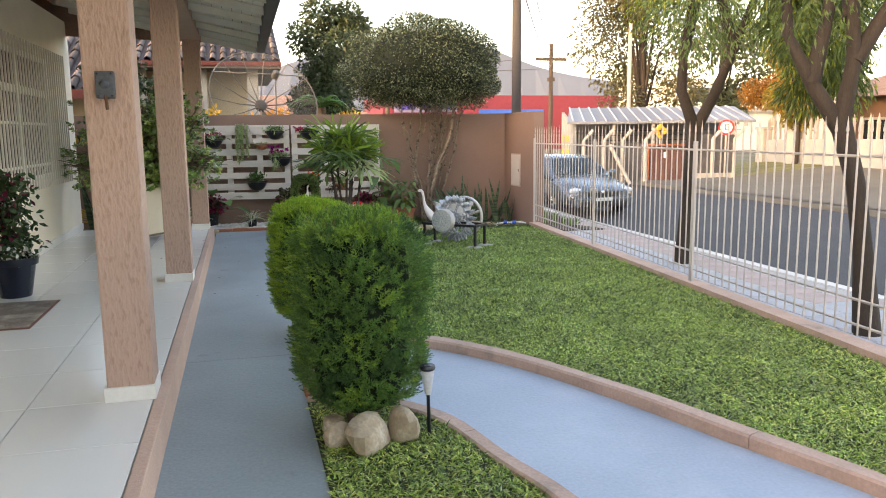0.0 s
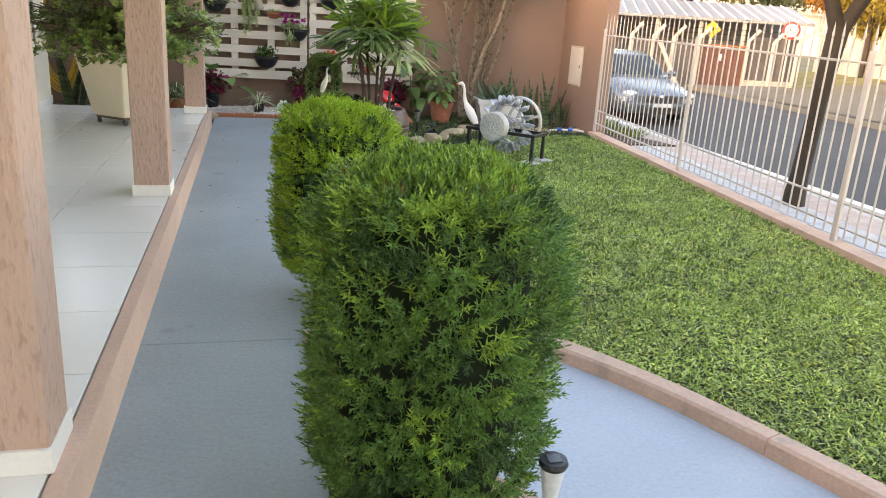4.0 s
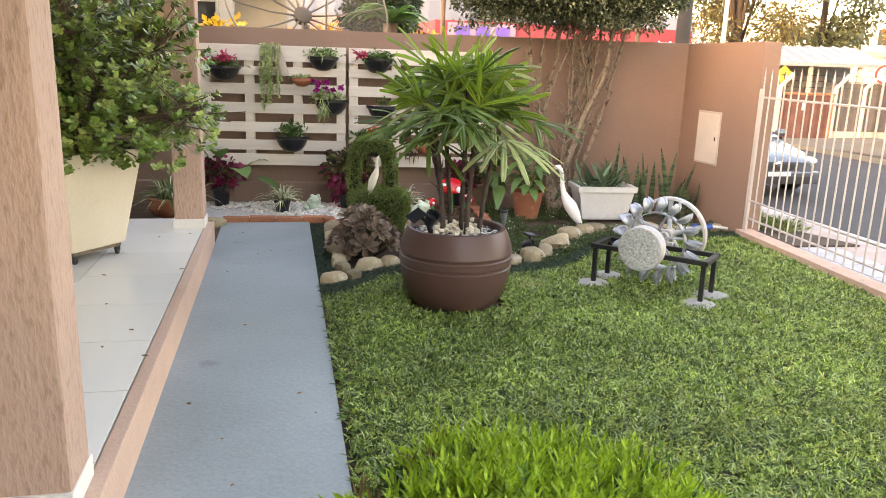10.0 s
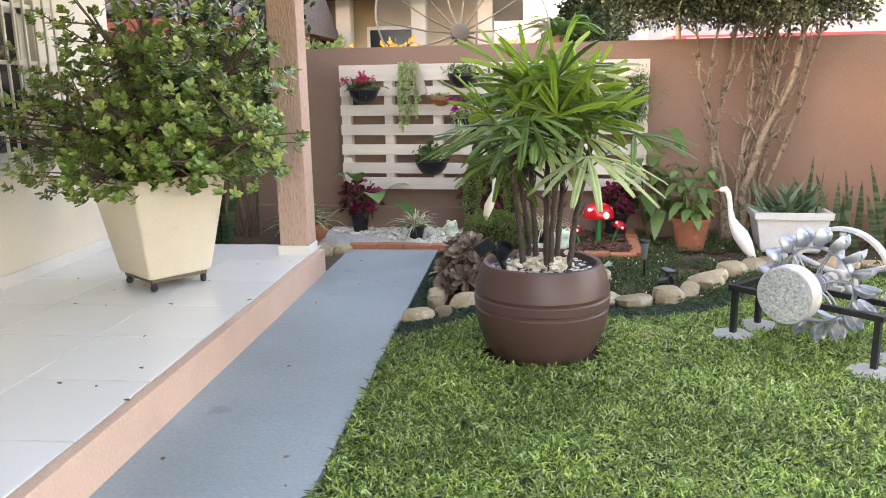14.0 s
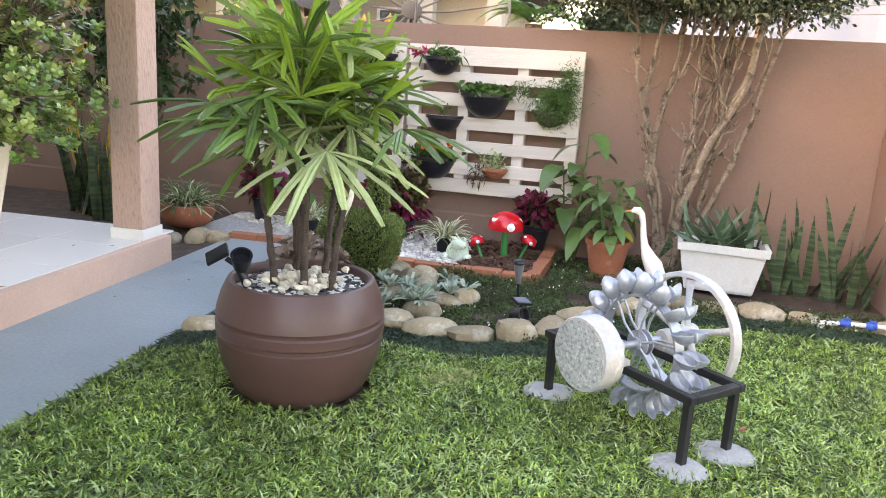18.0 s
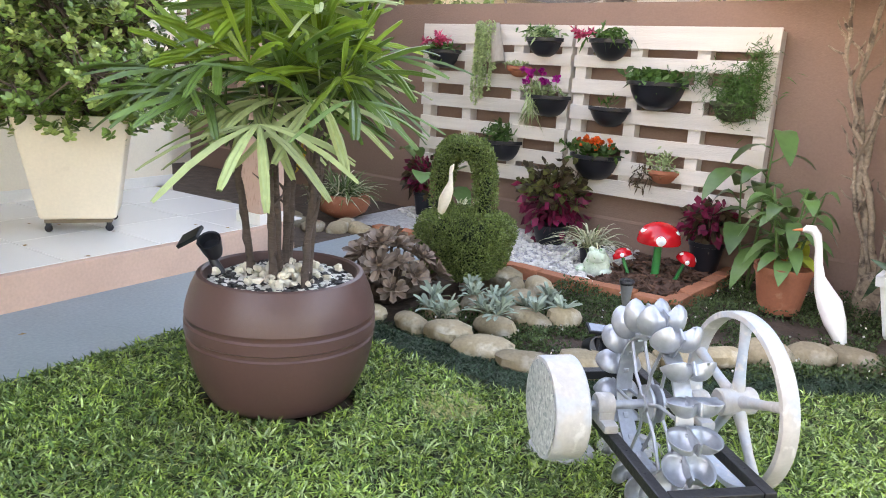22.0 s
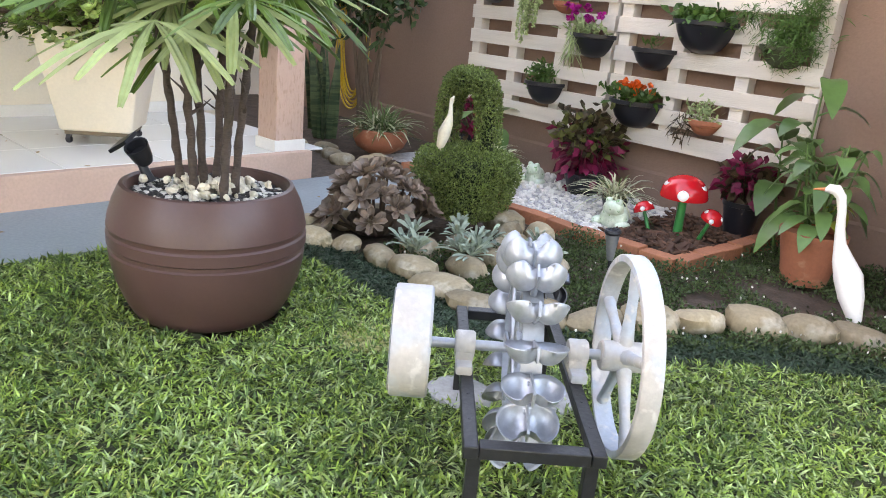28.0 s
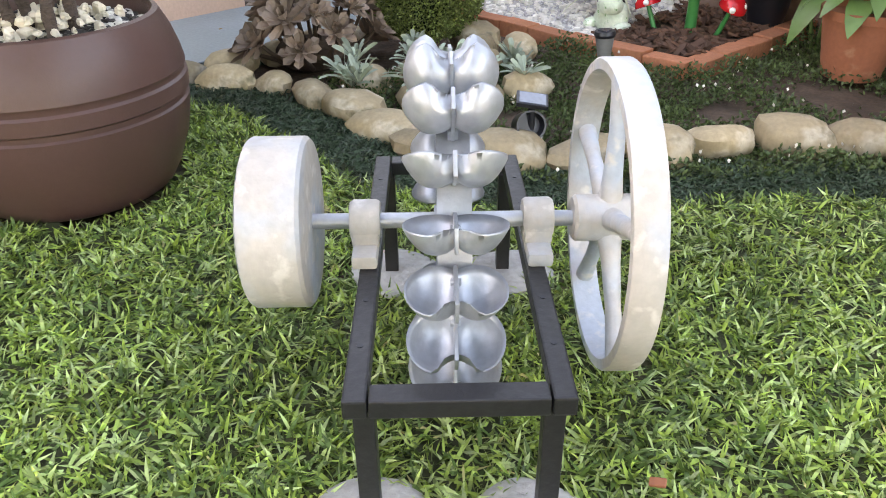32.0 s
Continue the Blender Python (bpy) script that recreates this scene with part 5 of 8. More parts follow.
p = half_pot(0.00, 1.42, 0.155, 0.15, BLACK_POT, "black half-round hanging pot with pink bromeliad flowers", 1)
tuft(p, "foliage", 150, 0.10, (0, -0.07, 0.01), (0.07, 0.03, 0.01), LEAF_G, 0.02, 1, 0.6, 0.6)
blooms(p, 9, 0.06, (0, -0.08, 0.07), (0.08, 0.03, 0.03), FLOWER_PINK, 0.02, 2)
p = half_pot(0.98, 1.535, 0.145, 0.14, BLACK_POT, "black half-round hanging pot with pale succulent", 2)
tuft(p, "foliage", 130, 0.07, (0, -0.07, 0.02), (0.07, 0.03, 0.02), LEAF_PALE, 0.02, 3, 0.6, 0.5)
tuft(p, "dark_foliage", 60, 0.09, (0.0, -0.08, 0.03), (0.07, 0.03, 0.02), LEAF_G, 0.018, 33, 0.6, 0.5)
p = half_pot(1.53, 1.535, 0.15, 0.15, BLACK_POT, "black half-round hanging pot with trailing pink flowers", 3)
tuft(p, "foliage", 130, 0.10, (0, -0.07, 0.02), (0.08, 0.03, 0.02), LEAF_G, 0.02, 4, 0.5, 0.7)
blooms(p, 5, 0.05, (-0.14, -0.09, 0.02), (0.05, 0.03, 0.04), FLOWER_PINK, 0.02, 5)
p = half_pot(0.765, 1.318, 0.10, 0.085, TERRA, "small terracotta hanging pot with tiny succulents", 4)
tuft(p, "foliage", 90, 0.035, (0, -0.05, 0.012), (0.05, 0.025, 0.006), LEAF_PALE, 0.014, 6)
p = half_pot(1.06, 1.115, 0.17, 0.165, BLACK_POT, "black half-round hanging pot with purple flowers", 5)
tuft(p, "foliage", 160, 0.07, (-0.02, -0.08, 0.03), (0.08, 0.03, 0.03), LEAF_PALE, 0.022, 7)
blooms(p, 11, 0.04, (-0.04, -0.09, 0.13), (0.06, 0.03, 0.03), FLOWER_PURPLE, 0.03, 8)
tuft(p, "trailing_growth", 60, 0.12, (-0.07, -0.16, -0.05), (0.02, 0.01, 0.05), LEAF_PALE, 0.01, 9, -1.2, 1.0)
p = half_pot(0.66, 0.735, 0.165, 0.17, BLACK_POT, "black half-round hanging pot with dark green herbs", 6)
tuft(p, "foliage", 230, 0.06, (0, -0.07, 0.05), (0.06, 0.03, 0.04), LEAF_G, 0.022, 10)
p = half_pot(1.92, 1.262, 0.20, 0.20, BLACK_POT, "large black half-round hanging pot with violet leaves", 7)
tuft(p, "foliage", 200, 0.085, (0, -0.09, 0.02), (0.09, 0.04, 0.02), LEAF_G, 0.05, 11, 0.6, 0.7)
p = half_pot(1.575, 1.065, 0.15, 0.145, BLACK_POT, "black half-round hanging pot with a bare sprout", 8)
tuft(p, "foliage", 26, 0.06, (0, -0.06, 0.03), (0.03, 0.02, 0.02), LEAF_G, 0.016, 12, 1.4)
p = half_pot(1.50, 0.715, 0.185, 0.19, BLACK_POT, "black half-round hanging pot with orange flowers", 9)
tuft(p, "foliage", 170, 0.075, (0, -0.09, 0.03), (0.09, 0.035, 0.02), LEAF_G, 0.035, 13)
blooms(p, 13, 0.03, (0, -0.10, 0.10), (0.09, 0.035, 0.025), FLOWER_ORANGE, 0.03, 14)
p = half_pot(2.03, 0.665, 0.105, 0.10, TERRA, "small terracotta hanging pot with trailing grey succulent", 10)
tuft(p, "foliage", 130, 0.05, (-0.01, -0.06, 0.05), (0.05, 0.025, 0.035), LEAF_PALE, 0.016, 15)
tuft(p, "trailing_growth", 60, 0.07, (-0.14, -0.06, -0.04), (0.04, 0.02, 0.06), COLEUS_DARK, 0.012, 16, -0.6)
p = half_pot(2.45, 1.16, 0.14, 0.13, mat("coir_basket", (0.05, 0.06, 0.03), 0.95, bump=1.0, bump_size=40), "hanging basket of feathery green asparagus fern", 11)
FERN = leafy("fern_leaf", (0.075, 0.16, 0.04), 0.4)
tuft(p, "foliage", 2200, 0.055, (0.05, -0.08, 0.06), (0.085, 0.045, 0.075), FERN, 0.006, 17, 0.3, 0.5)
tagged(tuft(p, "fern_spray", 500, 0.06, (0.15, -0.08, 0.24), (0.035, 0.025, 0.07), FERN, 0.006, 18, 0.4, 0.4), kind="stuff")
tagged(tuft(p, "fern_spray", 260, 0.05, (-0.22, -0.08, 0.15), (0.055, 0.03, 0.03), FERN, 0.006, 19, 0.2, 0.6), kind="stuff")
# trailing burro tail in a log
BURRO = leafy("burro_tail_leaf", (0.36, 0.45, 0.21), 0.35, rough=0.5)
p = thing("hanging_log_planter", (0, 0, 0), "grey wooden log planter with long trailing succulent", "flower pot", "hanging pots")
p.matrix_world = wall_pose(0.42, 0.13, 1.5)
part("log", Geo().tube([(0.10, -0.04, 0.13), (0.17, -0.05, -0.16)], (0.045, 0.055), 12), mat("grey_log", (0.36, 0.31, 0.26), 0.9, bump=0.7, bump_size=20, stretch=(1, 1, 0.3)), p)
tr = np.random.default_rng(4)
for k in range(15):
    x0, top, bot = tr.normal(0.0, 0.055), 0.14 + tr.normal() * 0.02, -tr.uniform(0.15, 0.5)
    z = np.linspace(top, bot, 40)
    roots = np.repeat(np.stack([x0 + 0.01 * np.sin(z * 9 + k), np.full(40, -0.06 - 0.02 * (k % 3)), z], 1), 5, 0)
    part("trailing_stem", leaves(Geo(), roots, on_sphere(200, tr) + np.array([0, 0, -0.6]), 0.024, 0.012, 0.3, r=tr), BURRO, p)

# ---- flower bed ----
bed_line = [(0.0, 10.29), (0.98, 10.29), (0.99, 10.16), (1.24, 10.02), (1.62, 10.0), (2.06, 9.98), (2.49, 9.96), (2.52, 10.35), (2.55, 10.75), (2.57, 11.02)]
edging = tagged(thing("brick_edging", (0, 0, 0), "terracotta brick edging round the pebble bed", "edging"), kind="structure")
pts = np.array(bed_line)
k = 0
for a, b in zip(pts, pts[1:]):
    L = np.linalg.norm(b - a)
    cnt = max(1, round(L / 0.23))
    ang = math.atan2(*(b - a)[::-1])
    for j in range(cnt):
        c = a + (b - a) * (j + 0.5) / cnt
        w = L / cnt - 0.006
        part("brick", Geo().box(-w / 2, w / 2, -0.05, 0.05, -0.06, 0.045, 0.006, m=pose(c[0], c[1], 0.004 * math.sin(k * 2.1), 0, 1.5 * math.sin(k), math.degrees(ang))), BRICK, edging)
        k += 1
beds = tagged(thing("pebble_bed", (0, 0, 0), "bed of crushed white marble pebbles", "pebbles"), kind="stuff")


def white_area(r):
    while True:
        x, y = r.uniform(-0.35, 1.9), r.uniform(10.05, 11.2)
        if y < back_y(x) - 0.02 and (y > 10.36 or x > 1.0) and y > 10.06 + max(0, 1.24 - x) * 0.6:
            return x, y


part("bedding", Geo().add([(-0.4, 10.34, 0.012), (0.98, 10.34, 0.012), (1.25, 10.06, 0.012), (1.95, 10.03, 0.012), (1.95, back_y(1.95), 0.012), (-0.4, back_y(-0.4), 0.012)], [(0, 1, 2, 3, 4, 5)]), mat("white_grit", (0.50, 0.48, 0.46), 0.9, bump=1.0, bump_size=120, vary=0.25, noise_size=40), beds)
pebbles("pebbles", 900, white_area, 0.021, PEBBLE_W, beds, 11, 0.012)


def grit_area(r):
    return r.uniform(1.25, 1.9), r.uniform(10.1, 11.0)


pebbles("grit", 700, grit_area, 0.010, mat("pale_grit", (0.52, 0.50, 0.50), 0.8, island=0.35), beds, 12, 0.016)
barkbed = tagged(thing("bark_mulch", (0, 0, 0), "dark brown pine bark mulch", "mulch"), kind="stuff")
g = Geo()
r = np.random.default_rng(31)
for k in range(420):
    x, y = r.uniform(1.93, 2.46), r.uniform(10.05, 10.98)
    m = pose(x, y, 0.025 + r.uniform(0, 0.02), r.normal() * 18, r.normal() * 18, r.uniform(0, 360))
    s = r.uniform(0.014, 0.04)
    g.box(-s, s, -s * 0.45, s * 0.45, -0.005, 0.005, 0, m)
part("chips", g, mat("bark_chips", (0.10, 0.05, 0.032), 0.85, island=0.55, bump=0.5), barkbed)
part("bedding", Geo().add([(1.93, 10.03, 0.014), (2.5, 10.02, 0.014), (2.54, 11.0, 0.014), (1.93, back_y(1.93) - 0.01, 0.014)], [(0, 1, 2, 3)]), SOIL, barkbed)

# toadstools
RED = mat("red_gloss", (0.60, 0.012, 0.018), 0.2, vary=0.05, spec=0.6)
GREEN_STEM = mat("green_gloss", (0.02, 0.22, 0.06), 0.3, vary=0.1)
WHITE_DOT = mat("white_dot", (0.82, 0.80, 0.78), 0.4, vary=0.03)
for x, y, h, R, tilt in ((2.22, 10.45, 0.375, 0.140, 0), (2.06, 10.40, 0.185, 0.064, 24), (2.34, 10.48, 0.215, 0.066, -22)):
    t = thing("toadstool_ornament", (x, y, 0.02), "glossy red toadstool ornament with white dots and green stem", "ornament", "toadstools")
    t.rotation_euler = (0, radians(-tilt), 0)
    part("stem", Geo().tube([(0, 0, 0), (0, 0, h - R * 0.5)], (R * 0.2, R * 0.16), 14), GREEN_STEM, t, "green stem", smooth=True)
    part("cap", Geo().lathe([(0, h - 0.95 * R), (R * 0.55, h - 0.98 * R), (R * 0.97, h - R * 0.98), (R, h - R * 0.90), (R * 0.93, h - R * 0.55), (R * 0.70, h - R * 0.22), (R * 0.36, h - R * 0.05), (0, h)], 32), RED, t, "glossy red cap", smooth=True)
    for j in range(5):
        a = j * 1.257 - 1.15
        el = (0.30, 0.72, 0.34)[j % 3]
        q = np.array([math.cos(a) * math.cos(el), math.sin(a) * math.cos(el), math.sin(el)])
        c = np.array([q[0] * R, q[1] * R, h - R + q[2] * R * 0.98])
        n = Vector(q).to_track_quat("Z", "Y").to_matrix().to_4x4()
        part("dot", Geo().lathe([(R * 0.24, -0.006), (R * 0.21, 0.002), (0, 0.005)], 14, m=Matrix.Translation(c) @ n), WHITE_DOT, t)

# frogs, birds
FROG = mat("frog_glaze", (0.58, 0.68, 0.54), 0.35, vary=0.15, noise_size=18, spots=(((0.10, 0.30, 0.09), 0.60, 0.66, 38.0), ((0.75, 0.80, 0.70), 0.5, 0.7, 10.0)))
for x, y, s in ((1.88, 10.28, 1.0), (0.86, 10.80, 0.85), (1.28, 9.95, 0.0)):
    if s:
        g = Geo().blob((0, 0, 0.06 * s), (0.085 * s, 0.075 * s, 0.075 * s), 3, 0.1, 8, 14).blob((0.02 * s, -0.05 * s, 0.125 * s), (0.065 * s, 0.05 * s, 0.045 * s), 4, 0.08, 8, 12)
        for q in (-1, 1):
            g.blob((0.02 * s + q * 0.035 * s, -0.055 * s, 0.165 * s), (0.022 * s,) * 3, 5, 0.02, 6, 8).blob((q * 0.085 * s, -0.03 * s, 0.025 * s), (0.035 * s, 0.06 * s, 0.025 * s), 6, 0.05, 6, 8)
        solid("frog_figurine", g, FROG, "pale green glazed frog figurine with dark spots", "figurine", "frogs", smooth=True, at=(x, y, 0.02))
BIRD = mat("white_bird", (0.80, 0.77, 0.73), 0.45, vary=0.05)
BEAK = mat("orange_beak", (0.75, 0.22, 0.08), 0.4)
g = Geo().tube([(0.105, -0.08, -0.005), (0.095, -0.07, 0.03), (0.05, -0.04, 0.12), (0.01, -0.01, 0.20), (-0.035, 0.005, 0.27), (-0.062, 0.01, 0.33), (-0.078, 0.01, 0.40), (-0.088, 0.008, 0.48), (-0.105, 0.006, 0.545), (-0.130, 0.003, 0.572), (-0.158, 0, 0.572), (-0.178, 0, 0.560)], (0.008, 0.030, 0.055, 0.062, 0.045, 0.027, 0.021, 0.019, 0.022, 0.026, 0.022, 0.008), 16)
body_faces = len(g.f)
g.tube([(-0.165, 0, 0.566), (-0.20, -0.004, 0.562), (-0.225, -0.006, 0.556)], (0.011, 0.006, 0.002), 8)
heron = solid("heron_statue", g, BIRD, "white glossy heron statue with orange beak", "statue", smooth=True, at=(3.30, 9.96, 0.0))
heron.data.materials.append(BEAK)
for q in heron.data.polygons[body_faces:]:
    q.material_index = 1
g = Geo().tube([(-0.03, 0, 0.0), (-0.02, 0, 0.05), (0.0, 0, 0.12), (0.025, 0, 0.18), (0.035, 0, 0.23), (0.032, 0, 0.28), (0.038, 0, 0.31), (0.05, 0, 0.33)], (0.006, 0.024, 0.036, 0.028, 0.013, 0.010, 0.013, 0.003), 12)
solid("small_bird_statue", g, mat("cream_bird", (0.78, 0.72, 0.60), 0.6, vary=0.1), "small cream wading bird statue standing in the topiary", "statue", smooth=True, at=(1.30, 9.33, 0.42))

# topiary
BOX_LEAF = leafy("box_leaf", (0.155, 0.215, 0.065), 0.6, sub=0.2)
tp = thing("topiary_box", (1.37, 9.47, 0), "clipped box topiary, a ball with an arch on top", "topiary")
r = np.random.default_rng(14)
part("trunk", Geo().tube([(0, 0, -0.05), (0, 0, 0.3)], 0.022).tube([(-0.17, 0.02, 0.38), (-0.20, 0.03, 0.55)], 0.012).tube([(0.07, 0.02, 0.38), (0.09, 0.03, 0.55)], 0.012), BARK_LIGHT, tp)
# near-black filler added for the shade behind the ball's leaves
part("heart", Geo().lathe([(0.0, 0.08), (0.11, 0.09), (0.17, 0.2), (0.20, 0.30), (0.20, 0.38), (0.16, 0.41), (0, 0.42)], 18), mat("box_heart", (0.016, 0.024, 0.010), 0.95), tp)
m = 26000
d = on_sphere(m, r)
c = d / (np.abs(d) ** 5.0).sum(1)[:, None] ** 0.2 * r.uniform(0.86, 1.02, (m, 1)) * (1 + 0.03 * np.sin(d[:, :1] * 9) * np.sin(d[:, 1:2] * 8 + d[:, 2:] * 7))
c[:, :2] *= (1 + 0.22 * np.minimum(c[:, 2:], 0.2) - 0.03)
c = c * np.array([0.252, 0.240, 0.200]) + np.array([0, 0, 0.260])
part("ball_leaves", leaves(Geo(), c, d * 0.7 + np.array([0, 0, 0.5]) + on_sphere(m, r) * 0.8, r.uniform(0.012, 0.022, m), 0.0085, 0.1, r=r), BOX_LEAF, tp)
m = 13000
th = r.uniform(-0.05, math.pi + 0.05, m)
cx, cz = 0.158 * np.sign(np.cos(th)) * np.abs(np.cos(th)) ** 0.6, 0.45 + 0.38 * np.maximum(np.sin(th), 0) ** 0.65
tube_d = on_sphere(m, r)
c = np.stack([cx, np.zeros(m), cz], 1) - np.array([0.055, -0.03, 0]) + np.sign(tube_d) * np.abs(tube_d) ** 0.8 * np.array([0.066, 0.075, 0.075]) * r.uniform(0.8, 1.04, (m, 1))
part("arch_leaves", leaves(Geo(), c, tube_d * 0.7 + np.array([0, 0, 0.4]) + on_sphere(m, r) * 0.8, r.uniform(0.012, 0.021, m), 0.0085, 0.1, r=r), BOX_LEAF, tp)
tt = np.linspace(0, math.pi, 14)
# the same near-black filler for the shade inside the arch
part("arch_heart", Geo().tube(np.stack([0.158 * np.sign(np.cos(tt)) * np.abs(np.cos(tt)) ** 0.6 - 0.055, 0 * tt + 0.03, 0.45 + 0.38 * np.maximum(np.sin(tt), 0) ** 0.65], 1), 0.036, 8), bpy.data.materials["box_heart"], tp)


def rosette(each, c, R, n, r, axis=(0, 0, 1.0)):
    """Spoon-shaped leaves in three rings about an axis; each() takes one leaf at a time."""
    m = np.array(Vector(axis).to_track_quat("Z", "Y").to_matrix())
    for ring, (cnt, el, ln) in enumerate(((n, 0.12, 1.0), (n - 2, 0.5, 0.8), (n - 4, 1.0, 0.5))):
        for j in range(cnt):
            a = 6.283 * j / cnt + ring * 0.4
            d = m @ (np.array([math.cos(a) * math.cos(el), math.sin(a) * math.cos(el), math.sin(el)]) + r.normal(size=3) * 0.10)
            d /= np.linalg.norm(d)
            s = np.cross(d, m @ np.array([0, 0, 1.0]))
            s /= np.linalg.norm(s) + 1e-9
            u = np.cross(s, d)
            L, w = R * ln, R * 0.22
            p0, p1, p2, p3 = c, c + d * L * 0.45 - u * 0.004, c + d * L * 0.82, c + d * L + u * L * 0.10
            each(Geo().add([p0 - s * w * 0.35, p0 + s * w * 0.35, p1 + s * w * 0.75 + u * 0.008, p1 - s * w * 0.75 + u * 0.008, p2 + s * w * 0.95 + u * 0.012, p2 - s * w * 0.95 + u * 0.012, p3, p1 - u * 0.006, p2 + u * 0.002], [(0, 1, 7), (1, 2, 7), (3, 0, 7), (7, 2, 4, 8), (3, 7, 8, 5), (4, 6, 8), (6, 5, 8)]))


ECHE = leafy("grey_rosette", (0.24, 0.175, 0.135), 0.45, rough=0.5, sub=0.08, vary=0.2)
ec = thing("grey_succulent", (1.20, 8.98, 0), "clump of grey-mauve rosette succulents", "succulent")
r = np.random.default_rng(9)
part("stem_tangle", Geo().blob((0, 0, 0.05), (0.13, 0.18, 0.07), 7, 0.25), mat("stem_tangle", (0.10, 0.07, 0.05), 0.95, bump=1.0), ec)
for k in range(21):
    a, q = k * 2.4, math.sqrt((k + 0.5) / 21)
    out = np.array([math.cos(a) * q, math.sin(a) * q, 0])
    c = np.array([out[0] * 0.27, out[1] * 0.33, 0.06 + 0.28 * (1 - q**2.2) + r.normal() * 0.03])
    part("stem", Geo().tube([(out[0] * 0.1, out[1] * 0.12, 0.0), c * np.array([0.8, 0.8, 0.6]), c], (0.012, 0.009, 0.008), 6), bpy.data.materials["stem_tangle"], ec)
    rosette(lambda leaf: part("leaf", leaf, ECHE, ec), c, r.uniform(0.085, 0.125), 8, r, out * 0.9 + np.array([0, 0, 0.75]))
DUSTY = leafy("silver_leaf", (0.31, 0.37, 0.29), 0.3, rough=0.8, sub=0.1)


def paddle(c, d, L, w, r):
    """One felted leaf with a rounded end, folded along its middle."""
    d = d / np.linalg.norm(d)
    s = np.cross(d, np.array([0, 0, 1.0]) + r.normal(size=3) * 0.3)
    s /= np.linalg.norm(s)
    v = []
    for t, q in ((0, 0.25), (0.3, 0.55), (0.65, 1.0), (0.88, 0.85), (1.0, 0.35)):
        p_ = c + d * L * t + np.array([0, 0, -0.25 * L * t * t])
        v += [p_ - s * w * q / 2 + np.array([0, 0, 0.25 * w * q]), p_, p_ + s * w * q / 2 + np.array([0, 0, 0.25 * w * q])]
    f = []
    for b in range(4):
        f += [(3 * b, 3 * b + 1, 3 * b + 4, 3 * b + 3), (3 * b + 1, 3 * b + 2, 3 * b + 5, 3 * b + 4)]
    return Geo().add(v, f)


for k, (x, y, s) in enumerate(((1.66, 8.80, 0.17), (1.80, 8.98, 0.15), (1.95, 9.14, 0.16), (2.06, 9.34, 0.14), (1.72, 9.12, 0.14))):
    du = thing("dusty_miller", (x, y, 0.02), "silver-grey felted dusty miller plant", "plant", "dusty millers")
    r = np.random.default_rng(200 + k)
    for j in range(4):
        c = np.array([r.normal() * 0.065, r.normal() * 0.065, 0.02 + 0.05 * r.random()])
        for q in range(17):
            a = q * 2.4 + j
            part("leaf", paddle(c, np.array([math.cos(a), math.sin(a), r.uniform(0.3, 2.4)]), s * r.uniform(0.45, 0.95), 0.022, r), DUSTY, du)


def round_pot(parent, R, h, material, name="pot", rim=True, z0=0.0):
    pr_ = [(R * 0.68, z0), (R * 0.7, z0 + 0.01), (R * 0.94, z0 + h * 0.86)]
    pr_ += [(R, z0 + h * 0.87), (R * 1.02, z0 + h), (R * 0.93, z0 + h), (R * 0.9, z0 + h * 0.9), (0, z0 + h * 0.9)] if rim else [(R, z0 + h), (R * 0.93, z0 + h), (R * 0.88, z0 + h * 0.88), (0, z0 + h * 0.88)]
    return part(name, Geo().lathe(pr_, 32), material, parent, smooth=True)


def arching(parent, n, size, width, material, seed, z, name="leaves", lean=1.0, bend=1.6, spread=0.02):
    """A fountain of strap leaves, each of three bent pieces."""
    r = np.random.default_rng(seed)
    g = Geo()
    for j in range(n):
        a = r.uniform(0, 6.283)
        el = r.uniform(0.35, 1.35) * lean
        L = size * r.uniform(0.6, 1.15)
        out = np.array([math.cos(a), math.sin(a), 0])
        side = np.array([-math.sin(a), math.cos(a), 0])
        c = np.array([r.normal() * spread, r.normal() * spread, z])
        v = []
        for t, w in ((0, 0.7), (0.3, 1.0), (0.6, 0.85), (0.85, 0.5), (1.0, 0.08)):
            p_ = c + out * L * t * math.cos(el) + np.array([0, 0, L * (t * math.sin(el) - bend * 0.35 * t * t)])
            v += [p_ - side * width * w / 2 + np.array([0, 0, width * 0.2 * w]), p_, p_ + side * width * w / 2 + np.array([0, 0, width * 0.2 * w])]
        f = []
        for b in range(4):
            f += [(3 * b, 3 * b + 1, 3 * b + 4, 3 * b + 3), (3 * b + 1, 3 * b + 2, 3 * b + 5, 3 * b + 4)]
        g.add(v, f)
    return part(name, g, material, parent)


SPIDER = leafy("variegated_leaf", (0.55, 0.56, 0.38), 0.4, sub=0.2)
SPIDER_G = leafy("strap_leaf", (0.10, 0.16, 0.05), 0.4)
for k, (x, y, s) in enumerate(((0.55, 10.66, 0.38), (1.74, 10.50, 0.42))):
    t = thing("spider_plant", (x, y, 0.01), "variegated spider plant in a small black pot", "plant", "spider plants")
    round_pot(t, 0.085, 0.13, BLACK_POT)
    arching(t, 70, s, 0.013, SPIDER, 61 + k, 0.11)
    arching(t, 25, s * 0.9, 0.011, SPIDER_G, 71 + k, 0.11, "green_leaves")


COLEUS_GREEN = leafy("coleus_green_leaf", (0.13, 0.14, 0.045), 0.5, rough=0.5)


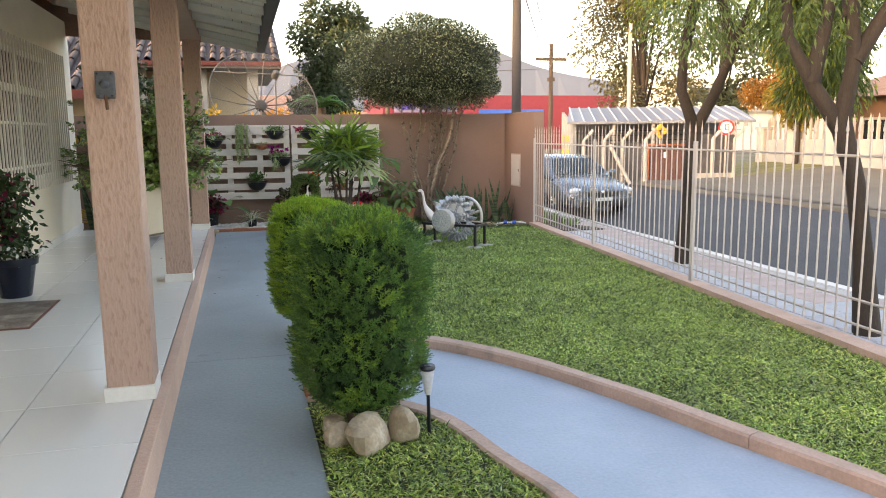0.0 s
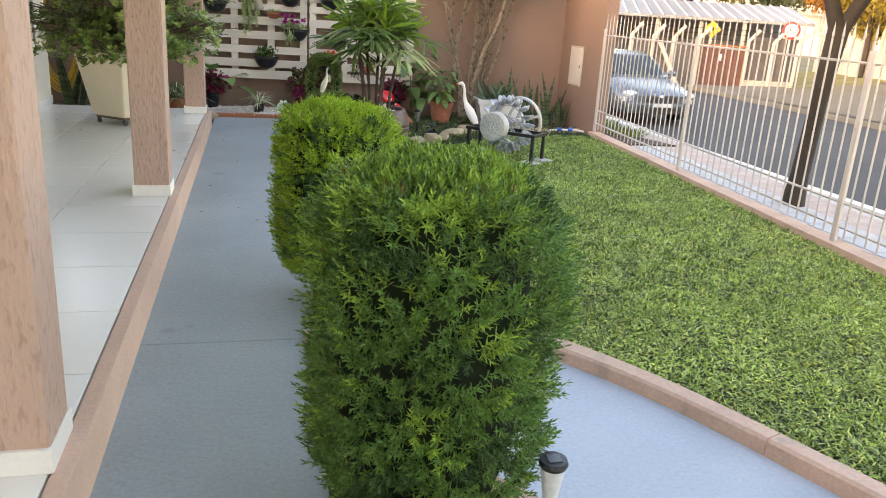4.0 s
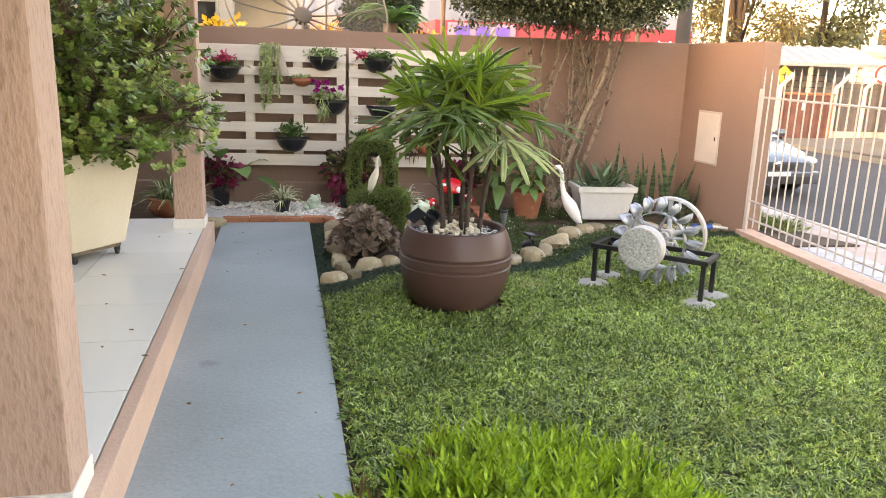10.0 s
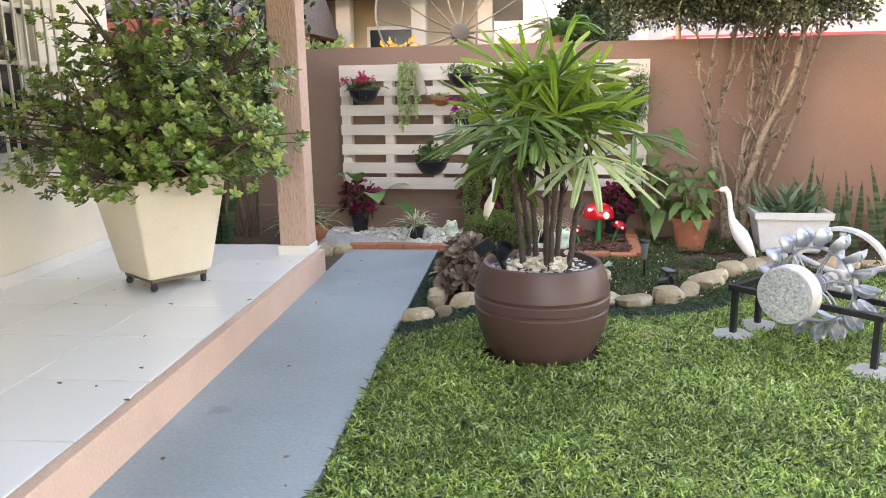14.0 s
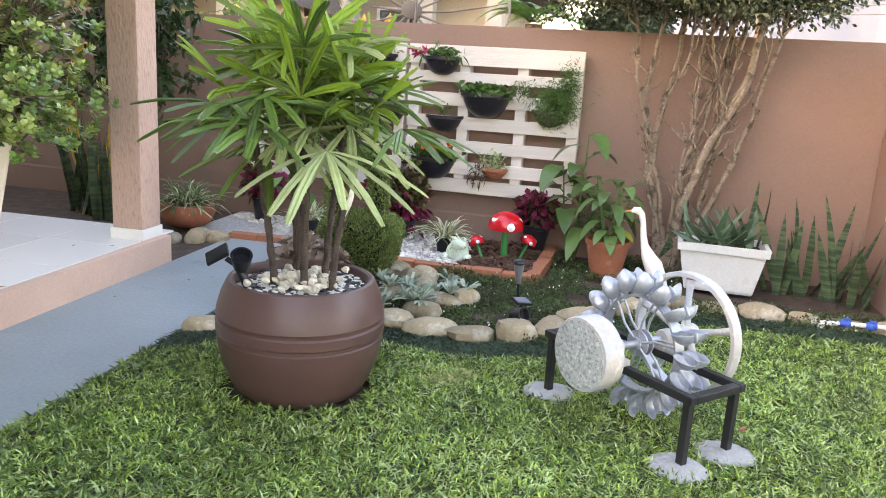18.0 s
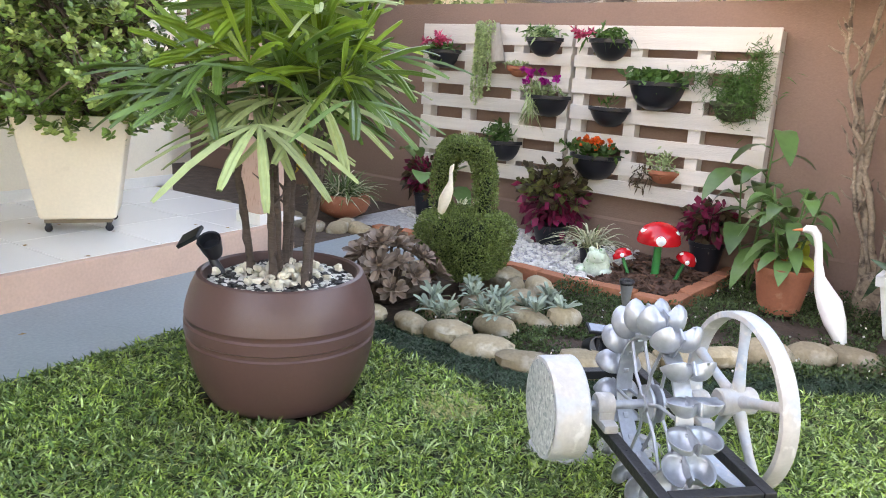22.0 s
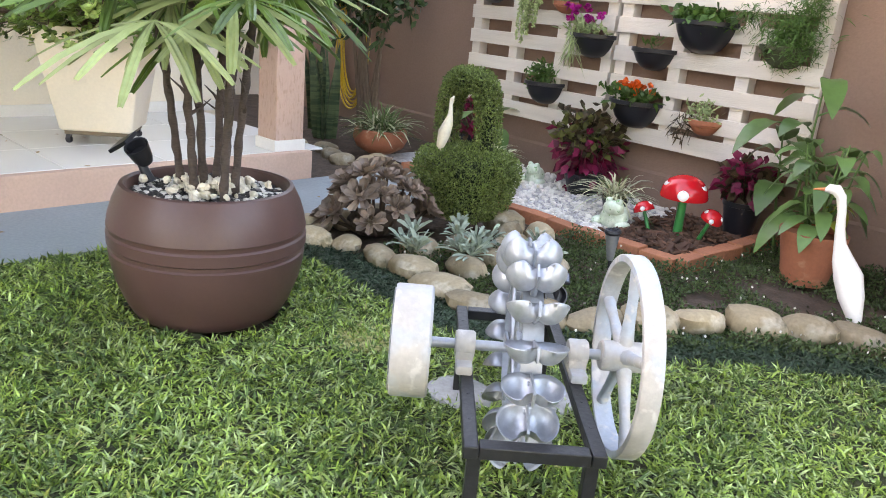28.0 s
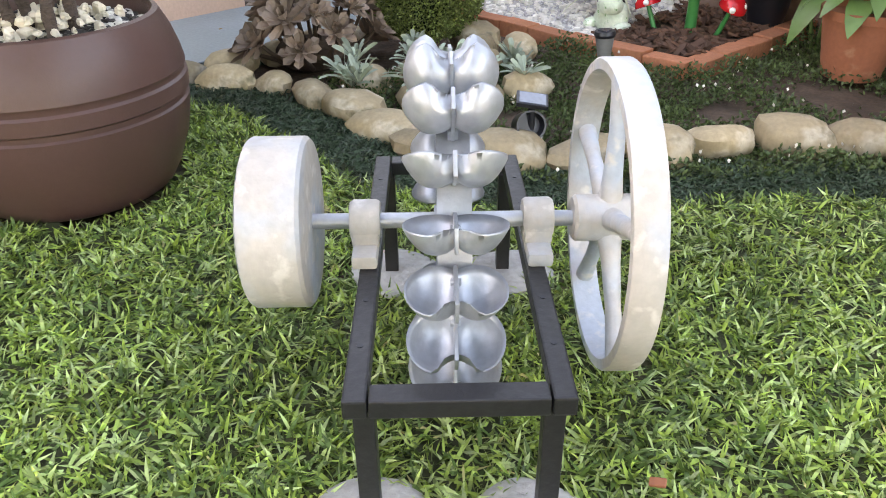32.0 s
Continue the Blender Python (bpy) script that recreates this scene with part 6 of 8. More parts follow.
def coleus(x, y, z, R, pot_r, pot_h, n, seed, label, dark=0.4, green=0.0):
    t = thing("coleus_plant", (x, y, z), label, "plant", "coleus plants")
    round_pot(t, pot_r, pot_h, BLACK_POT)
    r = np.random.default_rng(seed)
    for share, material, name in ((1 - dark, COLEUS, "leaves"), (dark, COLEUS_DARK, "dark_leaves"), (green, COLEUS_GREEN, "green_leaves")):
        m = int(n * share)
        if not m:
            continue
        d = on_sphere(m, r) * np.array([1, 0.8, 0.8])
        if green:
            d[:, 2] = np.abs(d[:, 2]) * (-1 if material is COLEUS else 1) + 0.25 * r.normal(size=m)
        c = np.array([0, 0, pot_h + R * 0.75]) + d * R * r.uniform(0.4, 1.0, m)[:, None]
        part(name, leaves(Geo(), c, d + np.array([0, 0, 0.2]) + r.normal(size=(m, 3)) * 0.4, r.uniform(0.06, 0.105, m), 0.06, 0.6, r=r, tip=0.1), material, t)
    for j in range(8):
        a = j * 0.8
        part("stem", Geo().tube([(0, 0, pot_h * 0.85), (math.cos(a) * R * 0.5, math.sin(a) * R * 0.4, pot_h + R)], (0.006, 0.003), 5), COLEUS_DARK, t)


coleus(-0.06, 11.02, 0.02, 0.19, 0.10, 0.20, 260, 41, "crimson coleus in a round black pot")
coleus(1.25, 10.86, 0.02, 0.27, 0.15, 0.15, 420, 42, "large crimson and green coleus in a low black pot", 0.6, 0.35)
coleus(2.42, 10.84, 0.02, 0.17, 0.12, 0.22, 240, 43, "purple coleus in a round black pot")

BIGLEAF = leafy("broad_leaf", (0.095, 0.18, 0.055), 0.3, rough=0.3, sub=0.2)
BIGLEAF_Y = leafy("broad_leaf_yellow", (0.34, 0.38, 0.05), 0.3, rough=0.35)


def broad(geo, root, heading, tilt, length, width, droop, stalk):
    out = np.array([math.cos(heading) * math.cos(tilt), math.sin(heading) * math.cos(tilt), math.sin(tilt)])
    side = np.array([-math.sin(heading), math.cos(heading), 0])
    up = np.cross(side, out) * -1
    c = root + out * stalk
    geo.tube([root, c], (0.006, 0.004), 5, False)
    v, n = [], 0
    for t, w in ((0, 0.08), (0.12, 0.68), (0.34, 1.0), (0.58, 0.95), (0.80, 0.64), (0.94, 0.24), (1.0, 0.02)):
        p_ = c + out * length * t + np.array([0, 0, -droop * length * t * t])
        v += [p_ - side * width * w / 2 + np.array([0, 0, width * 0.10 * w]), p_, p_ + side * width * w / 2 + np.array([0, 0, width * 0.10 * w])]
        n += 1
    f = []
    for b in range(n - 1):
        f += [(3 * b, 3 * b + 1, 3 * b + 4, 3 * b + 3), (3 * b + 1, 3 * b + 2, 3 * b + 5, 3 * b + 4)]
    return geo.add(v, f)


cp = thing("hydrangea_pot", (3.0, 10.36, 0), "terracotta pot with a broad-leaved green shrub", "potted plant")
round_pot(cp, 0.165, 0.275, TERRA)
r = np.random.default_rng(77)
for j in range(5):
    a = j * 1.3
    part("stem", Geo().tube([(math.cos(a) * 0.04, math.sin(a) * 0.04, 0.24), (math.cos(a) * 0.10, math.sin(a) * 0.08, 0.5), (math.cos(a) * 0.15, math.sin(a) * 0.10, 0.72)], (0.009, 0.007, 0.004), 6), BIGLEAF, cp)
for j in range(36):
    a = j * 2.4
    u = j / 35
    g = broad(Geo(), np.array([math.cos(a) * 0.11 * u, math.sin(a) * 0.09 * u, 0.27 + 0.40 * u]), a, radians(r.uniform(0, 50)), r.uniform(0.13, 0.19), r.uniform(0.08, 0.105), r.uniform(0.6, 1.2), 0.05)
    part("leaf", g, BIGLEAF_Y if j in (3, 8, 11, 5) else BIGLEAF, cp)
cn = thing("tall_broadleaf_plant", (2.72, 10.72, 0), "tall leafy green plant beside the pallet wall", "plant")
for j, (dx, h) in enumerate(((-0.08, 0.75), (0.04, 1.0), (0.1, 0.62))):
    part("stem", Geo().tube([(dx * 0.2, 0, -0.03), (dx, 0, h * 0.5), (dx * 1.4, -0.02, h)], (0.01, 0.008, 0.004), 6), BIGLEAF, cn)
    for q in range(8):
        u = 0.35 + 0.65 * q / 7
        a = q * 2.4 + j
        part("leaf", broad(Geo(), np.array([dx * (0.4 + u), -0.01, h * u]), a, radians(r.uniform(0, 45)), r.uniform(0.19, 0.27), r.uniform(0.125, 0.155), r.uniform(0.6, 1.1), 0.06), BIGLEAF, cn)
ee = thing("elephant_ear", (-0.02, 11.05, 0.02), "elephant ear plant with large heart-shaped leaves", "plant")
for j, (a, el, L) in enumerate(((3.4, 62, 0.30), (5.2, 35, 0.30), (0.3, 40, 0.34), (4.4, 70, 0.28), (5.9, 15, 0.30))):
    part("leaf", broad(Geo(), np.array([0.0, -0.02, 0.2]), a, radians(el), L, 0.21, 0.7, 0.32), BIGLEAF, ee)

# white planter with aloe, sansevieria
wp = thing("white_planter", (3.80, 10.34, 0), "white plastic rectangular planter with tapered sides", "planter", turn=-5)
v = []
for z, a, b in ((0, 0.225, 0.135), (0.02, 0.235, 0.145), (0.285, 0.285, 0.175), (0.29, 0.305, 0.195), (0.345, 0.31, 0.20), (0.345, 0.28, 0.17), (0.29, 0.27, 0.16)):
    v += [(a, b, z), (-a, b, z), (-a, -b, z), (a, -b, z)]
f = [(4 * j + i, 4 * j + (i + 1) % 4, 4 * (j + 1) + (i + 1) % 4, 4 * (j + 1) + i) for j in range(6) for i in range(4)] + [(3, 2, 1, 0), (24, 25, 26, 27)]
part("body", Geo().add(v, f), mat("white_plastic", (0.60, 0.605, 0.59), 0.5, vary=0.08, bump=0.08, spots=(((0.46, 0.43, 0.37), 0.60, 0.75, 5.0),)), wp)
part("soil", Geo().box(-0.265, 0.265, -0.155, 0.155, 0.28, 0.30), DARK_SOIL, wp)
ALOE = leafy("aloe_leaf", (0.085, 0.15, 0.085), 0.3, rough=0.4, sub=0.1)
al = thing("aloe_plant", (3.78, 10.33, 0.30), "spiky green aloe in the white planter", "succulent")
r = np.random.default_rng(15)


def spike(root, d, L, w, thick, twist=0.0):
    d = np.asarray(d, float) / np.linalg.norm(d)
    s = np.cross(d, (math.cos(twist), math.sin(twist), 0.2))
    s /= np.linalg.norm(s)
    u = np.cross(s, d)
    v, f = [], []
    for t, q in ((0, 0.75), (0.25, 1.0), (0.6, 0.85), (0.85, 0.45), (1.0, 0.02)):
        c = np.asarray(root) + d * L * t + u * 0.06 * L * math.sin(t * 2.5 + twist)
        v += [c - s * w * q / 2, c - u * thick * q / 2, c + s * w * q / 2, c + u * thick * q * 0.2]
    for b in range(4):
        f += [(4 * b + i, 4 * b + (i + 1) % 4, 4 * b + 4 + (i + 1) % 4, 4 * b + 4 + i) for i in range(4)]
    return Geo().add(v, f)


for j in range(34):
    a = j * 2.4
    part("leaf", spike((r.uniform(-0.2, 0.2), r.uniform(-0.08, 0.08), 0), (math.cos(a), 0.7 * math.sin(a), r.uniform(0.25, 1.5)), r.uniform(0.22, 0.42), 0.05, 0.016, a), ALOE, al)
SANS = mat("sansevieria_leaf", (0.085, 0.125, 0.06), 0.45, vary=0.2, noise_size=3, stretch=(2, 2, 26), spots=(((0.03, 0.06, 0.03), 0.45, 0.55, 1.0),), island=0.25)
for k, (x, y, n, h) in enumerate(((4.02, 10.55, 4, 0.75), (4.22, 10.48, 6, 0.62), (4.42, 10.46, 7, 0.60), (4.62, 10.40, 7, 0.68), (4.74, 10.25, 5, 0.60), (3.46, 10.66, 4, 0.4))):
    sn = thing("sansevieria", (x, y, 0), "upright banded snake plant leaves at the wall", "plant", "snake plants")
    r = np.random.default_rng(300 + k)
    for j in range(n):
        part("leaf", spike((r.normal() * 0.05, r.normal() * 0.04, -0.03), (r.normal() * 0.20, r.normal() * 0.12, 1), h * r.uniform(0.5, 1.3), 0.064, 0.012, r.uniform(0, 6)), SANS, sn)

# bed spotlight and stake lamp
sp = thing("bed_spotlight", (2.53, 8.80, -0.015), "black solar spotlight standing in the flower bed", "spotlight")
sp.scale = (0.85, 0.85, 0.8)
part("stake", Geo().tube([(0, 0, -0.05), (0, 0, 0.14)], 0.012), BLACK_POT, sp)
part("lamp_head", Geo().lathe([(0.0, -0.06), (0.046, -0.05), (0.055, -0.02), (0.060, 0.045), (0.052, 0.045), (0.046, 0.01), (0, 0.01)], 20, m=pose(-0.01, -0.01, 0.14, 70, 0, 60)), BLACK_POT, sp, smooth=True)
part("panel", Geo().box(-0.06, 0.06, -0.045, 0.045, -0.01, 0.008, 0.004, m=pose(0.0, 0.0, 0.245, 14, 8, 40)), BLACK_POT, sp)
part("solar_cell", Geo().box(-0.05, 0.05, -0.036, 0.036, 0.0085, 0.0105, 0, m=pose(0.0, 0.0, 0.245, 14, 8, 40)), mat("bright_cell", (0.16, 0.18, 0.22), 0.08, spec=0.9), sp)
part("bracket", Geo().tube([(0, 0, 0.1), (0, 0, 0.24)], 0.014), BLACK_POT, sp)
stake_lamp(2.46, 9.33, 0.29, 3, "smoked_plastic", (0.22, 0.23, 0.24))

# ---- shrub trained on the wall, with its round crown above ----
sh = thing("wall_shrub", (3.42, 10.72, 0), "old shrub with pale twisted stems and a clipped round crown", "shrub")
r = np.random.default_rng(52)
tips_ = []
# each stem: its thickness, and the places it passes (along the wall, height)
STEMS = ((0.032, ((-0.03, -0.04), (-0.06, 0.42), (-0.19, 0.72), (-0.15, 1.05), (-0.09, 1.4), (-0.04, 1.75), (0.0, 2.1))),
         (0.022, ((0.0, -0.04), (-0.02, 0.36), (-0.10, 0.75), (-0.22, 1.15), (-0.28, 1.4), (-0.20, 1.7), (-0.18, 2.05))),
         (0.013, ((-0.16, 0.98), (-0.25, 1.18), (-0.33, 1.4), (-0.34, 1.75), (-0.42, 2.05))),
         (0.036, ((0.10, -0.04), (0.07, 0.45), (0.22, 0.85), (0.38, 1.13), (0.50, 1.32), (0.60, 1.7), (0.66, 2.1))),
         (0.022, ((0.14, -0.04), (0.16, 0.5), (0.15, 0.8), (0.25, 1.3), (0.26, 1.6), (0.32, 2.05))),
         (0.018, ((0.12, -0.04), (0.30, 0.45), (0.34, 0.9), (0.40, 1.4), (0.46, 1.75), (0.5, 2.1))),
         (0.024, ((0.18, -0.04), (0.30, 0.35), (0.42, 0.62), (0.55, 0.95), (0.72, 1.35), (0.80, 1.8), (0.86, 2.1))),
         (0.015, ((0.08, -0.04), (0.02, 0.5), (0.10, 0.9), (0.12, 1.4), (0.10, 2.05))),
         (0.013, ((0.24, 0.84), (0.33, 1.2), (0.36, 1.6), (0.40, 2.05))))
thin = [(0.011, [(x + 0.12 * r.normal() * (z > 0.5), z) for x, z in STEMS[k][1]]) for k in (0, 3, 4, 5, 7, 8, 3)]
for k, (thick, way) in enumerate([*STEMS, *thin]):
    way = np.array(way)
    way[:, 0] = np.where(way[:, 0] > 0.1, 0.1 + (way[:, 0] - 0.1) * 0.76, way[:, 0])
    zz = np.linspace(way[0, 1], way[-1, 1], 15)
    xx = np.interp(zz, way[:, 1], way[:, 0])
    xx[1:-1] = (xx[:-2] + 2 * xx[1:-1] + xx[2:]) / 4
    pts_ = np.stack([xx + 0.011 * r.normal(size=15), 0.05 - 0.03 * (k % 4) + np.cumsum(r.normal(size=15)) * 0.008, zz], 1)
    tips_.append(pts_[-1])
    part("stem", Geo().tube(pts_, np.linspace(thick, thick * 0.45 + 0.003, 15) * r.uniform(0.84, 1.22, 15), 9), SHRUB_BARK, sh)
    for q in range(9):
        b = pts_[4 + int(r.integers(0, 10))]
        e = b + np.array([r.normal() * 0.09, r.normal() * 0.04, 0.06 + 0.16 * r.random()])
        part("twig", Geo().tube([b, b * 0.6 + e * 0.4 + r.normal(size=3) * 0.015, b * 0.25 + e * 0.75 + r.normal(size=3) * 0.012, e], (0.010, 0.008, 0.006, 0.004), 5), SHRUB_BARK, sh)
part("stump", Geo().blob((0.07, 0.02, 0.05), (0.15, 0.08, 0.16), 33, 0.25, 8, 12), SHRUB_BARK, sh)
CROWN = leafy("shrub_leaf", (0.05, 0.066, 0.03), 0.5, sub=0.2, rough=0.65)
CROWN_L = leafy("shrub_leaf_light", (0.19, 0.21, 0.125), 0.4, sub=0.3)
CENT, RAD = np.array([0.02, 0.10, 2.50]), np.array([1.36, 1.0, 0.90])
for k in range(26):
    d = on_sphere(1, r)[0] * np.array([1, 1, 0.9])
    e = CENT + d * RAD * 0.8
    part("branch", Geo().tube([tips_[k % 9], (np.array(tips_[k % 9]) + e) / 2 + np.array([0, 0, -0.15]), e], (0.010, 0.008, 0.004), 6), SHRUB_BARK, sh)
# added dark blob: stops see-through and stands for shade within the crown
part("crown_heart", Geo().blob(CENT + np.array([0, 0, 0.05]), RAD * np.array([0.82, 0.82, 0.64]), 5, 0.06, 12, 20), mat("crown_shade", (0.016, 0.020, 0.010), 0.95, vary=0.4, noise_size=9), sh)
for share, material, name in ((40000, CROWN, "leaves"), (14000, CROWN_L, "light_leaves")):
    d = on_sphere(share, r)
    d[:, 2] = np.where(d[:, 2] < -0.5, -0.35 - 0.35 * r.random(share), d[:, 2])
    lump = 1 + 0.05 * np.sin(d[:, 0] * 7 + 1) * np.sin(d[:, 1] * 6) + 0.06 * np.sin(d[:, 2] * 9 + d[:, 0] * 5)
    depth = r.uniform(0.25, 1.0, share) ** 0.4
    c = CENT + d * RAD * (lump * depth)[:, None]
    part(name, leaves(Geo(), c, d + on_sphere(share, r) * 1.2, r.uniform(0.028, 0.05, share), 0.024, 0.1, r=r), material, sh)

# ---- corner behind the porch ----
FOL_D = leafy("dark_shrub_leaf", (0.035, 0.07, 0.022), 0.5, rough=0.35, sub=0.15)
ds = thing("dark_corner_shrub", (-1.15, 10.85, 0), "tall dark green shrub in the corner behind the porch", "shrub")
r = np.random.default_rng(63)
st = Geo()
cs_ = []
for k in range(9):
    x1, h = r.uniform(-0.55, 0.45), r.uniform(1.4, 2.5)
    p_ = [(r.normal() * 0.08, 0, -0.05), (x1 * 0.5, 0.0, h * 0.5), (x1, -0.05 + r.normal() * 0.08, h)]
    part("stem", Geo().tube(p_, (0.022, 0.015, 0.006), 6), BARK, ds)
    for q in range(26):
        t = r.uniform(0.3, 1.0)
        cs_.append(np.array(p_[1]) * (1 - t) + np.array(p_[2]) * t + r.normal(size=3) * np.array([0.14, 0.10, 0.12]))
cs_ = np.array(cs_)
rr_ = np.repeat(cs_, 11, 0)
part("leaves", leaves(Geo(), rr_ + r.normal(size=rr_.shape) * 0.04, on_sphere(len(rr_), r), r.uniform(0.06, 0.12, len(rr_)), 0.045, 0.5, r=r), FOL_D, ds)
tb = thing("terracotta_bowl_plant", (-0.46, 10.42, 0.02), "spider plant in a wide terracotta bowl", "potted plant")
part("bowl", Geo().lathe([(0.10, 0), (0.19, 0.05), (0.225, 0.12), (0.215, 0.19), (0.195, 0.20), (0.18, 0.17), (0, 0.17)], 36), TERRA, tb, smooth=True)
arching(tb, 150, 0.46, 0.014, SPIDER_G, 91, 0.17, "leaves", 1.0, 1.5, 0.06)
arching(tb, 80, 0.42, 0.013, SPIDER, 92, 0.17, "pale_leaves", 1.0, 1.5, 0.06)
for k, (x, y) in enumerate(((-0.55, 10.0), (-0.35, 9.95), (-0.18, 10.05), (-0.05, 10.15), (-0.75, 10.1), (-0.95, 9.95), (-1.2, 10.0), (-1.45, 9.95), (-0.25, 10.2))):
    ob = solid("river_stone", Geo().blob((0, 0, 0), (0.10, 0.08, 0.06), 130 + k, 0.15), STONE, "smooth tan river stone beside the path end", "stone", "river stones", smooth=True, at=(x, y, 0.01))
    ob.rotation_euler = (0, 0, k)
structure("soil_corner", Geo().box(-4.0, 0.0, 9.41, 11.5, -0.3, -0.01), SOIL, "dark soil in the corner behind the porch")
for k, (x, y) in enumerate(((-1.5, 10.6), (-1.25, 10.45), (-1.75, 10.7))):
    sn = thing("sansevieria", (x, y, -0.01), "dark upright snake plant leaves behind the porch", "plant", "snake plants")
    r = np.random.default_rng(400 + k)
    for j in range(8):
        part("leaf", spike((r.normal() * 0.06, r.normal() * 0.05, 0), (r.normal() * 0.15, r.normal() * 0.1, 1), r.uniform(0.5, 0.9), 0.07, 0.012, r.uniform(0, 6)), SANS, sn)
hs = thing("garden_hose", (0, 0, 0), "coiled yellow garden hose hanging on the wall", "hose")
hs.matrix_world = wall_pose(-2.02, 0.05, 0.85)
HOSE = mat("yellow_hose", (0.62, 0.40, 0.03), 0.4, vary=0.08)
for k in range(6):
    a = np.linspace(0, 6.283, 40)
    part("coil", Geo().tube(np.stack([(0.20 + 0.018 * k) * np.cos(a), -0.02 - 0.015 * (k % 3) + 0 * a, 0.62 * np.sin(a) * (0.9 + 0.04 * k) - 0.01 * k], 1), 0.009, 7), HOSE, hs)
part("hook", Geo().tube([(0, 0.05, 0.55), (0, -0.08, 0.55), (0, -0.08, 0.62)], 0.01), STEEL_BLACK, hs)
mb = thing("meter_box", (4.875, 10.24, 0.85), "pale grey utility meter box set in the side wall", "meter box")
part("door", Geo().box(-0.012, 0.0, -0.195, 0.195, -0.25, 0.25, 0.004), mat("meter_paint", (0.55, 0.50, 0.45), 0.6, vary=0.06), mb)
part("frame", Geo().box(-0.006, 0.01, -0.215, 0.215, -0.27, 0.27, 0.003), mat("meter_frame", (0.45, 0.38, 0.33), 0.7), mb)
part("latch", Geo().box(-0.018, -0.010, -0.165, -0.15, -0.02, 0.02), STEEL_BLACK, mb)

# ---- fence ----
FENCE_PAINT = mat("fence_paint", (0.46, 0.42, 0.39), 0.45, vary=0.06, spots=(((0.38, 0.27, 0.19), 0.68, 0.8, 9.0),))
fence = thing("street_fence", (0, 0, 0), "white painted iron fence of spear-topped bars", "fence")
FT = 1.50
fdir = Vector((fence_x(9.4) - fence_x(-5), 14.4, 0)).normalized()
fang = math.degrees(math.atan2(fdir.y, fdir.x))
for z in (0.17, 0.34, 1.30):
    a, b = (fence_x(-5.8) + 0.01, -5.8, z), (fence_x(9.44) + 0.01, 9.44, z)
    part("rail", Geo().tube([a, b], 0.010, 4), FENCE_PAINT, fence)
bar = Geo().box(-0.005, 0.005, -0.005, 0.005, 0.10, FT - 0.05)
bar.add([(-0.017, 0, FT - 0.03), (0, -0.006, FT - 0.03), (0.017, 0, FT - 0.03), (0, 0.006, FT - 0.03), (0, 0, FT + 0.07), (0, 0, FT - 0.06)], [(0, 1, 4), (1, 2, 4), (2, 3, 4), (3, 0, 4), (1, 0, 5), (2, 1, 5), (3, 2, 5), (0, 3, 5)])
bar = bar.mesh("picket")
bar.materials.append(FENCE_PAINT)
y = 9.40
while y > -5.7:
    ob = part("picket", bar, None, fence, at=(fence_x(y), y, 0))
    ob.rotation_euler = (0, 0, radians(fang))
    y -= 0.112
for y in (9.42, 6.94, 4.46, 1.2, -2.0, -5.2):
    part("post", Geo().box(fence_x(y) - 0.013, fence_x(y) + 0.013, y - 0.024, y + 0.024, 0.03, FT - 0.12, 0.006), FENCE_PAINT, fence)
part("latch", Geo().box(fence_x(6.94) - 0.022, fence_x(6.94) + 0.022, 6.90, 6.98, 0.73, 0.77, 0.006), FENCE_PAINT, fence)

# ---- street: kerbs, verge, far side ----
def road_in(y):
    return ROAD_IN + 4.5 * (y + 60) / 180


def road_out(y):
    return ROAD_OUT + 4.5 * (y + 60) / 180


g = Geo()
for k in range(60):
    y0, y1 = -20 + k * 1.0, -20 + k * 1.0 + 0.985
    x0, x1 = road_in(y0) - 2.15, road_in(y1) - 2.15
    g.add([(x0 + a, y, z) for z in (-0.5, -0.11) for a, y in ((0, y0), (0.13, y0), (x1 - x0 + 0.13, y1), (x1 - x0, y1))], [(0, 3, 2, 1), (4, 5, 6, 7), (0, 1, 5, 4), (1, 2, 6, 5), (2, 3, 7, 6), (3, 0, 4, 7)])
structure("kerb_street", g, mat("kerb_stone", (0.62, 0.60, 0.57), 0.85, island=0.1, bump=0.3), "pale kerb stones along the street")
g = Geo().add([(road_in(y) + a, y, z) for y in (-60, 120) for a, z in ((-2.03, -0.25), (-1.35, -0.417), (0.01, -0.417))], [(0, 1, 4, 3), (1, 2, 5, 4)])
structure("road_shoulder", g, ASPHALT, "grey asphalt shoulder of the street")
FAR = mat("far_pavement", (0.16, 0.15, 0.13), 0.9, vary=0.16, noise_size=0.6)
g = Geo().add([(road_out(-60), -60, -0.30), (road_out(-60) + 3.2, -60, -0.20), (road_out(120) + 3.2, 120, -0.20), (road_out(120), 120, -0.30), (road_out(-60), -60, -0.5), (road_out(120), 120, -0.5)], [(0, 1, 2, 3), (4, 0, 3, 5)])
structure("pavement_far", g, FAR, "pale concrete pavement across the street")
# sloping drive and verge across the street
VERGE = mat("dry_verge", (0.17, 0.15, 0.055), 0.95, vary=0.35, noise_size=1.5, bump=0.6)
g = Geo().add([(13.7, 7.5, -0.27), (18.9, 7.5, 0.30), (20.2, 20.3, 0.22), (17.3, 21.4, -0.14), (13.95, 19.6, -0.27)], [(0, 1, 2, 3, 4)])
structure("drive_far", g, mat("drive_concrete", (0.15, 0.125, 0.09), 0.9, vary=0.12, noise_size=0.8), "sloping pale concrete drive across the street")
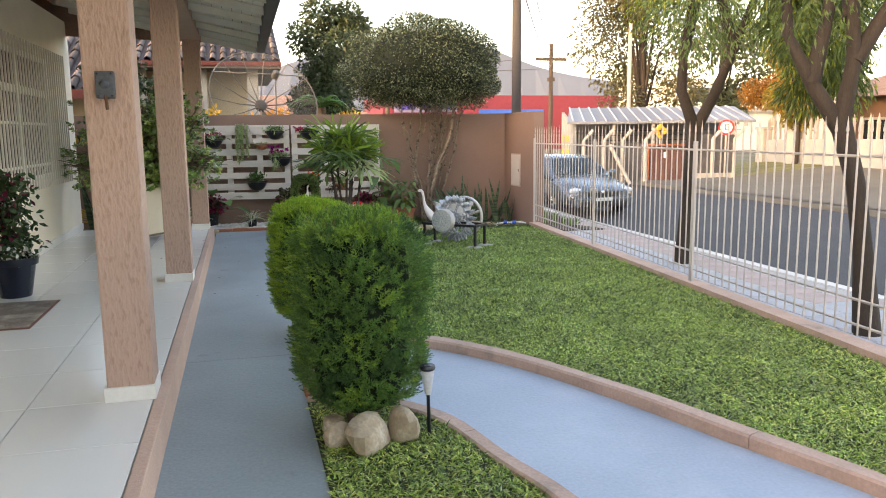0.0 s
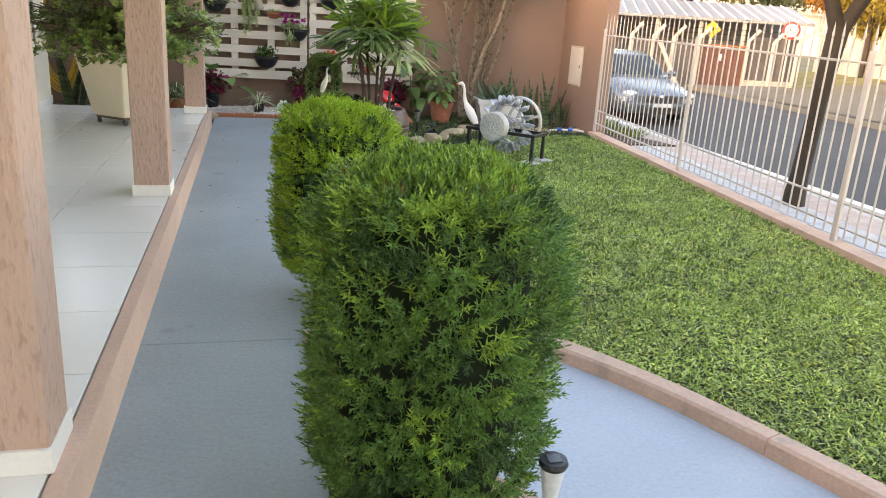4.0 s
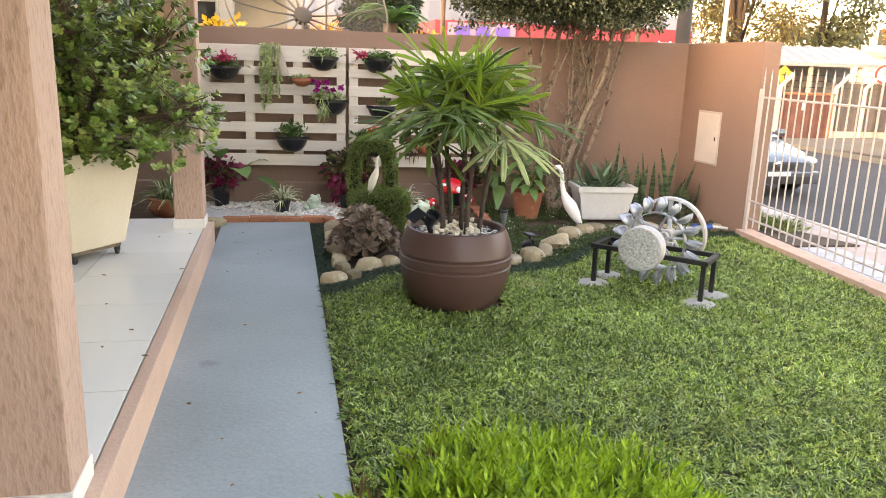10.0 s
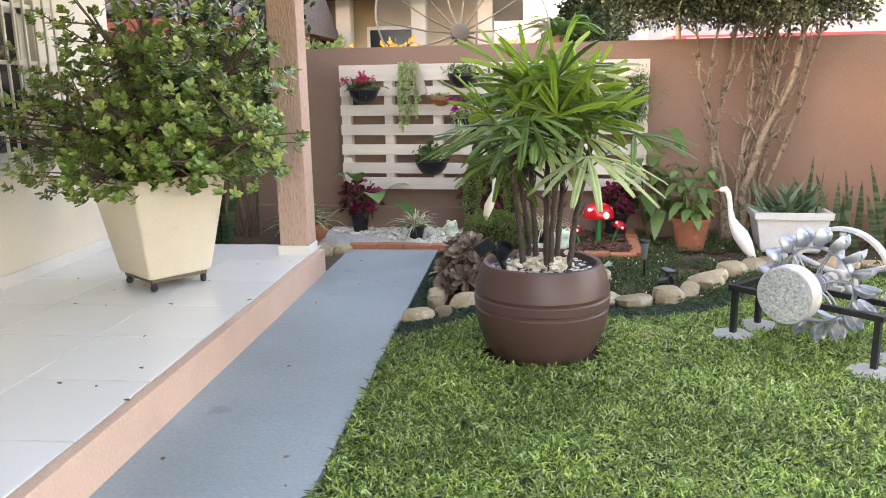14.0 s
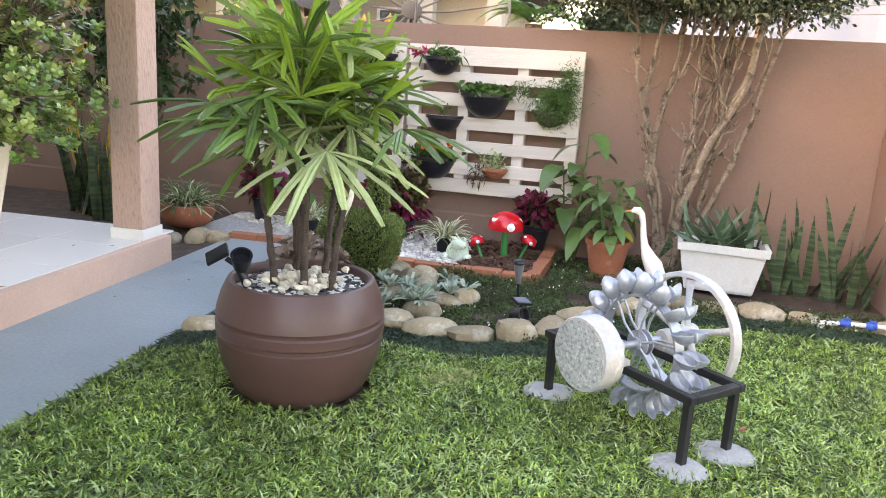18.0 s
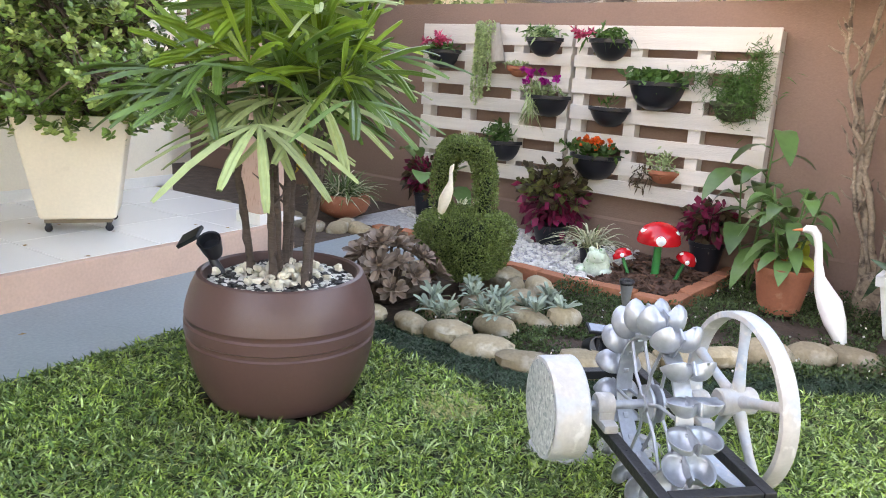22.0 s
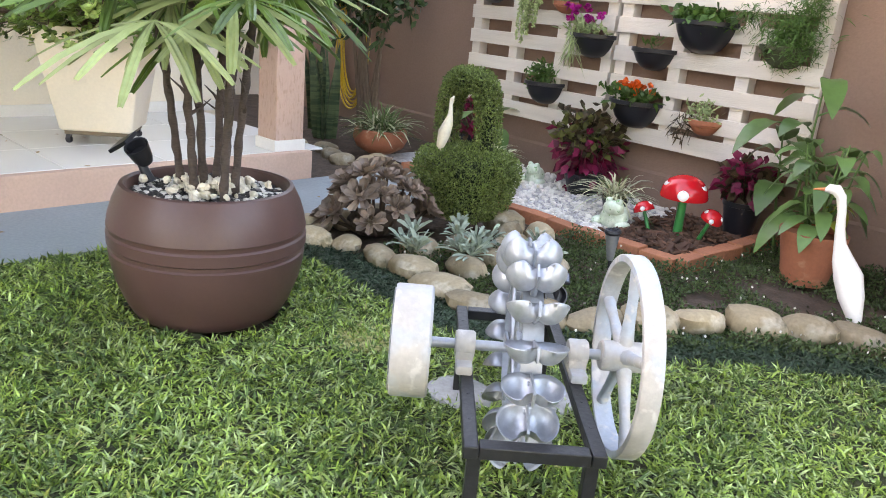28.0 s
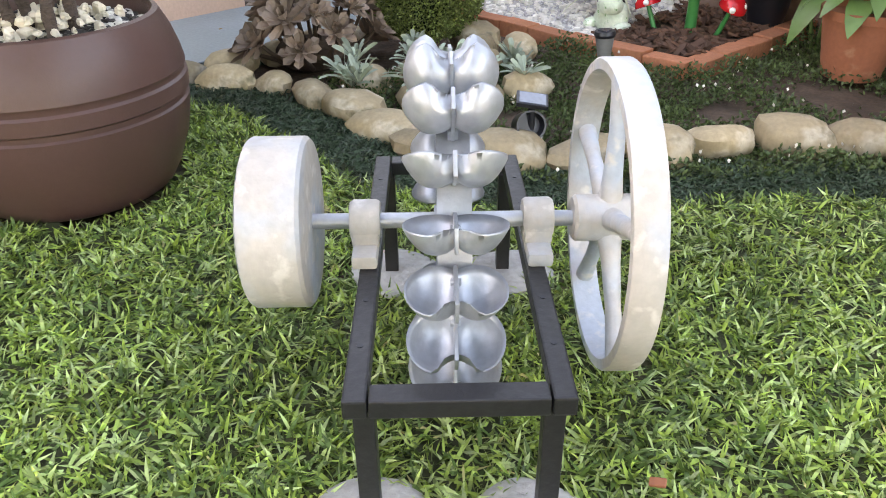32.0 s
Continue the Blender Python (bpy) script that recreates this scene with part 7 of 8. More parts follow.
g = Geo().add([(17.2, 21.2, -0.16), (20.5, 20.4, 0.26), (21.3, 26.0, 0.16), (18.9, 27, -0.12)], [(0, 1, 2, 3)])
structure("verge_far", g, VERGE, "dry grass bank across the street")
fw = thing("white_garden_wall", (0, 0, 0), "low white garden wall with pillars and iron spears", "wall")
WHITE_WALL = mat("white_wall", (0.34, 0.32, 0.285), 0.85, vary=0.08)
part("wall", Geo().add([(x + a, y, z) for x, y, h in ((18.9, 12.5, 1.15), (20.2, 20.3, 1.12), (21.15, 25.3, 1.05)) for a, z in ((0, -0.3), (0, h), (0.25, h), (0.25, -0.3))], [(0, 4, 5, 1), (1, 5, 6, 2), (2, 6, 7, 3), (4, 8, 9, 5), (5, 9, 10, 6), (6, 10, 11, 7), (0, 1, 2, 3), (8, 11, 10, 9)]), WHITE_WALL, fw)
for x, y, h in ((18.95, 12.4, 2.2), (20.3, 20.4, 2.55), (21.2, 25.3, 1.45), (20.75, 22.9, 1.75)):
    part("pillar", Geo().box(x - 0.22, x + 0.22, y - 0.22, y + 0.22, -0.4, h, 0.03).box(x - 0.27, x + 0.27, y - 0.27, y + 0.27, h, h + 0.12, 0.03), WHITE_WALL, fw)
spear = Geo().box(-0.05, 0.05, -0.03, 0.03, 0, 0.55).add([(-0.1, 0, 0.55), (0, -0.03, 0.55), (0.1, 0, 0.55), (0, 0.03, 0.55), (0, 0, 0.9)], [(0, 1, 4), (1, 2, 4), (2, 3, 4), (3, 0, 4)]).mesh("spear")
spear.materials.append(mat("cream_iron", (0.40, 0.33, 0.27), 0.7))
for k in range(30):
    t = k / 29
    part("spear", spear, None, fw, at=(18.95 + 0.13 + 2.2 * t, 12.8 + 12.3 * t, 1.08))

# bus-shelter-like carport and its fence across the street
SHEET_RIB = mat("sheet_rib", (0.36, 0.37, 0.38), 0.6)
cpt = thing("carport", (17.1, 34.5, -0.1), "grey sheet-roofed carport across the street", "carport", turn=-18)
part("roof", Geo().add([(-0.6, -1.0, 2.05), (8.6, -1.0, 2.05), (9.0, 3.8, 2.85), (0.0, 3.8, 2.85), (-0.6, -1.0, 1.92), (8.6, -1.0, 1.92), (9.0, 3.8, 2.72), (0, 3.8, 2.72)], [(0, 1, 2, 3), (4, 7, 6, 5), (0, 4, 5, 1), (1, 5, 6, 2), (2, 6, 7, 3), (3, 7, 4, 0)]), mat("sheet_roof", (0.20, 0.21, 0.23), 0.55, vary=0.1, stretch=(14, 0.6, 1), noise_size=1.0), cpt)
for k in range(17):
    x = -0.3 + 0.54 * k
    part("roof_rib", Geo().tube([(x, -1.03, 2.07), (x + 0.012 * k + 0.3 * (1 - k / 16), 3.8, 2.87)], 0.05, 6), SHEET_RIB, cpt)
part("back_wall", Geo().box(0.0, 8.8, 3.4, 3.6, -0.4, 2.7), mat("grey_wall", (0.22, 0.21, 0.21), 0.9, vary=0.15), cpt)
part("side_wall", Geo().add([(x, y, z) for x in (-0.45, -0.3) for y, z in ((-0.9, -0.4), (3.5, -0.4), (3.5, 2.62), (-0.9, 1.92))], [(3, 2, 1, 0), (4, 5, 6, 7), (0, 1, 5, 4), (1, 2, 6, 5), (2, 3, 7, 6), (3, 0, 4, 7)]), WHITE_WALL, cpt, "white end wall with yellow bands")
for z in (0.35, 1.05):
    part("yellow_band", Geo().box(-0.47, -0.452, -0.5, 3.1, z, z + 0.30), mat("yellow_band", (0.50, 0.36, 0.05), 0.7) if z < 1 else bpy.data.materials["yellow_band"], cpt)
for k in range(5):
    part("post", Geo().box(-0.3 + 1.95 * k, -0.15 + 1.95 * k, -0.8, -0.65, -0.4, 1.95), WHITE_WALL, cpt)
mf = thing("mesh_fence", (0, 0, 0), "dark sheet fence with bent white concrete posts and a rusty gate", "fence")
POST_W = mat("concrete_post", (0.42, 0.38, 0.33), 0.9)
SHEET = mat("dark_panel", (0.075, 0.068, 0.066), 0.85, vary=0.3, noise_size=3)
RUSTY = mat("rust_rail", (0.34, 0.11, 0.05), 0.8, vary=0.3, noise_size=6)
MF0, MFD = np.array([11.9, 22.6]), np.array([5.6, -0.55])


def along(t, z, off=0.0):
    return (MF0[0] + MFD[0] * t, MF0[1] + MFD[1] * t + off, z)


for t0, t1, z0, z1, m_, nm in ((0.0, 0.40, -0.3, 1.05, SHEET, "sheet"), (0.42, 0.68, -0.26, 0.93, mat("gate_sheet", (0.10, 0.045, 0.036), 0.8, vary=0.3, noise_size=4), "gate_leaf"), (0.70, 1.0, -0.05, 1.30, SHEET, "sheet"), (0.70, 1.0, -0.4, -0.05, mat("pale_footing", (0.40, 0.36, 0.30), 0.9), "footing")):
    n_ = 14
    v = []
    for i in range(n_ + 1):
        t = t0 + (t1 - t0) * i / n_
        w = 0.02 * (i % 2)
        v += [along(t, z0, w), along(t, z1, w), along(t, z1, w + 0.05), along(t, z0, w + 0.05)]
    f = [(4 * i + j, 4 * i + (j + 1) % 4, 4 * i + 4 + (j + 1) % 4, 4 * i + 4 + j) for i in range(n_) for j in range(4)] + [(3, 2, 1, 0), (4 * n_, 4 * n_ + 1, 4 * n_ + 2, 4 * n_ + 3)]
    part(nm, Geo().add(v, f), m_, mf)
part("gate_rail", Geo().tube([along(0.41, 0.97, -0.04), along(0.69, 0.97, -0.04)], 0.03, 6), RUSTY, mf)
for t in (0.42, 0.68):
    part("gate_stile", Geo().tube([along(t, -0.26, -0.04), along(t, 0.97, -0.04)], 0.028, 6), RUSTY, mf)
part("letter_plate", Geo().box(-0.06, 0.06, -0.01, 0.01, -0.1, 0.1, 0.003, m=pose(*along(0.53, 0.62, -0.05))), WHITE_DOT, mf)
for t in (0.0, 0.13, 0.25, 0.40, 0.695, 0.85, 1.0):
    part("post", Geo().tube([along(t, -0.5), along(t, 1.15), (MF0[0] + MFD[0] * t + 0.32, MF0[1] + MFD[1] * t - 0.05, 1.5)], 0.065, 6), POST_W, mf)
for z in (1.15, 1.32, 1.48):
    part("wire", Geo().tube([(MF0[0] + (z - 1.15) * 0.9, MF0[1], z), (MF0[0] + MFD[0] + (z - 1.15) * 0.9, MF0[1] + MFD[1], z)], 0.008, 4), STEEL_BLACK, mf)
part("brace", Geo().tube([along(0.16, 1.0, -0.1), along(0.26, -0.35, -0.5)], 0.07, 6), POST_W, mf)

# house behind the white wall
hb_ = thing("brown_house", (26.5, 20.5, -0.2), "shaded brown house behind the white garden wall", "house", turn=-10)
part("wall", Geo().box(-2.2, 4.0, -7.5, 6.0, -0.3, 2.9), mat("brown_render", (0.15, 0.085, 0.055), 0.9, vary=0.15, noise_size=0.8), hb_)
part("roof", Geo().add([(-3.0, -8.3, 2.9), (-3.0, 6.8, 2.9), (4.8, 6.8, 2.9), (4.8, -8.3, 2.9), (0.9, -5.0, 4.4), (0.9, 3.6, 4.4)], [(0, 4, 5, 1), (1, 5, 2), (2, 5, 4, 3), (3, 4, 0), (0, 1, 2, 3)]), roof_tiles, hb_)
for q in (-5.0, -1.6, 2.4):
    w_ = part("window", Geo().box(-2.26, -2.2, q - 0.75, q + 0.75, 0.9, 2.1, 0.01), WHITE_WALL, hb_)
    part("pane", Geo().box(-2.28, -2.262, q - 0.66, q + 0.66, 1.0, 2.0), GLASS, w_)

# signs
SIGN_X, SIGN_H = 17.1, 1.66
for x, y, h, kind in ((17.43, 27.0, 1.55, "yellow"), (SIGN_X, 22.0, SIGN_H, "round")):
    sg = thing("road_sign", (x, y, -0.1), "yellow diamond warning sign on a white pole" if kind == "yellow" else "round no-parking sign with red border on a pole", "road sign")
    part("pole", Geo().tube([(0, 0, -0.4), (0, 0, h)], 0.035, 8), POST_W, sg)
    turn_m = Matrix.Rotation(radians(-32), 4, "Z")
    if kind == "yellow":
        part("plate", Geo().box(-0.23, 0.23, -0.015, 0.015, -0.23, 0.23, 0.01, m=turn_m @ pose(0, -0.06, h, 0, 45, 0)), mat("sign_yellow", (0.50, 0.27, 0.02), 0.6), sg)
        part("symbol", Geo().blob((0, -0.085, h + 0.08), (0.035, 0.01, 0.035), 1, 0.0, 6, 8).box(-0.03, 0.03, -0.09, -0.078, h - 0.14, h + 0.04).box(-0.09, 0.09, -0.09, -0.078, h - 0.02, h + 0.02), BLACK_POT, sg)
    else:
        part("plate", Geo().lathe([(0.27, -0.012), (0.27, 0.012), (0, 0.012)], 28, m=turn_m @ pose(0, -0.05, h, 90)), mat("sign_red", (0.6, 0.02, 0.02), 0.5), sg)
        part("field", Geo().lathe([(0.2, -0.002), (0.2, 0.012), (0, 0.012)], 28, m=turn_m @ pose(0, -0.062, h, 90)), WHITE_DOT, sg)
        cu = bpy.data.curves.new("letter", "FONT")
        cu.body, cu.size, cu.align_x, cu.align_y, cu.extrude = "E", 0.3, "CENTER", "CENTER", 0.004
        tx = new("letter", cu)
        tx.matrix_world = turn_m @ pose(0, -0.085, h, 90)
        tx.parent = sg
        cu.materials.append(BLACK_POT)

# paving slabs of the footway
slab = Geo().box(-0.195, 0.195, -0.195, 0.195, -0.03, 0.0, 0.004).mesh("paving_slab")
slab.materials.append(PAVE)
edge_slab = Geo().box(-0.195, 0.195, -0.195, 0.195, -0.03, 0.0, 0.004).mesh("paving_slab")
edge_slab.materials.append(mat("pink_slab", (0.42, 0.33, 0.30), 0.85, bump=0.3, bump_size=30, vary=0.14))
for k in range(48):
    y = -6.0 + 0.4 * k
    x0 = (fence_x(min(y, 9.3)) if y < 9.6 else fence_x(9.3)) + 0.30
    for c in range(4):
        x = x0 + 0.4 * c
        if x < road_in(y) - 2.36:
            part("paving_slab", edge_slab if x + 0.4 >= road_in(y) - 2.36 else slab, None, pavement, at=(x, y, -0.088 + 0.002 * ((k * 3 + c * 2) % 3)))

# weedy corner of bare soil outside the side wall
structure("soil_pavement", Geo().add([(x, y, z) for z in (-0.2, -0.068) for x, y in ((5.08, 9.25), (6.02, 9.22), (5.72, 10.1), (5.95, 12.6), (5.12, 12.6))], [(5, 6, 7, 8, 9), (0, 1, 6, 5), (1, 2, 7, 6), (2, 3, 8, 7), (3, 4, 9, 8), (4, 0, 5, 9)]), SOIL, "dark soil strip on the footway beside the side wall")
wd = tagged(thing("roadside_weeds", (0, 0, 0), "rough green weeds in the soil strip outside the wall", "grass"), kind="stuff")
r = np.random.default_rng(57)
p = np.stack([r.uniform(5.15, 5.85, 5200), 9.75 + 2.7 * r.random(5200) ** 0.8, np.full(5200, -0.07)], 1)
p = p[np.sin(p[:, 0] * 7 + p[:, 1] * 5) > -0.55]
part("weed_blades", leaves(Geo(), p, on_sphere(len(p), r) + np.array([0, 0, 1.3]), r.uniform(0.08, 0.24, len(p)), 0.014, 0.6, r=r), leafy("weed_leaf", (0.13, 0.19, 0.05), 0.5), wd)

# ---- trees ----
def crown(parent, name, centres, radii, n, size, width, material, seed, droop=0.0, sphere=True):
    r = np.random.default_rng(seed)
    centres, radii = np.asarray(centres, float), np.asarray(radii, float)
    i = r.integers(0, len(centres), n)
    d = on_sphere(n, r)
    c = centres[i] + d * radii[i][:, None] * (r.random(n) ** 0.45)[:, None]
    dirs = d + on_sphere(n, r) + np.array([0, 0, -droop])
    return tagged(part(name, leaves(Geo(), c, dirs, size * r.uniform(0.6, 1.3, n), width * r.uniform(0.7, 1.2, n), 0.2, r=r), material, parent), kind="stuff")


PEPPER = leafy("pepper_leaf", (0.21, 0.25, 0.03), 0.45, sub=0.4)
PEPPER_D = leafy("pepper_leaf_dark", (0.085, 0.13, 0.035), 0.45, sub=0.3)
t1 = thing("street_tree", (5.47, 6.08, -0.12), "forked pepper tree with dark rough bark on the pavement", "tree", "street trees")
part("trunk", Geo().tube([(-0.02, 0, -0.1), (0.0, 0, 0.3), (0.03, -0.02, 1.0), (0.06, -0.05, 1.65)], (0.125, 0.085, 0.075, 0.092), 12), TREE_BARK, t1)
for k, pts_ in enumerate(([(0.06, -0.05, 1.6), (-0.10, 0.0, 2.05), (-0.08, 0.02, 2.5), (-0.02, -0.03, 3.1), (-0.25, 0.2, 4.3)], [(0.06, -0.05, 1.6), (0.25, -0.10, 1.98), (0.45, -0.16, 2.5), (0.66, -0.22, 3.1), (0.9, -0.5, 4.3)], [(-0.08, 0.02, 2.5), (0.12, 0.1, 3.1), (0.2, 0.3, 4.0)], [(0.45, -0.16, 2.5), (0.40, 0.1, 3.2), (0.5, 0.5, 4.2)])):
    part("limb", Geo().tube(pts_, np.linspace(0.072, 0.028, len(pts_)), 9), TREE_BARK, t1)
r = np.random.default_rng(71)
cc = [(r.uniform(-0.6, 1.9), r.uniform(-1.6, 0.8), r.uniform(2.8, 5.2)) for k in range(46)]
crown(t1, "leaves", cc, [0.5] * 46, 17000, 0.065, 0.015, PEPPER, 72, 1.1)
crown(t1, "dark_leaves", cc, [0.5] * 46, 12000, 0.065, 0.015, PEPPER_D, 73, 0.9)
t2 = thing("street_tree", (4.98, 2.85, -0.12), "leaning pepper tree with drooping foliage on the pavement", "tree", "street trees")
part("trunk", Geo().tube([(0.05, -0.05, -0.1), (0.0, 0.0, 0.6), (-0.07, 0.06, 1.2), (-0.16, 0.15, 1.65)], (0.11, 0.075, 0.068, 0.078), 12), TREE_BARK, t2)
for pts_ in ([(-0.16, 0.15, 1.6), (-0.36, 0.25, 1.95), (-0.55, 0.30, 2.3), (-0.65, 0.35, 3.6)], [(-0.36, 0.25, 1.95), (-0.30, 0.2, 2.4), (-0.1, 0.3, 3.4)], [(-0.16, 0.15, 1.62), (-0.12, 0.1, 2.1), (-0.22, 0.05, 2.6), (-0.25, -0.1, 3.8)], [(-0.12, 0.1, 2.1), (0.15, 0.0, 2.6), (0.3, 0.1, 3.6)]):
    part("limb", Geo().tube(pts_, np.linspace(0.068, 0.026, len(pts_)), 9), TREE_BARK, t2)
cc = [(r.uniform(-0.9, 1.6), r.uniform(-1.2, 1.8), r.uniform(2.5, 4.6)) for k in range(34)]
crown(t2, "leaves", cc, [0.5] * 34, 16000, 0.065, 0.015, PEPPER_D, 74, 0.9)
cc = [(1.15 + r.uniform(-0.5, 0.8), 2.05 + r.uniform(-0.5, 0.5), r.uniform(1.85, 4.0)) for k in range(34)]
crown(t2, "hanging_leaves", cc, [0.30] * 34, 14000, 0.11, 0.02, PEPPER_D, 75, 1.6)
crown(t2, "hanging_leaves", cc, [0.30] * 34, 5000, 0.10, 0.02, PEPPER, 76, 1.6)
part("drooping_branch", Geo().tube([(-0.16, 0.15, 2.4), (0.5, 1.0, 3.5), (1.1, 1.9, 3.9), (1.3, 2.2, 3.0)], (0.04, 0.03, 0.02, 0.008), 7), TREE_BARK, t2)



def tree(x, y, h, rad, low, trunk_r, material, seed, label, n=5000, size=0.2, width=0.1, blobs=22, bark=TREE_BARK):
    t = thing("tree", (x, y, -0.15), label, "tree", "trees")
    r = np.random.default_rng(seed)
    part("trunk", Geo().tube([(0, 0, -0.45), (0.1, 0, low * 0.6), (0.0, 0.1, (low + h) / 2), (0.1, 0, h * 0.9)], (trunk_r, trunk_r * 0.8, trunk_r * 0.5, 0.05), 9), bark, t)
    cc = []
    for k in range(blobs):
        a, q = r.uniform(0, 6.283), math.sqrt(r.random())
        z = low + (h - low) * r.random()
        w = math.sin(math.pi * min(1, max(0.12, (z - low) / (h - low) * 0.85 + 0.1)))
        c = np.array([math.cos(a) * rad * q * w, math.sin(a) * rad * q * w, z])
        cc.append(c)
        if k < 9:
            part("limb", Geo().tube([(0.05, 0, low * 0.8 + 0.1 * k), c * np.array([0.5, 0.5, 0.85]), c], (trunk_r * 0.4, trunk_r * 0.2, 0.03), 6), bark, t)
    crown(t, "leaves", cc, [rad * 0.36] * len(cc), n, size, width, material, seed + 1, 0.2)
    return t


tree(23.0, 25.8, 5.6, 1.75, 1.9, 0.14, leafy("autumn_leaf", (0.29, 0.135, 0.025), 0.4, sub=0.4), 81, "autumn tree with golden orange leaves across the street", 15000, 0.15, 0.08)
tree(20.4, 22.5, 5.0, 1.5, 2.0, 0.12, leafy("autumn_leaf_b", (0.22, 0.17, 0.03), 0.4, sub=0.4), 83, "small golden autumn tree across the street", 7000, 0.14, 0.07, 14)
tree(26.3, 44.5, 14.0, 4.3, 2.6, 0.3, leafy("eucalypt_leaf", (0.095, 0.085, 0.035), 0.4), 85, "tall grey-green eucalyptus in the distance", 20000, 0.30, 0.13, 44)
tree(3.4, 24, 5.7, 1.6, 2.0, 0.22, leafy("dark_tree_leaf", (0.05, 0.07, 0.03), 0.5), 87, "dark green tree behind the garden wall", 16000, 0.15, 0.075, 24)
tree(-2.2, 27, 10.0, 2.8, 3.5, 0.25, leafy("hazy_leaf", (0.13, 0.13, 0.07), 0.4), 89, "thin hazy tree behind the neighbouring house", 2600, 0.25, 0.12, 24)
tree(24.5, 16.5, 9.0, 3.4, 3.2, 0.3, leafy("green_tree_leaf", (0.09, 0.115, 0.03), 0.4), 91, "large green tree behind the white wall", 15000, 0.18, 0.09, 26)
tree(36, 50, 10, 4, 3.0, 0.3, leafy("far_tree_leaf", (0.10, 0.11, 0.05), 0.4), 93, "distant green tree beyond the street", 3500, 0.4, 0.2, 18)
fn = thing("tree_fern", (2.0, 13.6, 0.25), "bright green tree fern behind the garden wall", "fern")
part("trunk", Geo().tube([(0, 0, -0.75), (0, 0, 1.75)], 0.1, 10), BARK, fn)
FERN_B = leafy("fern_frond", (0.10, 0.25, 0.04), 0.35, sub=0.35)
r = np.random.default_rng(95)
for k in range(18):
    a = k * 2.4
    L = r.uniform(0.7, 1.05)
    tt = np.linspace(0.05, 1, 34)
    el = r.uniform(0.5, 1.2)
    line = np.stack([np.cos(a) * L * tt * math.cos(el), np.sin(a) * L * tt * math.cos(el), 1.75 + L * (tt * math.sin(el) - 0.75 * tt**2)], 1)
    side = np.array([-math.sin(a), math.cos(a), 0])
    ww = 0.20 * np.sin(np.pi * np.clip(tt * 0.9 + 0.1, 0, 1))
    g = Geo()
    for s in (-1, 1):
        leaves(g, line, np.repeat((side * s + np.array([math.cos(a), math.sin(a), 0]) * 0.3)[None], 34, 0), ww, 0.03, 0.3, roll=np.array([0, 0, 1.0]))
    tagged(part("frond", g, FERN_B, fn), kind="stuff")
for k, (x, y, c, s) in enumerate(((-0.6, 15.0, (0.62, 0.36, 0.03), 0.75), (1.0, 15.6, (0.60, 0.27, 0.03), 0.65), (2.6, 16.2, (0.55, 0.33, 0.04), 0.6), (-1.6, 13.2, (0.12, 0.16, 0.05), 0.7), (-0.9, 12.9, (0.14, 0.2, 0.06), 0.45))):
    t = thing("flowering_shrub", (x, y, -0.1), "yellow-orange flowering shrub behind the garden wall" if k < 3 else "green shrub behind the garden wall", "shrub", "shrubs behind the wall")
    part("stem", Geo().tube([(0, 0, -0.4), (0, 0.05, 1.6)], (0.05, 0.02), 7), BARK, t)
    crown(t, "leaves", [(math.cos(j) * s * 0.5, math.sin(j * 1.7) * s * 0.4, 1.5 + 0.35 * math.sin(j * 2.3)) for j in range(9)], [s * 0.5] * 9, 1500, 0.12, 0.07, leafy("shrub_flower_%d" % k, c, 0.45, sub=0.4), 120 + k)

# ---- dish antenna ----
da = thing("dish_antenna", (0.82, 12.64, 0.0), "large old mesh dish antenna on a pole behind the wall", "antenna")
DISH = mat("dish_metal", (0.17, 0.14, 0.11), 0.6, metal=0.2, vary=0.2)
part("pole", Geo().tube([(0.05, 0.15, -0.5), (0.05, 0.15, 1.9)], 0.045, 10), DISH, da)
part("hub", Geo().lathe([(0, -0.05), (0.10, -0.05), (0.11, 0.03), (0.06, 0.06), (0, 0.06)], 20, m=pose(0, 0, 2.0, 58, 0, 18)), mat("dish_hub", (0.10, 0.08, 0.06), 0.8), da)
DM = pose(0, 0, 2.0, 58, 0, 18)
DR = 0.98
for k in range(14):
    a = 6.283 * k / 14
    part("rib", Geo().tube([DM @ Vector((q * math.cos(a), q * math.sin(a), 0.28 * q * q)) for q in (0.08, 0.4, 0.8, DR)], (0.014, 0.010, 0.008, 0.007), 6), DISH, da)
for q in (DR,):
    aa = np.linspace(0, 6.283, 49)
    part("rim", Geo().tube([DM @ Vector((q * math.cos(a), q * math.sin(a), 0.28 * q * q)) for a in aa], 0.011, 6), DISH, da)
g = Geo()
aa = np.linspace(0, 6.283, 57)[:-1]
net = mat("dish_net", (0.40, 0.36, 0.30), 0.7, vary=0.1)
nn = net.node_tree
tb_ = nn.nodes.new("ShaderNodeBsdfTransparent")
mx_ = nn.nodes.new("ShaderNodeMixShader")
mx_.inputs[0].default_value = 0.10
nn.links.new(tb_.outputs[0], mx_.inputs[1])
nn.links.new(nn.nodes["Principled BSDF"].outputs[0], mx_.inputs[2])
nn.links.new(mx_.outputs[0], nn.nodes["Material Output"].inputs[0])
v = [DM @ Vector((q * math.cos(a), q * math.sin(a), 0.28 * q * q + 0.004)) for q in (0.1, 0.35, 0.65, 0.95, DR) for a in aa]
n = len(aa)
g.add([tuple(q) for q in v], [(j * n + i, j * n + (i + 1) % n, (j + 1) * n + (i + 1) % n, (j + 1) * n + i) for j in range(4) for i in range(n)])
part("mesh_bowl", g, net, da, "see-through wire mesh")
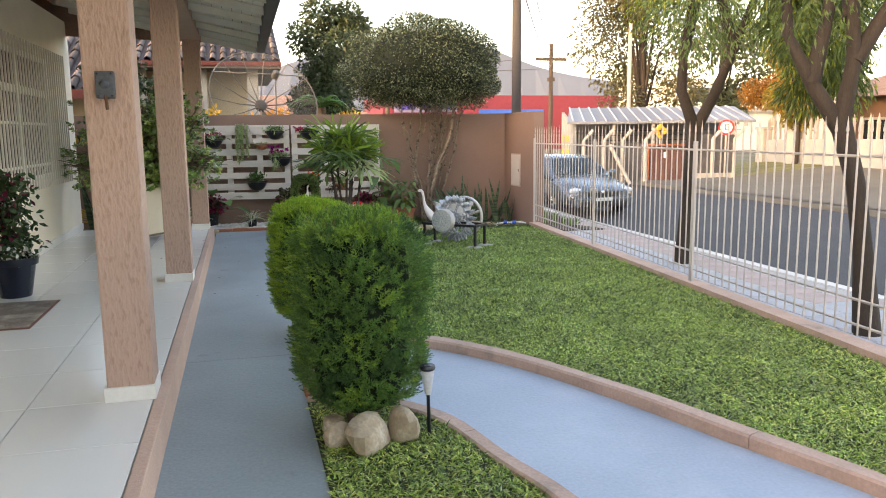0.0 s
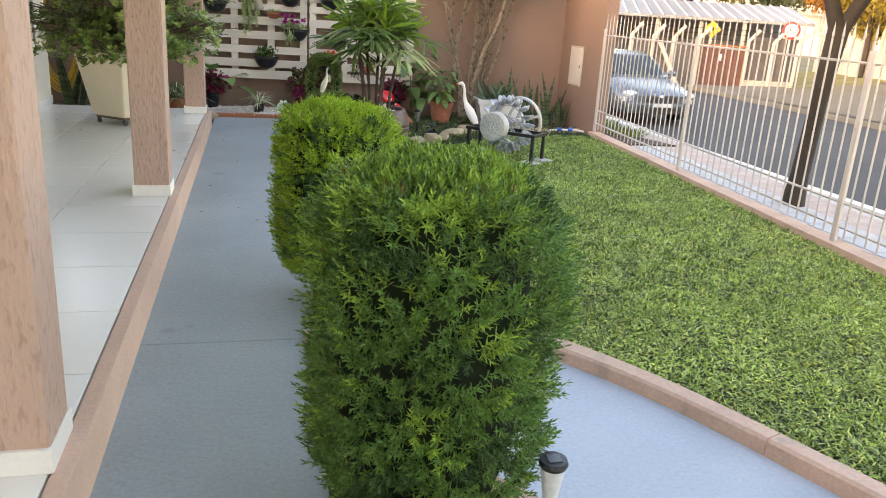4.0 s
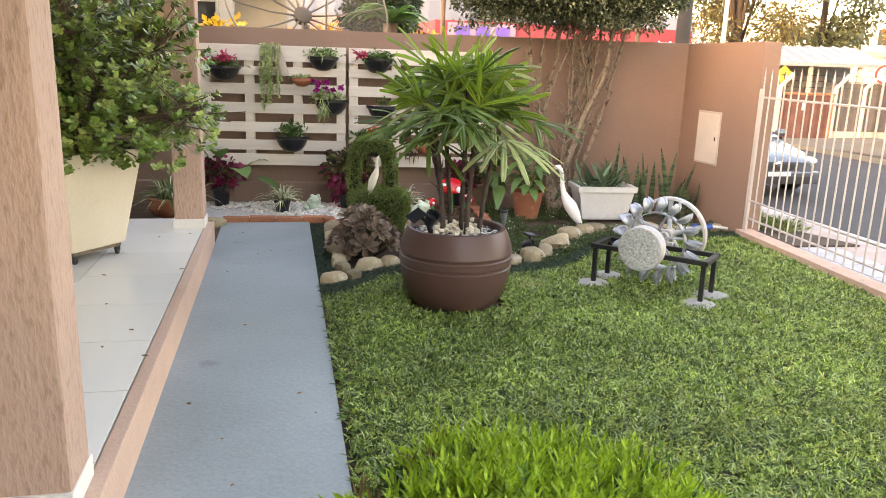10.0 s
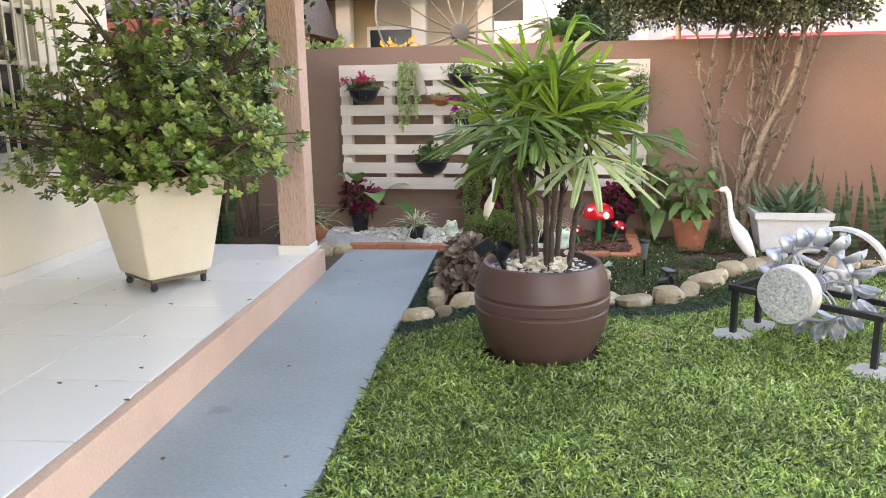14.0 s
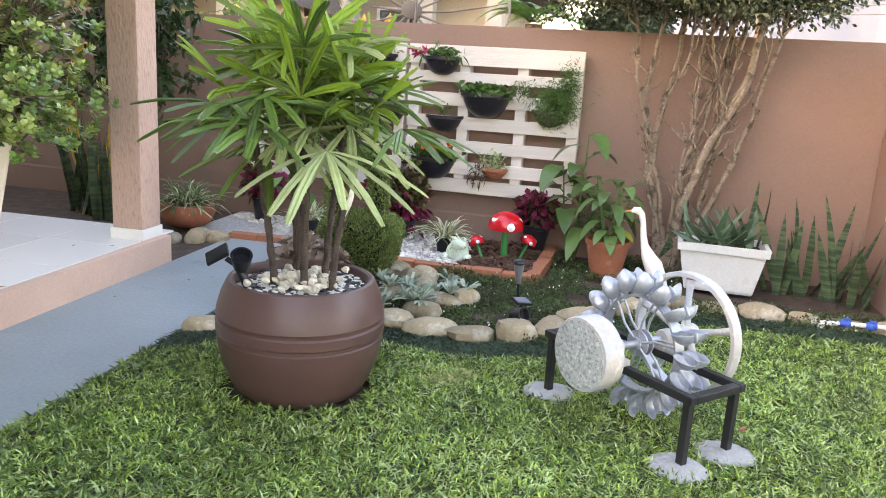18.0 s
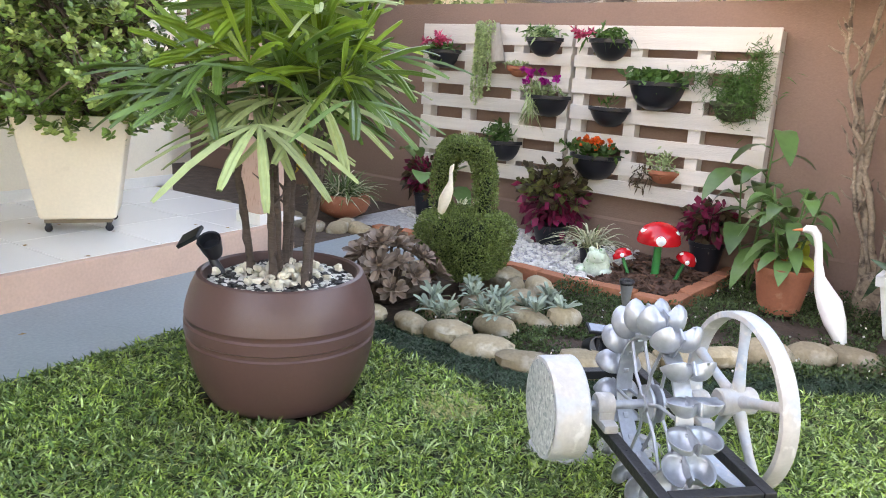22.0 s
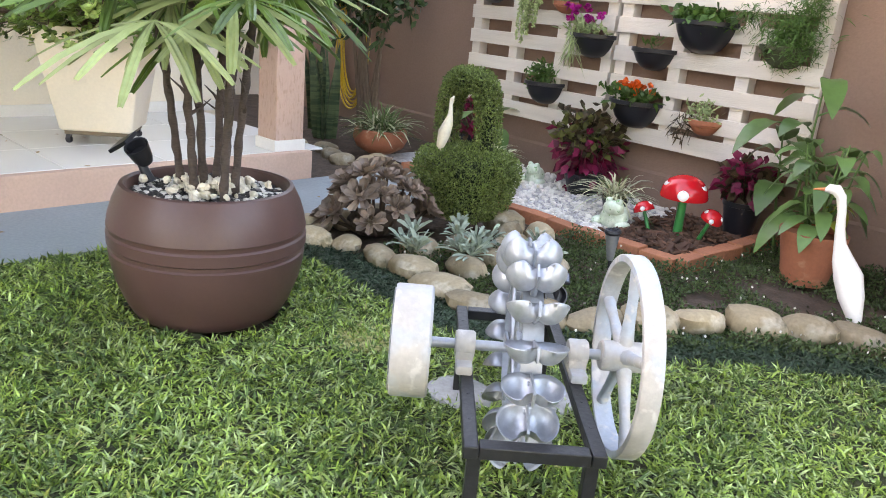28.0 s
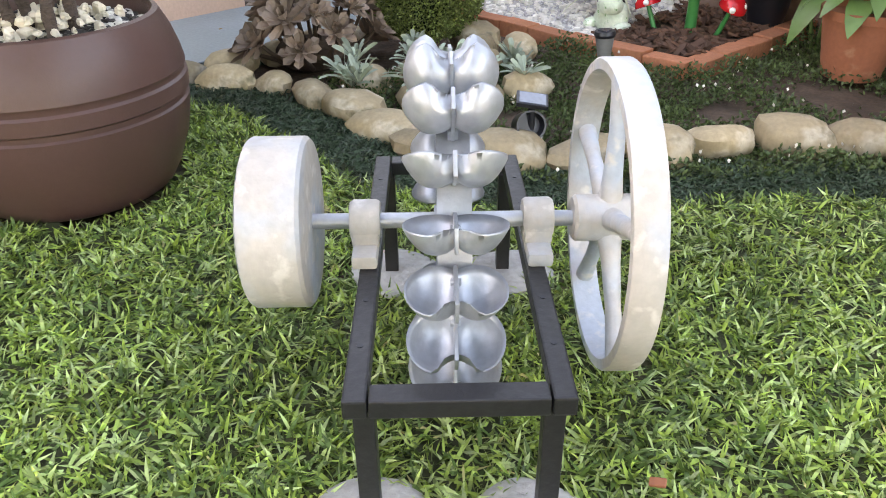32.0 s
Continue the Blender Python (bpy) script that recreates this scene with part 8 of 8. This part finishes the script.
for k in range(3):
    a = 2.1 * k + 0.5
    part("feed_arm", Geo().tube([DM @ Vector((1.0 * math.cos(a), 1.0 * math.sin(a), 0.28)), DM @ Vector((0, 0, 0.95))], 0.011, 6), DISH, da)
part("feed_horn", Geo().lathe([(0, 0.86), (0.06, 0.88), (0.06, 1.0), (0.03, 1.04), (0, 1.04)], 14, m=DM), DISH, da)

# ---- neighbouring house behind the wall ----
nb = thing("neighbour_house", (0, 0, 0), "beige neighbouring house with white columns and tiled roof", "house")
NBW = mat("neighbour_paint", (0.46, 0.36, 0.24), 0.9, vary=0.08)
part("wall", Geo().box(-9, 0.7, 19.6, 26, -0.5, 3.3), NBW, nb)
for x in (-5.4, -3.4, -1.9, -0.45, 0.8):
    part("column", Geo().box(x - 0.14, x + 0.14, 18.55, 18.85, -0.5, 3.25, 0.01), WHITE_WALL, nb)
g = Geo().add([(-10, 18.0, 3.25), (1.5, 18.0, 3.25), (1.5, 22.8, 5.0), (-10, 22.8, 5.0), (1.5, 27.6, 3.25), (-10, 27.6, 3.25), (-10, 18.0, 3.1), (1.5, 18, 3.1)], [(0, 1, 2, 3), (3, 2, 4, 5), (6, 7, 1, 0), (1, 4, 2), (7, 6, 5, 4)])
part("roof", g, mat("old_roof", (0.11, 0.085, 0.078), 0.95, bump=1.0, bump_size=9, vary=0.35, noise_size=6, stretch=(8, 3, 3)), nb)
g = Geo()
for k in range(46):
    for j in range(8):
        x, y = -10 + 0.25 * k, 18.0 + 0.55 * j
        z = 3.25 + (y - 18.0) * 1.75 / 4.8
        g.tube([(x + 0.12, y - 0.03, z + 0.03), (x + 0.12, y + 0.5, z + 0.03 + 0.5 * 0.36)], (0.085, 0.07), 6, False)
tagged(part("roof_tiles", g, mat("old_tile", (0.13, 0.10, 0.09), 0.95, island=0.5, vary=0.25), nb), kind="stuff")
part("fascia", Geo().box(-10, 1.5, 17.94, 18.0, 3.16, 3.26), mat("red_fascia", (0.085, 0.02, 0.018), 0.85), nb)
for x in (-4.4, -2.6, -1.15):
    w_ = part("window", Geo().box(x - 0.5, x + 0.5, 19.54, 19.6, 1.5, 2.6), WHITE_TRIM, nb)
    part("pane", Geo().box(x - 0.43, x + 0.43, 19.52, 19.54, 1.57, 2.53), GLASS, w_)
nb2 = thing("roof_house_behind", (-4.6, 13.2, 0), "low house with a mossy tiled roof and dark red eave", "house")
part("wall", Geo().box(-4.4, 2.4, 1.0, 4.0, -0.5, 2.35), NBW, nb2)
part("roof", Geo().add([(-5, 0.2, 2.3), (2.6, 0.2, 2.3), (2.6, 3.4, 3.6), (-5, 3.4, 3.6), (-5, 0.2, 2.18), (2.6, 0.2, 2.18), (2.6, 5.5, 2.3), (-5, 5.5, 2.3)], [(0, 1, 2, 3), (4, 5, 1, 0), (3, 2, 6, 7), (1, 6, 2)]), bpy.data.materials["old_roof"], nb2)
g = Geo()
for k in range(30):
    for j in range(6):
        x, y = -5 + 0.25 * k, 0.2 + 0.52 * j
        z = 2.3 + (y - 0.2) * 0.406
        g.tube([(x + 0.12, y - 0.03, z + 0.03), (x + 0.12, y + 0.5, z + 0.03 + 0.5 * 0.4)], (0.085, 0.07), 6, False)
tagged(part("roof_tiles", g, bpy.data.materials["old_tile"], nb2), kind="stuff")
part("fascia", Geo().box(-5, 2.6, 0.14, 0.2, 2.16, 2.32), bpy.data.materials["red_fascia"], nb2)

# ---- far buildings, hill, poles, wires ----
rb = thing("red_shop_building", (0, 0, 0), "long red shop building with a blue front section", "building")
RED_B = mat("red_paint", (0.17, 0.025, 0.04), 0.7, vary=0.08)
part("wall", Geo().box(15, 42, 78, 90, -0.5, 5.4), RED_B, rb)
part("blue_section", Geo().box(25.5, 33, 77.9, 78, -0.5, 3.9), mat("blue_paint", (0.03, 0.09, 0.36), 0.7), rb)
part("sign_board", Geo().box(16.2, 23.0, 77.8, 77.95, 3.6, 5.2), mat("sign_lilac", (0.16, 0.14, 0.22), 0.6), rb)
for j in range(3):
    part("sign_mark", Geo().box(17.0 + 2.0 * j, 18.3 + 2.0 * j, 77.7, 77.8, 3.9, 4.9), mat("sign_mark_%d" % j, (0.08, 0.05, 0.28), 0.6), rb)
wb = thing("white_building", (0, 0, 0), "white two-storey building with rows of windows", "building")
part("wall", Geo().box(40, 70, 62, 74, -0.5, 6.2), mat("far_white", (0.66, 0.62, 0.52), 0.8), wb)
part("balustrade", Geo().box(39.8, 70, 61.6, 61.8, 3.1, 3.5), WHITE_WALL, wb)
for j in range(9):
    w_ = part("window", Geo().box(41 + 3.1 * j, 43 + 3.1 * j, 61.85, 62.0, 3.9, 5.5), WHITE_TRIM, wb)
    part("pane", Geo().box(41.15 + 3.1 * j, 42.85 + 3.1 * j, 61.8, 61.85, 4.05, 5.35), GLASS, w_)
    part("baluster", Geo().box(40.6 + 3.1 * j, 40.9 + 3.1 * j, 61.6, 61.8, 1.8, 3.1), WHITE_WALL, wb)
rr2 = np.random.default_rng(17)
row = [(-70, 60, 9), (-40, 62, 7), (-15, 60, 6), (2, 66, 5), (60, 40, 6), (62, 15, 7), (60, -10, 6), (58, -40, 7)]
for k, (x, y, h) in enumerate(row):
    hb = thing("distant_house", (x, y, -0.2), "distant pale house with a tiled roof", "house", "distant houses")
    w_ = 8 + 3 * rr2.random()
    part("wall", Geo().box(-w_, w_, -4, 4, -0.4, h * 0.6), bpy.data.materials["neighbour_paint"] if k % 2 else bpy.data.materials["far_white"], hb)
    part("roof", Geo().add([(-w_ - 0.5, -4.6, h * 0.6), (w_ + 0.5, -4.6, h * 0.6), (w_ + 0.5, 4.6, h * 0.6), (-w_ - 0.5, 4.6, h * 0.6), (-w_ * 0.6, 0, h), (w_ * 0.6, 0, h)], [(0, 1, 5, 4), (1, 2, 5), (2, 3, 4, 5), (3, 0, 4), (3, 2, 1, 0)]), roof_tiles, hb)
    for j in range(3):
        part("window", Geo().box(-w_ * 0.6 + j * w_ * 0.55, -w_ * 0.6 + j * w_ * 0.55 + 1.2, -4.05, -4.0, h * 0.2, h * 0.2 + 1.3), GLASS, hb)
g = Geo()
n = 90
hx = np.linspace(-700, 1100, n)
hz = 34 + 22 * np.sin(hx / 130 + 0.4) + 10 * np.sin(hx / 47) + 44 * np.exp(-((hx - 190) / 90) ** 2)
hz = np.maximum(hz, 10)
g.add([*[(x, 640 - abs(x - 200) * 0.25, -1) for x in hx], *[(x, 700 - abs(x - 200) * 0.25, z) for x, z in zip(hx, hz)]], [(i, i + 1, n + i + 1, n + i) for i in range(n - 1)])
structure("backdrop_hills", g, mat("hazy_hill", (0.115, 0.135, 0.17), 1.0, vary=0.06, noise_size=0.02), "hazy grey hills on the horizon")
POLE = mat("dark_pole", (0.07, 0.06, 0.055), 0.9, bump=0.4, bump_size=12)
WOODP = mat("wood_pole", (0.075, 0.055, 0.042), 0.9, bump=0.5, bump_size=9)
for x, y, h, rr_, m_, lab in ((5.75, 12.6, 7.5, 0.10, POLE, "thick dark utility pole behind the garden wall"), (17.1, 38.0, 6.4, 0.13, WOODP, "brown wooden utility pole with insulators"), (24.0, 42.0, 8.2, 0.14, POST_W, "pale concrete lamp post along the street"), (12.5, 62, 8, 0.2, WOODP, "distant wooden utility pole")):
    up = thing("utility_pole", (x, y, -0.2), lab, "utility pole", "utility poles")
    part("pole", Geo().tube([(0, 0, -0.4), (0, 0, h)], (rr_, rr_ * 0.8), 10), m_, up)
    if m_ is WOODP:
        part("cross_arm", Geo().box(-0.9, 0.9, -0.06, 0.06, h - 0.9, h - 0.75), WOODP, up)
        part("transformer_bracket", Geo().box(-0.18, 0.18, -0.1, 0.1, h - 2.0, h - 1.8), WOODP, up)
        for j in (-0.8, -0.3, 0.3, 0.8):
            part("insulator", Geo().lathe([(0.05, 0), (0.06, 0.06), (0.03, 0.12), (0, 0.13)], 8, centre=(j, 0, h - 0.75)), WHITE_DOT, up)
WIRE = mat("wire", (0.05, 0.05, 0.05), 0.6)
wires = tagged(thing("power_lines", (0, 0, 0), "black overhead power lines along the street", "cables"), kind="stuff")
for k, (a, b) in enumerate((((17.1, 38, 5.5), (24, 42, 6.8)), ((17.1, 38, 5.2), (24, 42, 6.2)), ((17.1, 38, 5.6), (12.5, 62, 7.2)), ((24, 42, 7.4), (34, 22, 7.6)), ((24, 42, 6.9), (34, 22, 7.0)), ((5.75, 12.6, 5.6), (17.1, 38, 5.9)), ((5.75, 12.6, 4.6), (17.1, 38, 5.0)), ((17.1, 38, 4.9), (5.0, 58, 6.5)))):
    a, b = np.array(a), np.array(b)
    tt = np.linspace(0, 1, 14)
    line = a + (b - a) * tt[:, None]
    line[:, 2] -= 1.2 * tt * (1 - tt)
    part("wire", Geo().tube(line, 0.018, 4), WIRE, wires)

# ---- parked car ----
car = thing("parked_car", (8.25, 13.75, -0.42), "silver-blue compact hatchback parked at the kerb", "car", turn=3)
PAINT = mat("car_paint", (0.15, 0.17, 0.20), 0.22, metal=0.6, vary=0.03, spec=0.6)
car.scale = (1.05, 1.0, 0.9)
CARGLASS = mat("car_glass", (0.012, 0.018, 0.022), 0.12, spec=0.35)
DARKP = mat("dark_trim", (0.02, 0.02, 0.022), 0.6)
CHROME = mat("chrome", (0.75, 0.75, 0.75), 0.12, metal=1.0)


def section_body(sections):
    """A lofted body: sections along y, each a half outline mirrored."""
    v, f = [], []
    k = None
    for y, half in sections:
        ring = [(x, y, z) for x, z in half] + [(-x, y, z) for x, z in reversed(half)]
        k = len(ring)
        v += ring
    n = len(sections)
    for j in range(n - 1):
        f += [(j * k + i, j * k + (i + 1) % k, (j + 1) * k + (i + 1) % k, (j + 1) * k + i) for i in range(k)]
    f += [tuple(range(k))[::-1], tuple((n - 1) * k + i for i in range(k))]
    return Geo().add(v, f)


def half(w, z0, z1, belt):
    return [(w * 0.86, z0), (w * 0.97, z0 + 0.10), (w, belt * 0.55 + z0 * 0.45), (w * 0.96, belt), (w * 0.82, z1), (w * 0.3, z1 + 0.015)]


part("body", section_body([(0.0, half(0.66, 0.30, 0.62, 0.52)), (0.10, half(0.76, 0.22, 0.70, 0.60)), (0.35, half(0.82, 0.20, 0.78, 0.68)), (0.95, half(0.835, 0.20, 0.92, 0.82)), (1.2, half(0.84, 0.20, 0.95, 0.88)), (2.3, half(0.845, 0.20, 0.96, 0.92)), (3.3, half(0.84, 0.22, 0.98, 0.94)), (3.75, half(0.80, 0.26, 0.96, 0.92)), (3.88, half(0.72, 0.34, 0.88, 0.84))]), PAINT, car, smooth=True)


def cab(w0, w1, z0, z1):
    return [(w0, z0), (w0 - 0.03, z0 + 0.06), ((w0 + w1) / 2, (z0 + z1) / 2), (w1 + 0.02, z1 - 0.05), (w1 - 0.05, z1), (w1 * 0.4, z1 + 0.012)]


part("cabin", section_body([(1.0, cab(0.78, 0.74, 0.90, 0.96)), (1.25, cab(0.79, 0.70, 0.92, 1.12)), (1.62, cab(0.79, 0.62, 0.94, 1.38)), (2.0, cab(0.79, 0.62, 0.95, 1.46)), (2.9, cab(0.79, 0.62, 0.95, 1.46)), (3.5, cab(0.77, 0.60, 0.95, 1.34)), (3.8, cab(0.74, 0.62, 0.93, 1.02))]), PAINT, car, smooth=True)
part("windscreen", Geo().add([(-0.66, 1.03, 1.01), (0.66, 1.03, 1.01), (0.53, 1.60, 1.395), (-0.53, 1.60, 1.395)], [(0, 1, 2, 3)]), CARGLASS, car)
for s in (-1, 1):
    for a, b, c, d in ((1.45, 2.35, 1.75, 2.35), (2.42, 3.35, 2.42, 3.2)):
        part("side_window", Geo().add([(s * 0.782, a, 1.0), (s * 0.782, b, 1.0), (s * 0.672, d, 1.36), (s * 0.672, c, 1.36)], [(0, 1, 2, 3)]), CARGLASS, car)
    part("headlight", Geo().blob((s * 0.60, 0.13, 0.64), (0.16, 0.10, 0.075), 2, 0.03, 8, 12), mat("headlight_glass", (0.6, 0.63, 0.66), 0.1, spec=0.8) if s < 0 else bpy.data.materials["headlight_glass"], car, smooth=True)
    part("mirror", Geo().blob((s * 0.93, 1.30, 1.02), (0.10, 0.06, 0.07), 3, 0.05, 8, 10), PAINT, car, smooth=True)
    part("fog_lamp", Geo().lathe([(0.05, 0), (0.05, 0.02), (0, 0.025)], 14, m=pose(s * 0.52, -0.0, 0.33, 90)), CHROME, car)
    for y in (0.72, 3.15):
        wh = part("wheel", Geo().lathe([(0.0, -0.09), (0.20, -0.09), (0.27, -0.085), (0.29, -0.06), (0.29, 0.06), (0.27, 0.085), (0.20, 0.09), (0, 0.09)], 32, m=pose(s * 0.76, y, 0.29, 0, 90, 0)), DARKP, car, smooth=True)
        part("rim", Geo().lathe([(0.0, 0.0), (0.05, 0.012), (0.18, 0.002), (0.195, -0.01)], 24, m=pose(s * 0.852, y, 0.29, 0, 90 * s, 0)), CHROME, wh)
part("bumper", Geo().box(-0.72, 0.72, -0.045, 0.05, 0.24, 0.47, 0.03), PAINT, car)
part("lower_grille", Geo().box(-0.56, 0.56, -0.052, 0.0, 0.245, 0.38, 0.012), DARKP, car)
part("grille", Geo().box(-0.36, 0.36, -0.012, 0.06, 0.49, 0.61, 0.02), DARKP, car)
part("badge", Geo().lathe([(0.05, 0), (0.045, 0.01), (0, 0.012)], 16, m=pose(0, -0.002, 0.60, 90)), CHROME, car)
part("number_plate", Geo().box(-0.2, 0.2, -0.058, -0.048, 0.39, 0.47, 0.004), mat("plate_grey", (0.55, 0.56, 0.57), 0.5), car)
for j in range(2):
    part("wiper", Geo().tube([(-0.3 + 0.5 * j, 1.0, 1.01), (-0.05 + 0.5 * j, 1.24, 1.16)], 0.008, 5), DARKP, car)

# ---- porch things ----
pp = thing("potted_shrub", (-1.42, 4.95, STEP_Z), "leafy potted shrub with white blooms in a dark blue pot", "potted plant")
NAVY = mat("navy_pot", (0.014, 0.017, 0.03), 0.25, vary=0.1)
part("pot", Geo().lathe([(0.115, 0), (0.12, 0.01), (0.165, 0.26), (0.185, 0.265), (0.19, 0.325), (0.17, 0.325), (0.155, 0.28), (0, 0.28)], 36), NAVY, pp, smooth=True)
r = np.random.default_rng(33)
for k in range(6):
    part("stem", Geo().tube([(r.normal() * 0.03, r.normal() * 0.03, 0.27), (r.normal() * 0.06, r.normal() * 0.06, 0.6), (r.normal() * 0.09, r.normal() * 0.09, 0.9)], (0.01, 0.008, 0.004), 6), BARK, pp)
c = np.stack([r.normal(0, 0.085, 900), r.normal(0, 0.085, 900), r.uniform(0.34, 1.0, 900)], 1)
part("leaves", leaves(Geo(), c, on_sphere(900, r), r.uniform(0.04, 0.075, 900), 0.035, 0.3, r=r), FOL_D, pp)
part("red_leaves", leaves(Geo(), c[:130], on_sphere(130, r), 0.05, 0.03, 0.3, r=r), COLEUS, pp)
tagged(part("blooms", leaves(Geo(), np.stack([r.normal(0, 0.09, 130), r.normal(0, 0.09, 130), r.uniform(0.30, 0.42, 130)], 1), on_sphere(130, r), 0.04, 0.03, 0.1, r=r), mat("white_petal", (0.66, 0.68, 0.62), 0.7), pp), kind="stuff")
p2 = thing("white_potted_plant", (-1.6, 4.08, STEP_Z), "green plant in a white tapered pot", "potted plant")
part("pot", Geo().lathe([(0.09, 0), (0.14, 0.30), (0.15, 0.33), (0.13, 0.33), (0.12, 0.28), (0, 0.28)], 28), bpy.data.materials["white_plastic"], p2, smooth=True)
c = np.stack([r.normal(0, 0.07, 160), r.normal(0, 0.07, 160), r.uniform(0.32, 0.55, 160)], 1)
part("leaves", leaves(Geo(), c, on_sphere(160, r), r.uniform(0.08, 0.13, 160), 0.07, 0.5, r=r), BIGLEAF, p2)
dm = thing("doormat", (-1.28, 4.18, STEP_Z), "faded brown doormat with pale border", "mat")
part("fabric", Geo().box(-0.26, 0.24, -0.45, 0.45, 0, 0.014, 0.005), mat("mat_pile", (0.26, 0.20, 0.165), 0.95, bump=1.0, bump_size=180, vary=0.3, noise_size=6, spots=(((0.40, 0.34, 0.27), 0.5, 0.65, 5.0),)), dm)
part("border", Geo().box(-0.275, 0.255, -0.465, 0.465, 0, 0.010, 0.004), mat("mat_border", (0.22, 0.10, 0.075), 0.95, bump=0.8, bump_size=150), dm)

# fallen leaves and chips
LITTER = mat("dry_leaf", (0.26, 0.17, 0.08), 0.9, island=0.5)
r = np.random.default_rng(44)
for k in range(34):
    on_porch = k < 20
    x = r.uniform(-1.5, -0.05) if on_porch else r.uniform(0.06, 0.72)
    y = r.uniform(5.6, 9.2) if on_porch else r.uniform(5.0, 10.0)
    s = r.uniform(0.006, 0.014) * (1.4 if k % 9 == 0 else 1)
    g = Geo().add([(-s * 1.6, 0, 0), (0, -s, 0.003), (s * 1.6, 0, 0.0015), (0, s, 0.003), (0, 0, 0.006)], [(0, 1, 4), (1, 2, 4), (2, 3, 4), (3, 0, 4), (3, 2, 1, 0)])
    ob = solid("fallen_leaf", g, LITTER, "small dry brown leaf fallen on the floor", "leaf", "fallen leaves", at=(x, y, (STEP_Z if on_porch else 0.0) + 0.001))
    ob.rotation_euler = (0, 0, r.uniform(0, 6))
g = Geo().box(-0.03, 0.03, -0.02, 0.02, 0, 0.02, 0.006)
ob = solid("brick_chip", g, TERRA, "small orange brick chip lying on the lawn", "chip", at=(2.05, 4.9, 0.03))
ob.rotation_euler = (0.4, 0.2, 0.8)

# small block standing in for a brown leaf on the lawn
ob = solid("brick_chip", Geo().box(-0.014, 0.014, -0.008, 0.008, 0, 0.008, 0.003), TERRA, "tiny terracotta-coloured block standing for a fallen leaf on the lawn", "chip", at=(3.57, 7.80, 0.035))
ob.rotation_euler = (0.3, -0.3, 0.3)
# water valve at the bed's edge
vl = thing("garden_valve", (4.55, 9.57, 0.03), "white plastic pipe with blue valves at the lawn edge", "valve")
PVC = mat("white_pipe", (0.72, 0.72, 0.70), 0.4)
BLUE = mat("blue_plastic", (0.03, 0.10, 0.42), 0.4, vary=0.1)
part("pipe", Geo().tube([(-0.20, 0.0, 0.012), (-0.05, 0.0, 0.02), (0.12, 0.01, 0.02), (0.26, 0.02, 0.0)], 0.014, 12), PVC, vl, smooth=True)
for q in (-0.10, 0.05):
    part("valve_body", Geo().lathe([(0.0, -0.03), (0.022, -0.03), (0.024, -0.012), (0.030, 0.0), (0.024, 0.012), (0.022, 0.03), (0, 0.03)], 16, m=pose(q, 0.0, 0.02, 0, 90, 0)), BLUE, vl, "blue valve body", smooth=True)
    part("valve_handle", Geo().box(q - 0.012, q + 0.03, -0.008, 0.008, 0.045, 0.056, 0.003).tube([(q, 0, 0.02), (q, 0, 0.05)], 0.008, 8), BLUE, vl)
part("elbow", Geo().tube([(-0.20, 0, 0.012), (-0.225, 0, 0.01), (-0.235, 0, -0.03)], 0.018, 12), PVC, vl, smooth=True)
# cover plate on the garden wall
pl = thing("junction_cover", (0, 0, 0), "square cover plate painted over on the garden wall", "cover plate")
pl.matrix_world = wall_pose(4.79, 0.0, 0.845)
part("plate", Geo().box(-0.085, 0.085, -0.006, 0.0, -0.06, 0.06, 0.002), STUCCO_WALL, pl)
for q in (-0.06, 0.06):
    part("screw", Geo().lathe([(0.005, 0), (0.005, 0.003), (0, 0.003)], 8, m=pose(q, -0.006, 0, 90)), STUCCO_WALL, pl)

# ---- porch tiles, last ----
PITCH = 0.5785
floor_t = tagged(thing("floor_porch", (0, 0, 0), "glossy pale porcelain tiles on the porch", "floor"), kind="structure")
tile = Geo().box(-PITCH / 2 + 0.003, PITCH / 2 - 0.003, -PITCH / 2 + 0.003, PITCH / 2 - 0.003, -0.012, 0.0, 0.0022).mesh("tile")
tile.materials.append(TILE)
for row in range(-19, 4):
    for col in range(3):
        y = 7.225 + PITCH * (row + 0.5)
        x = STEP_X - 0.058 - PITCH * (col + 0.5)
        ob = part("tile", tile, None, floor_t, at=(x, y, STEP_Z))
x0 = STEP_X - 0.058 - 3 * PITCH
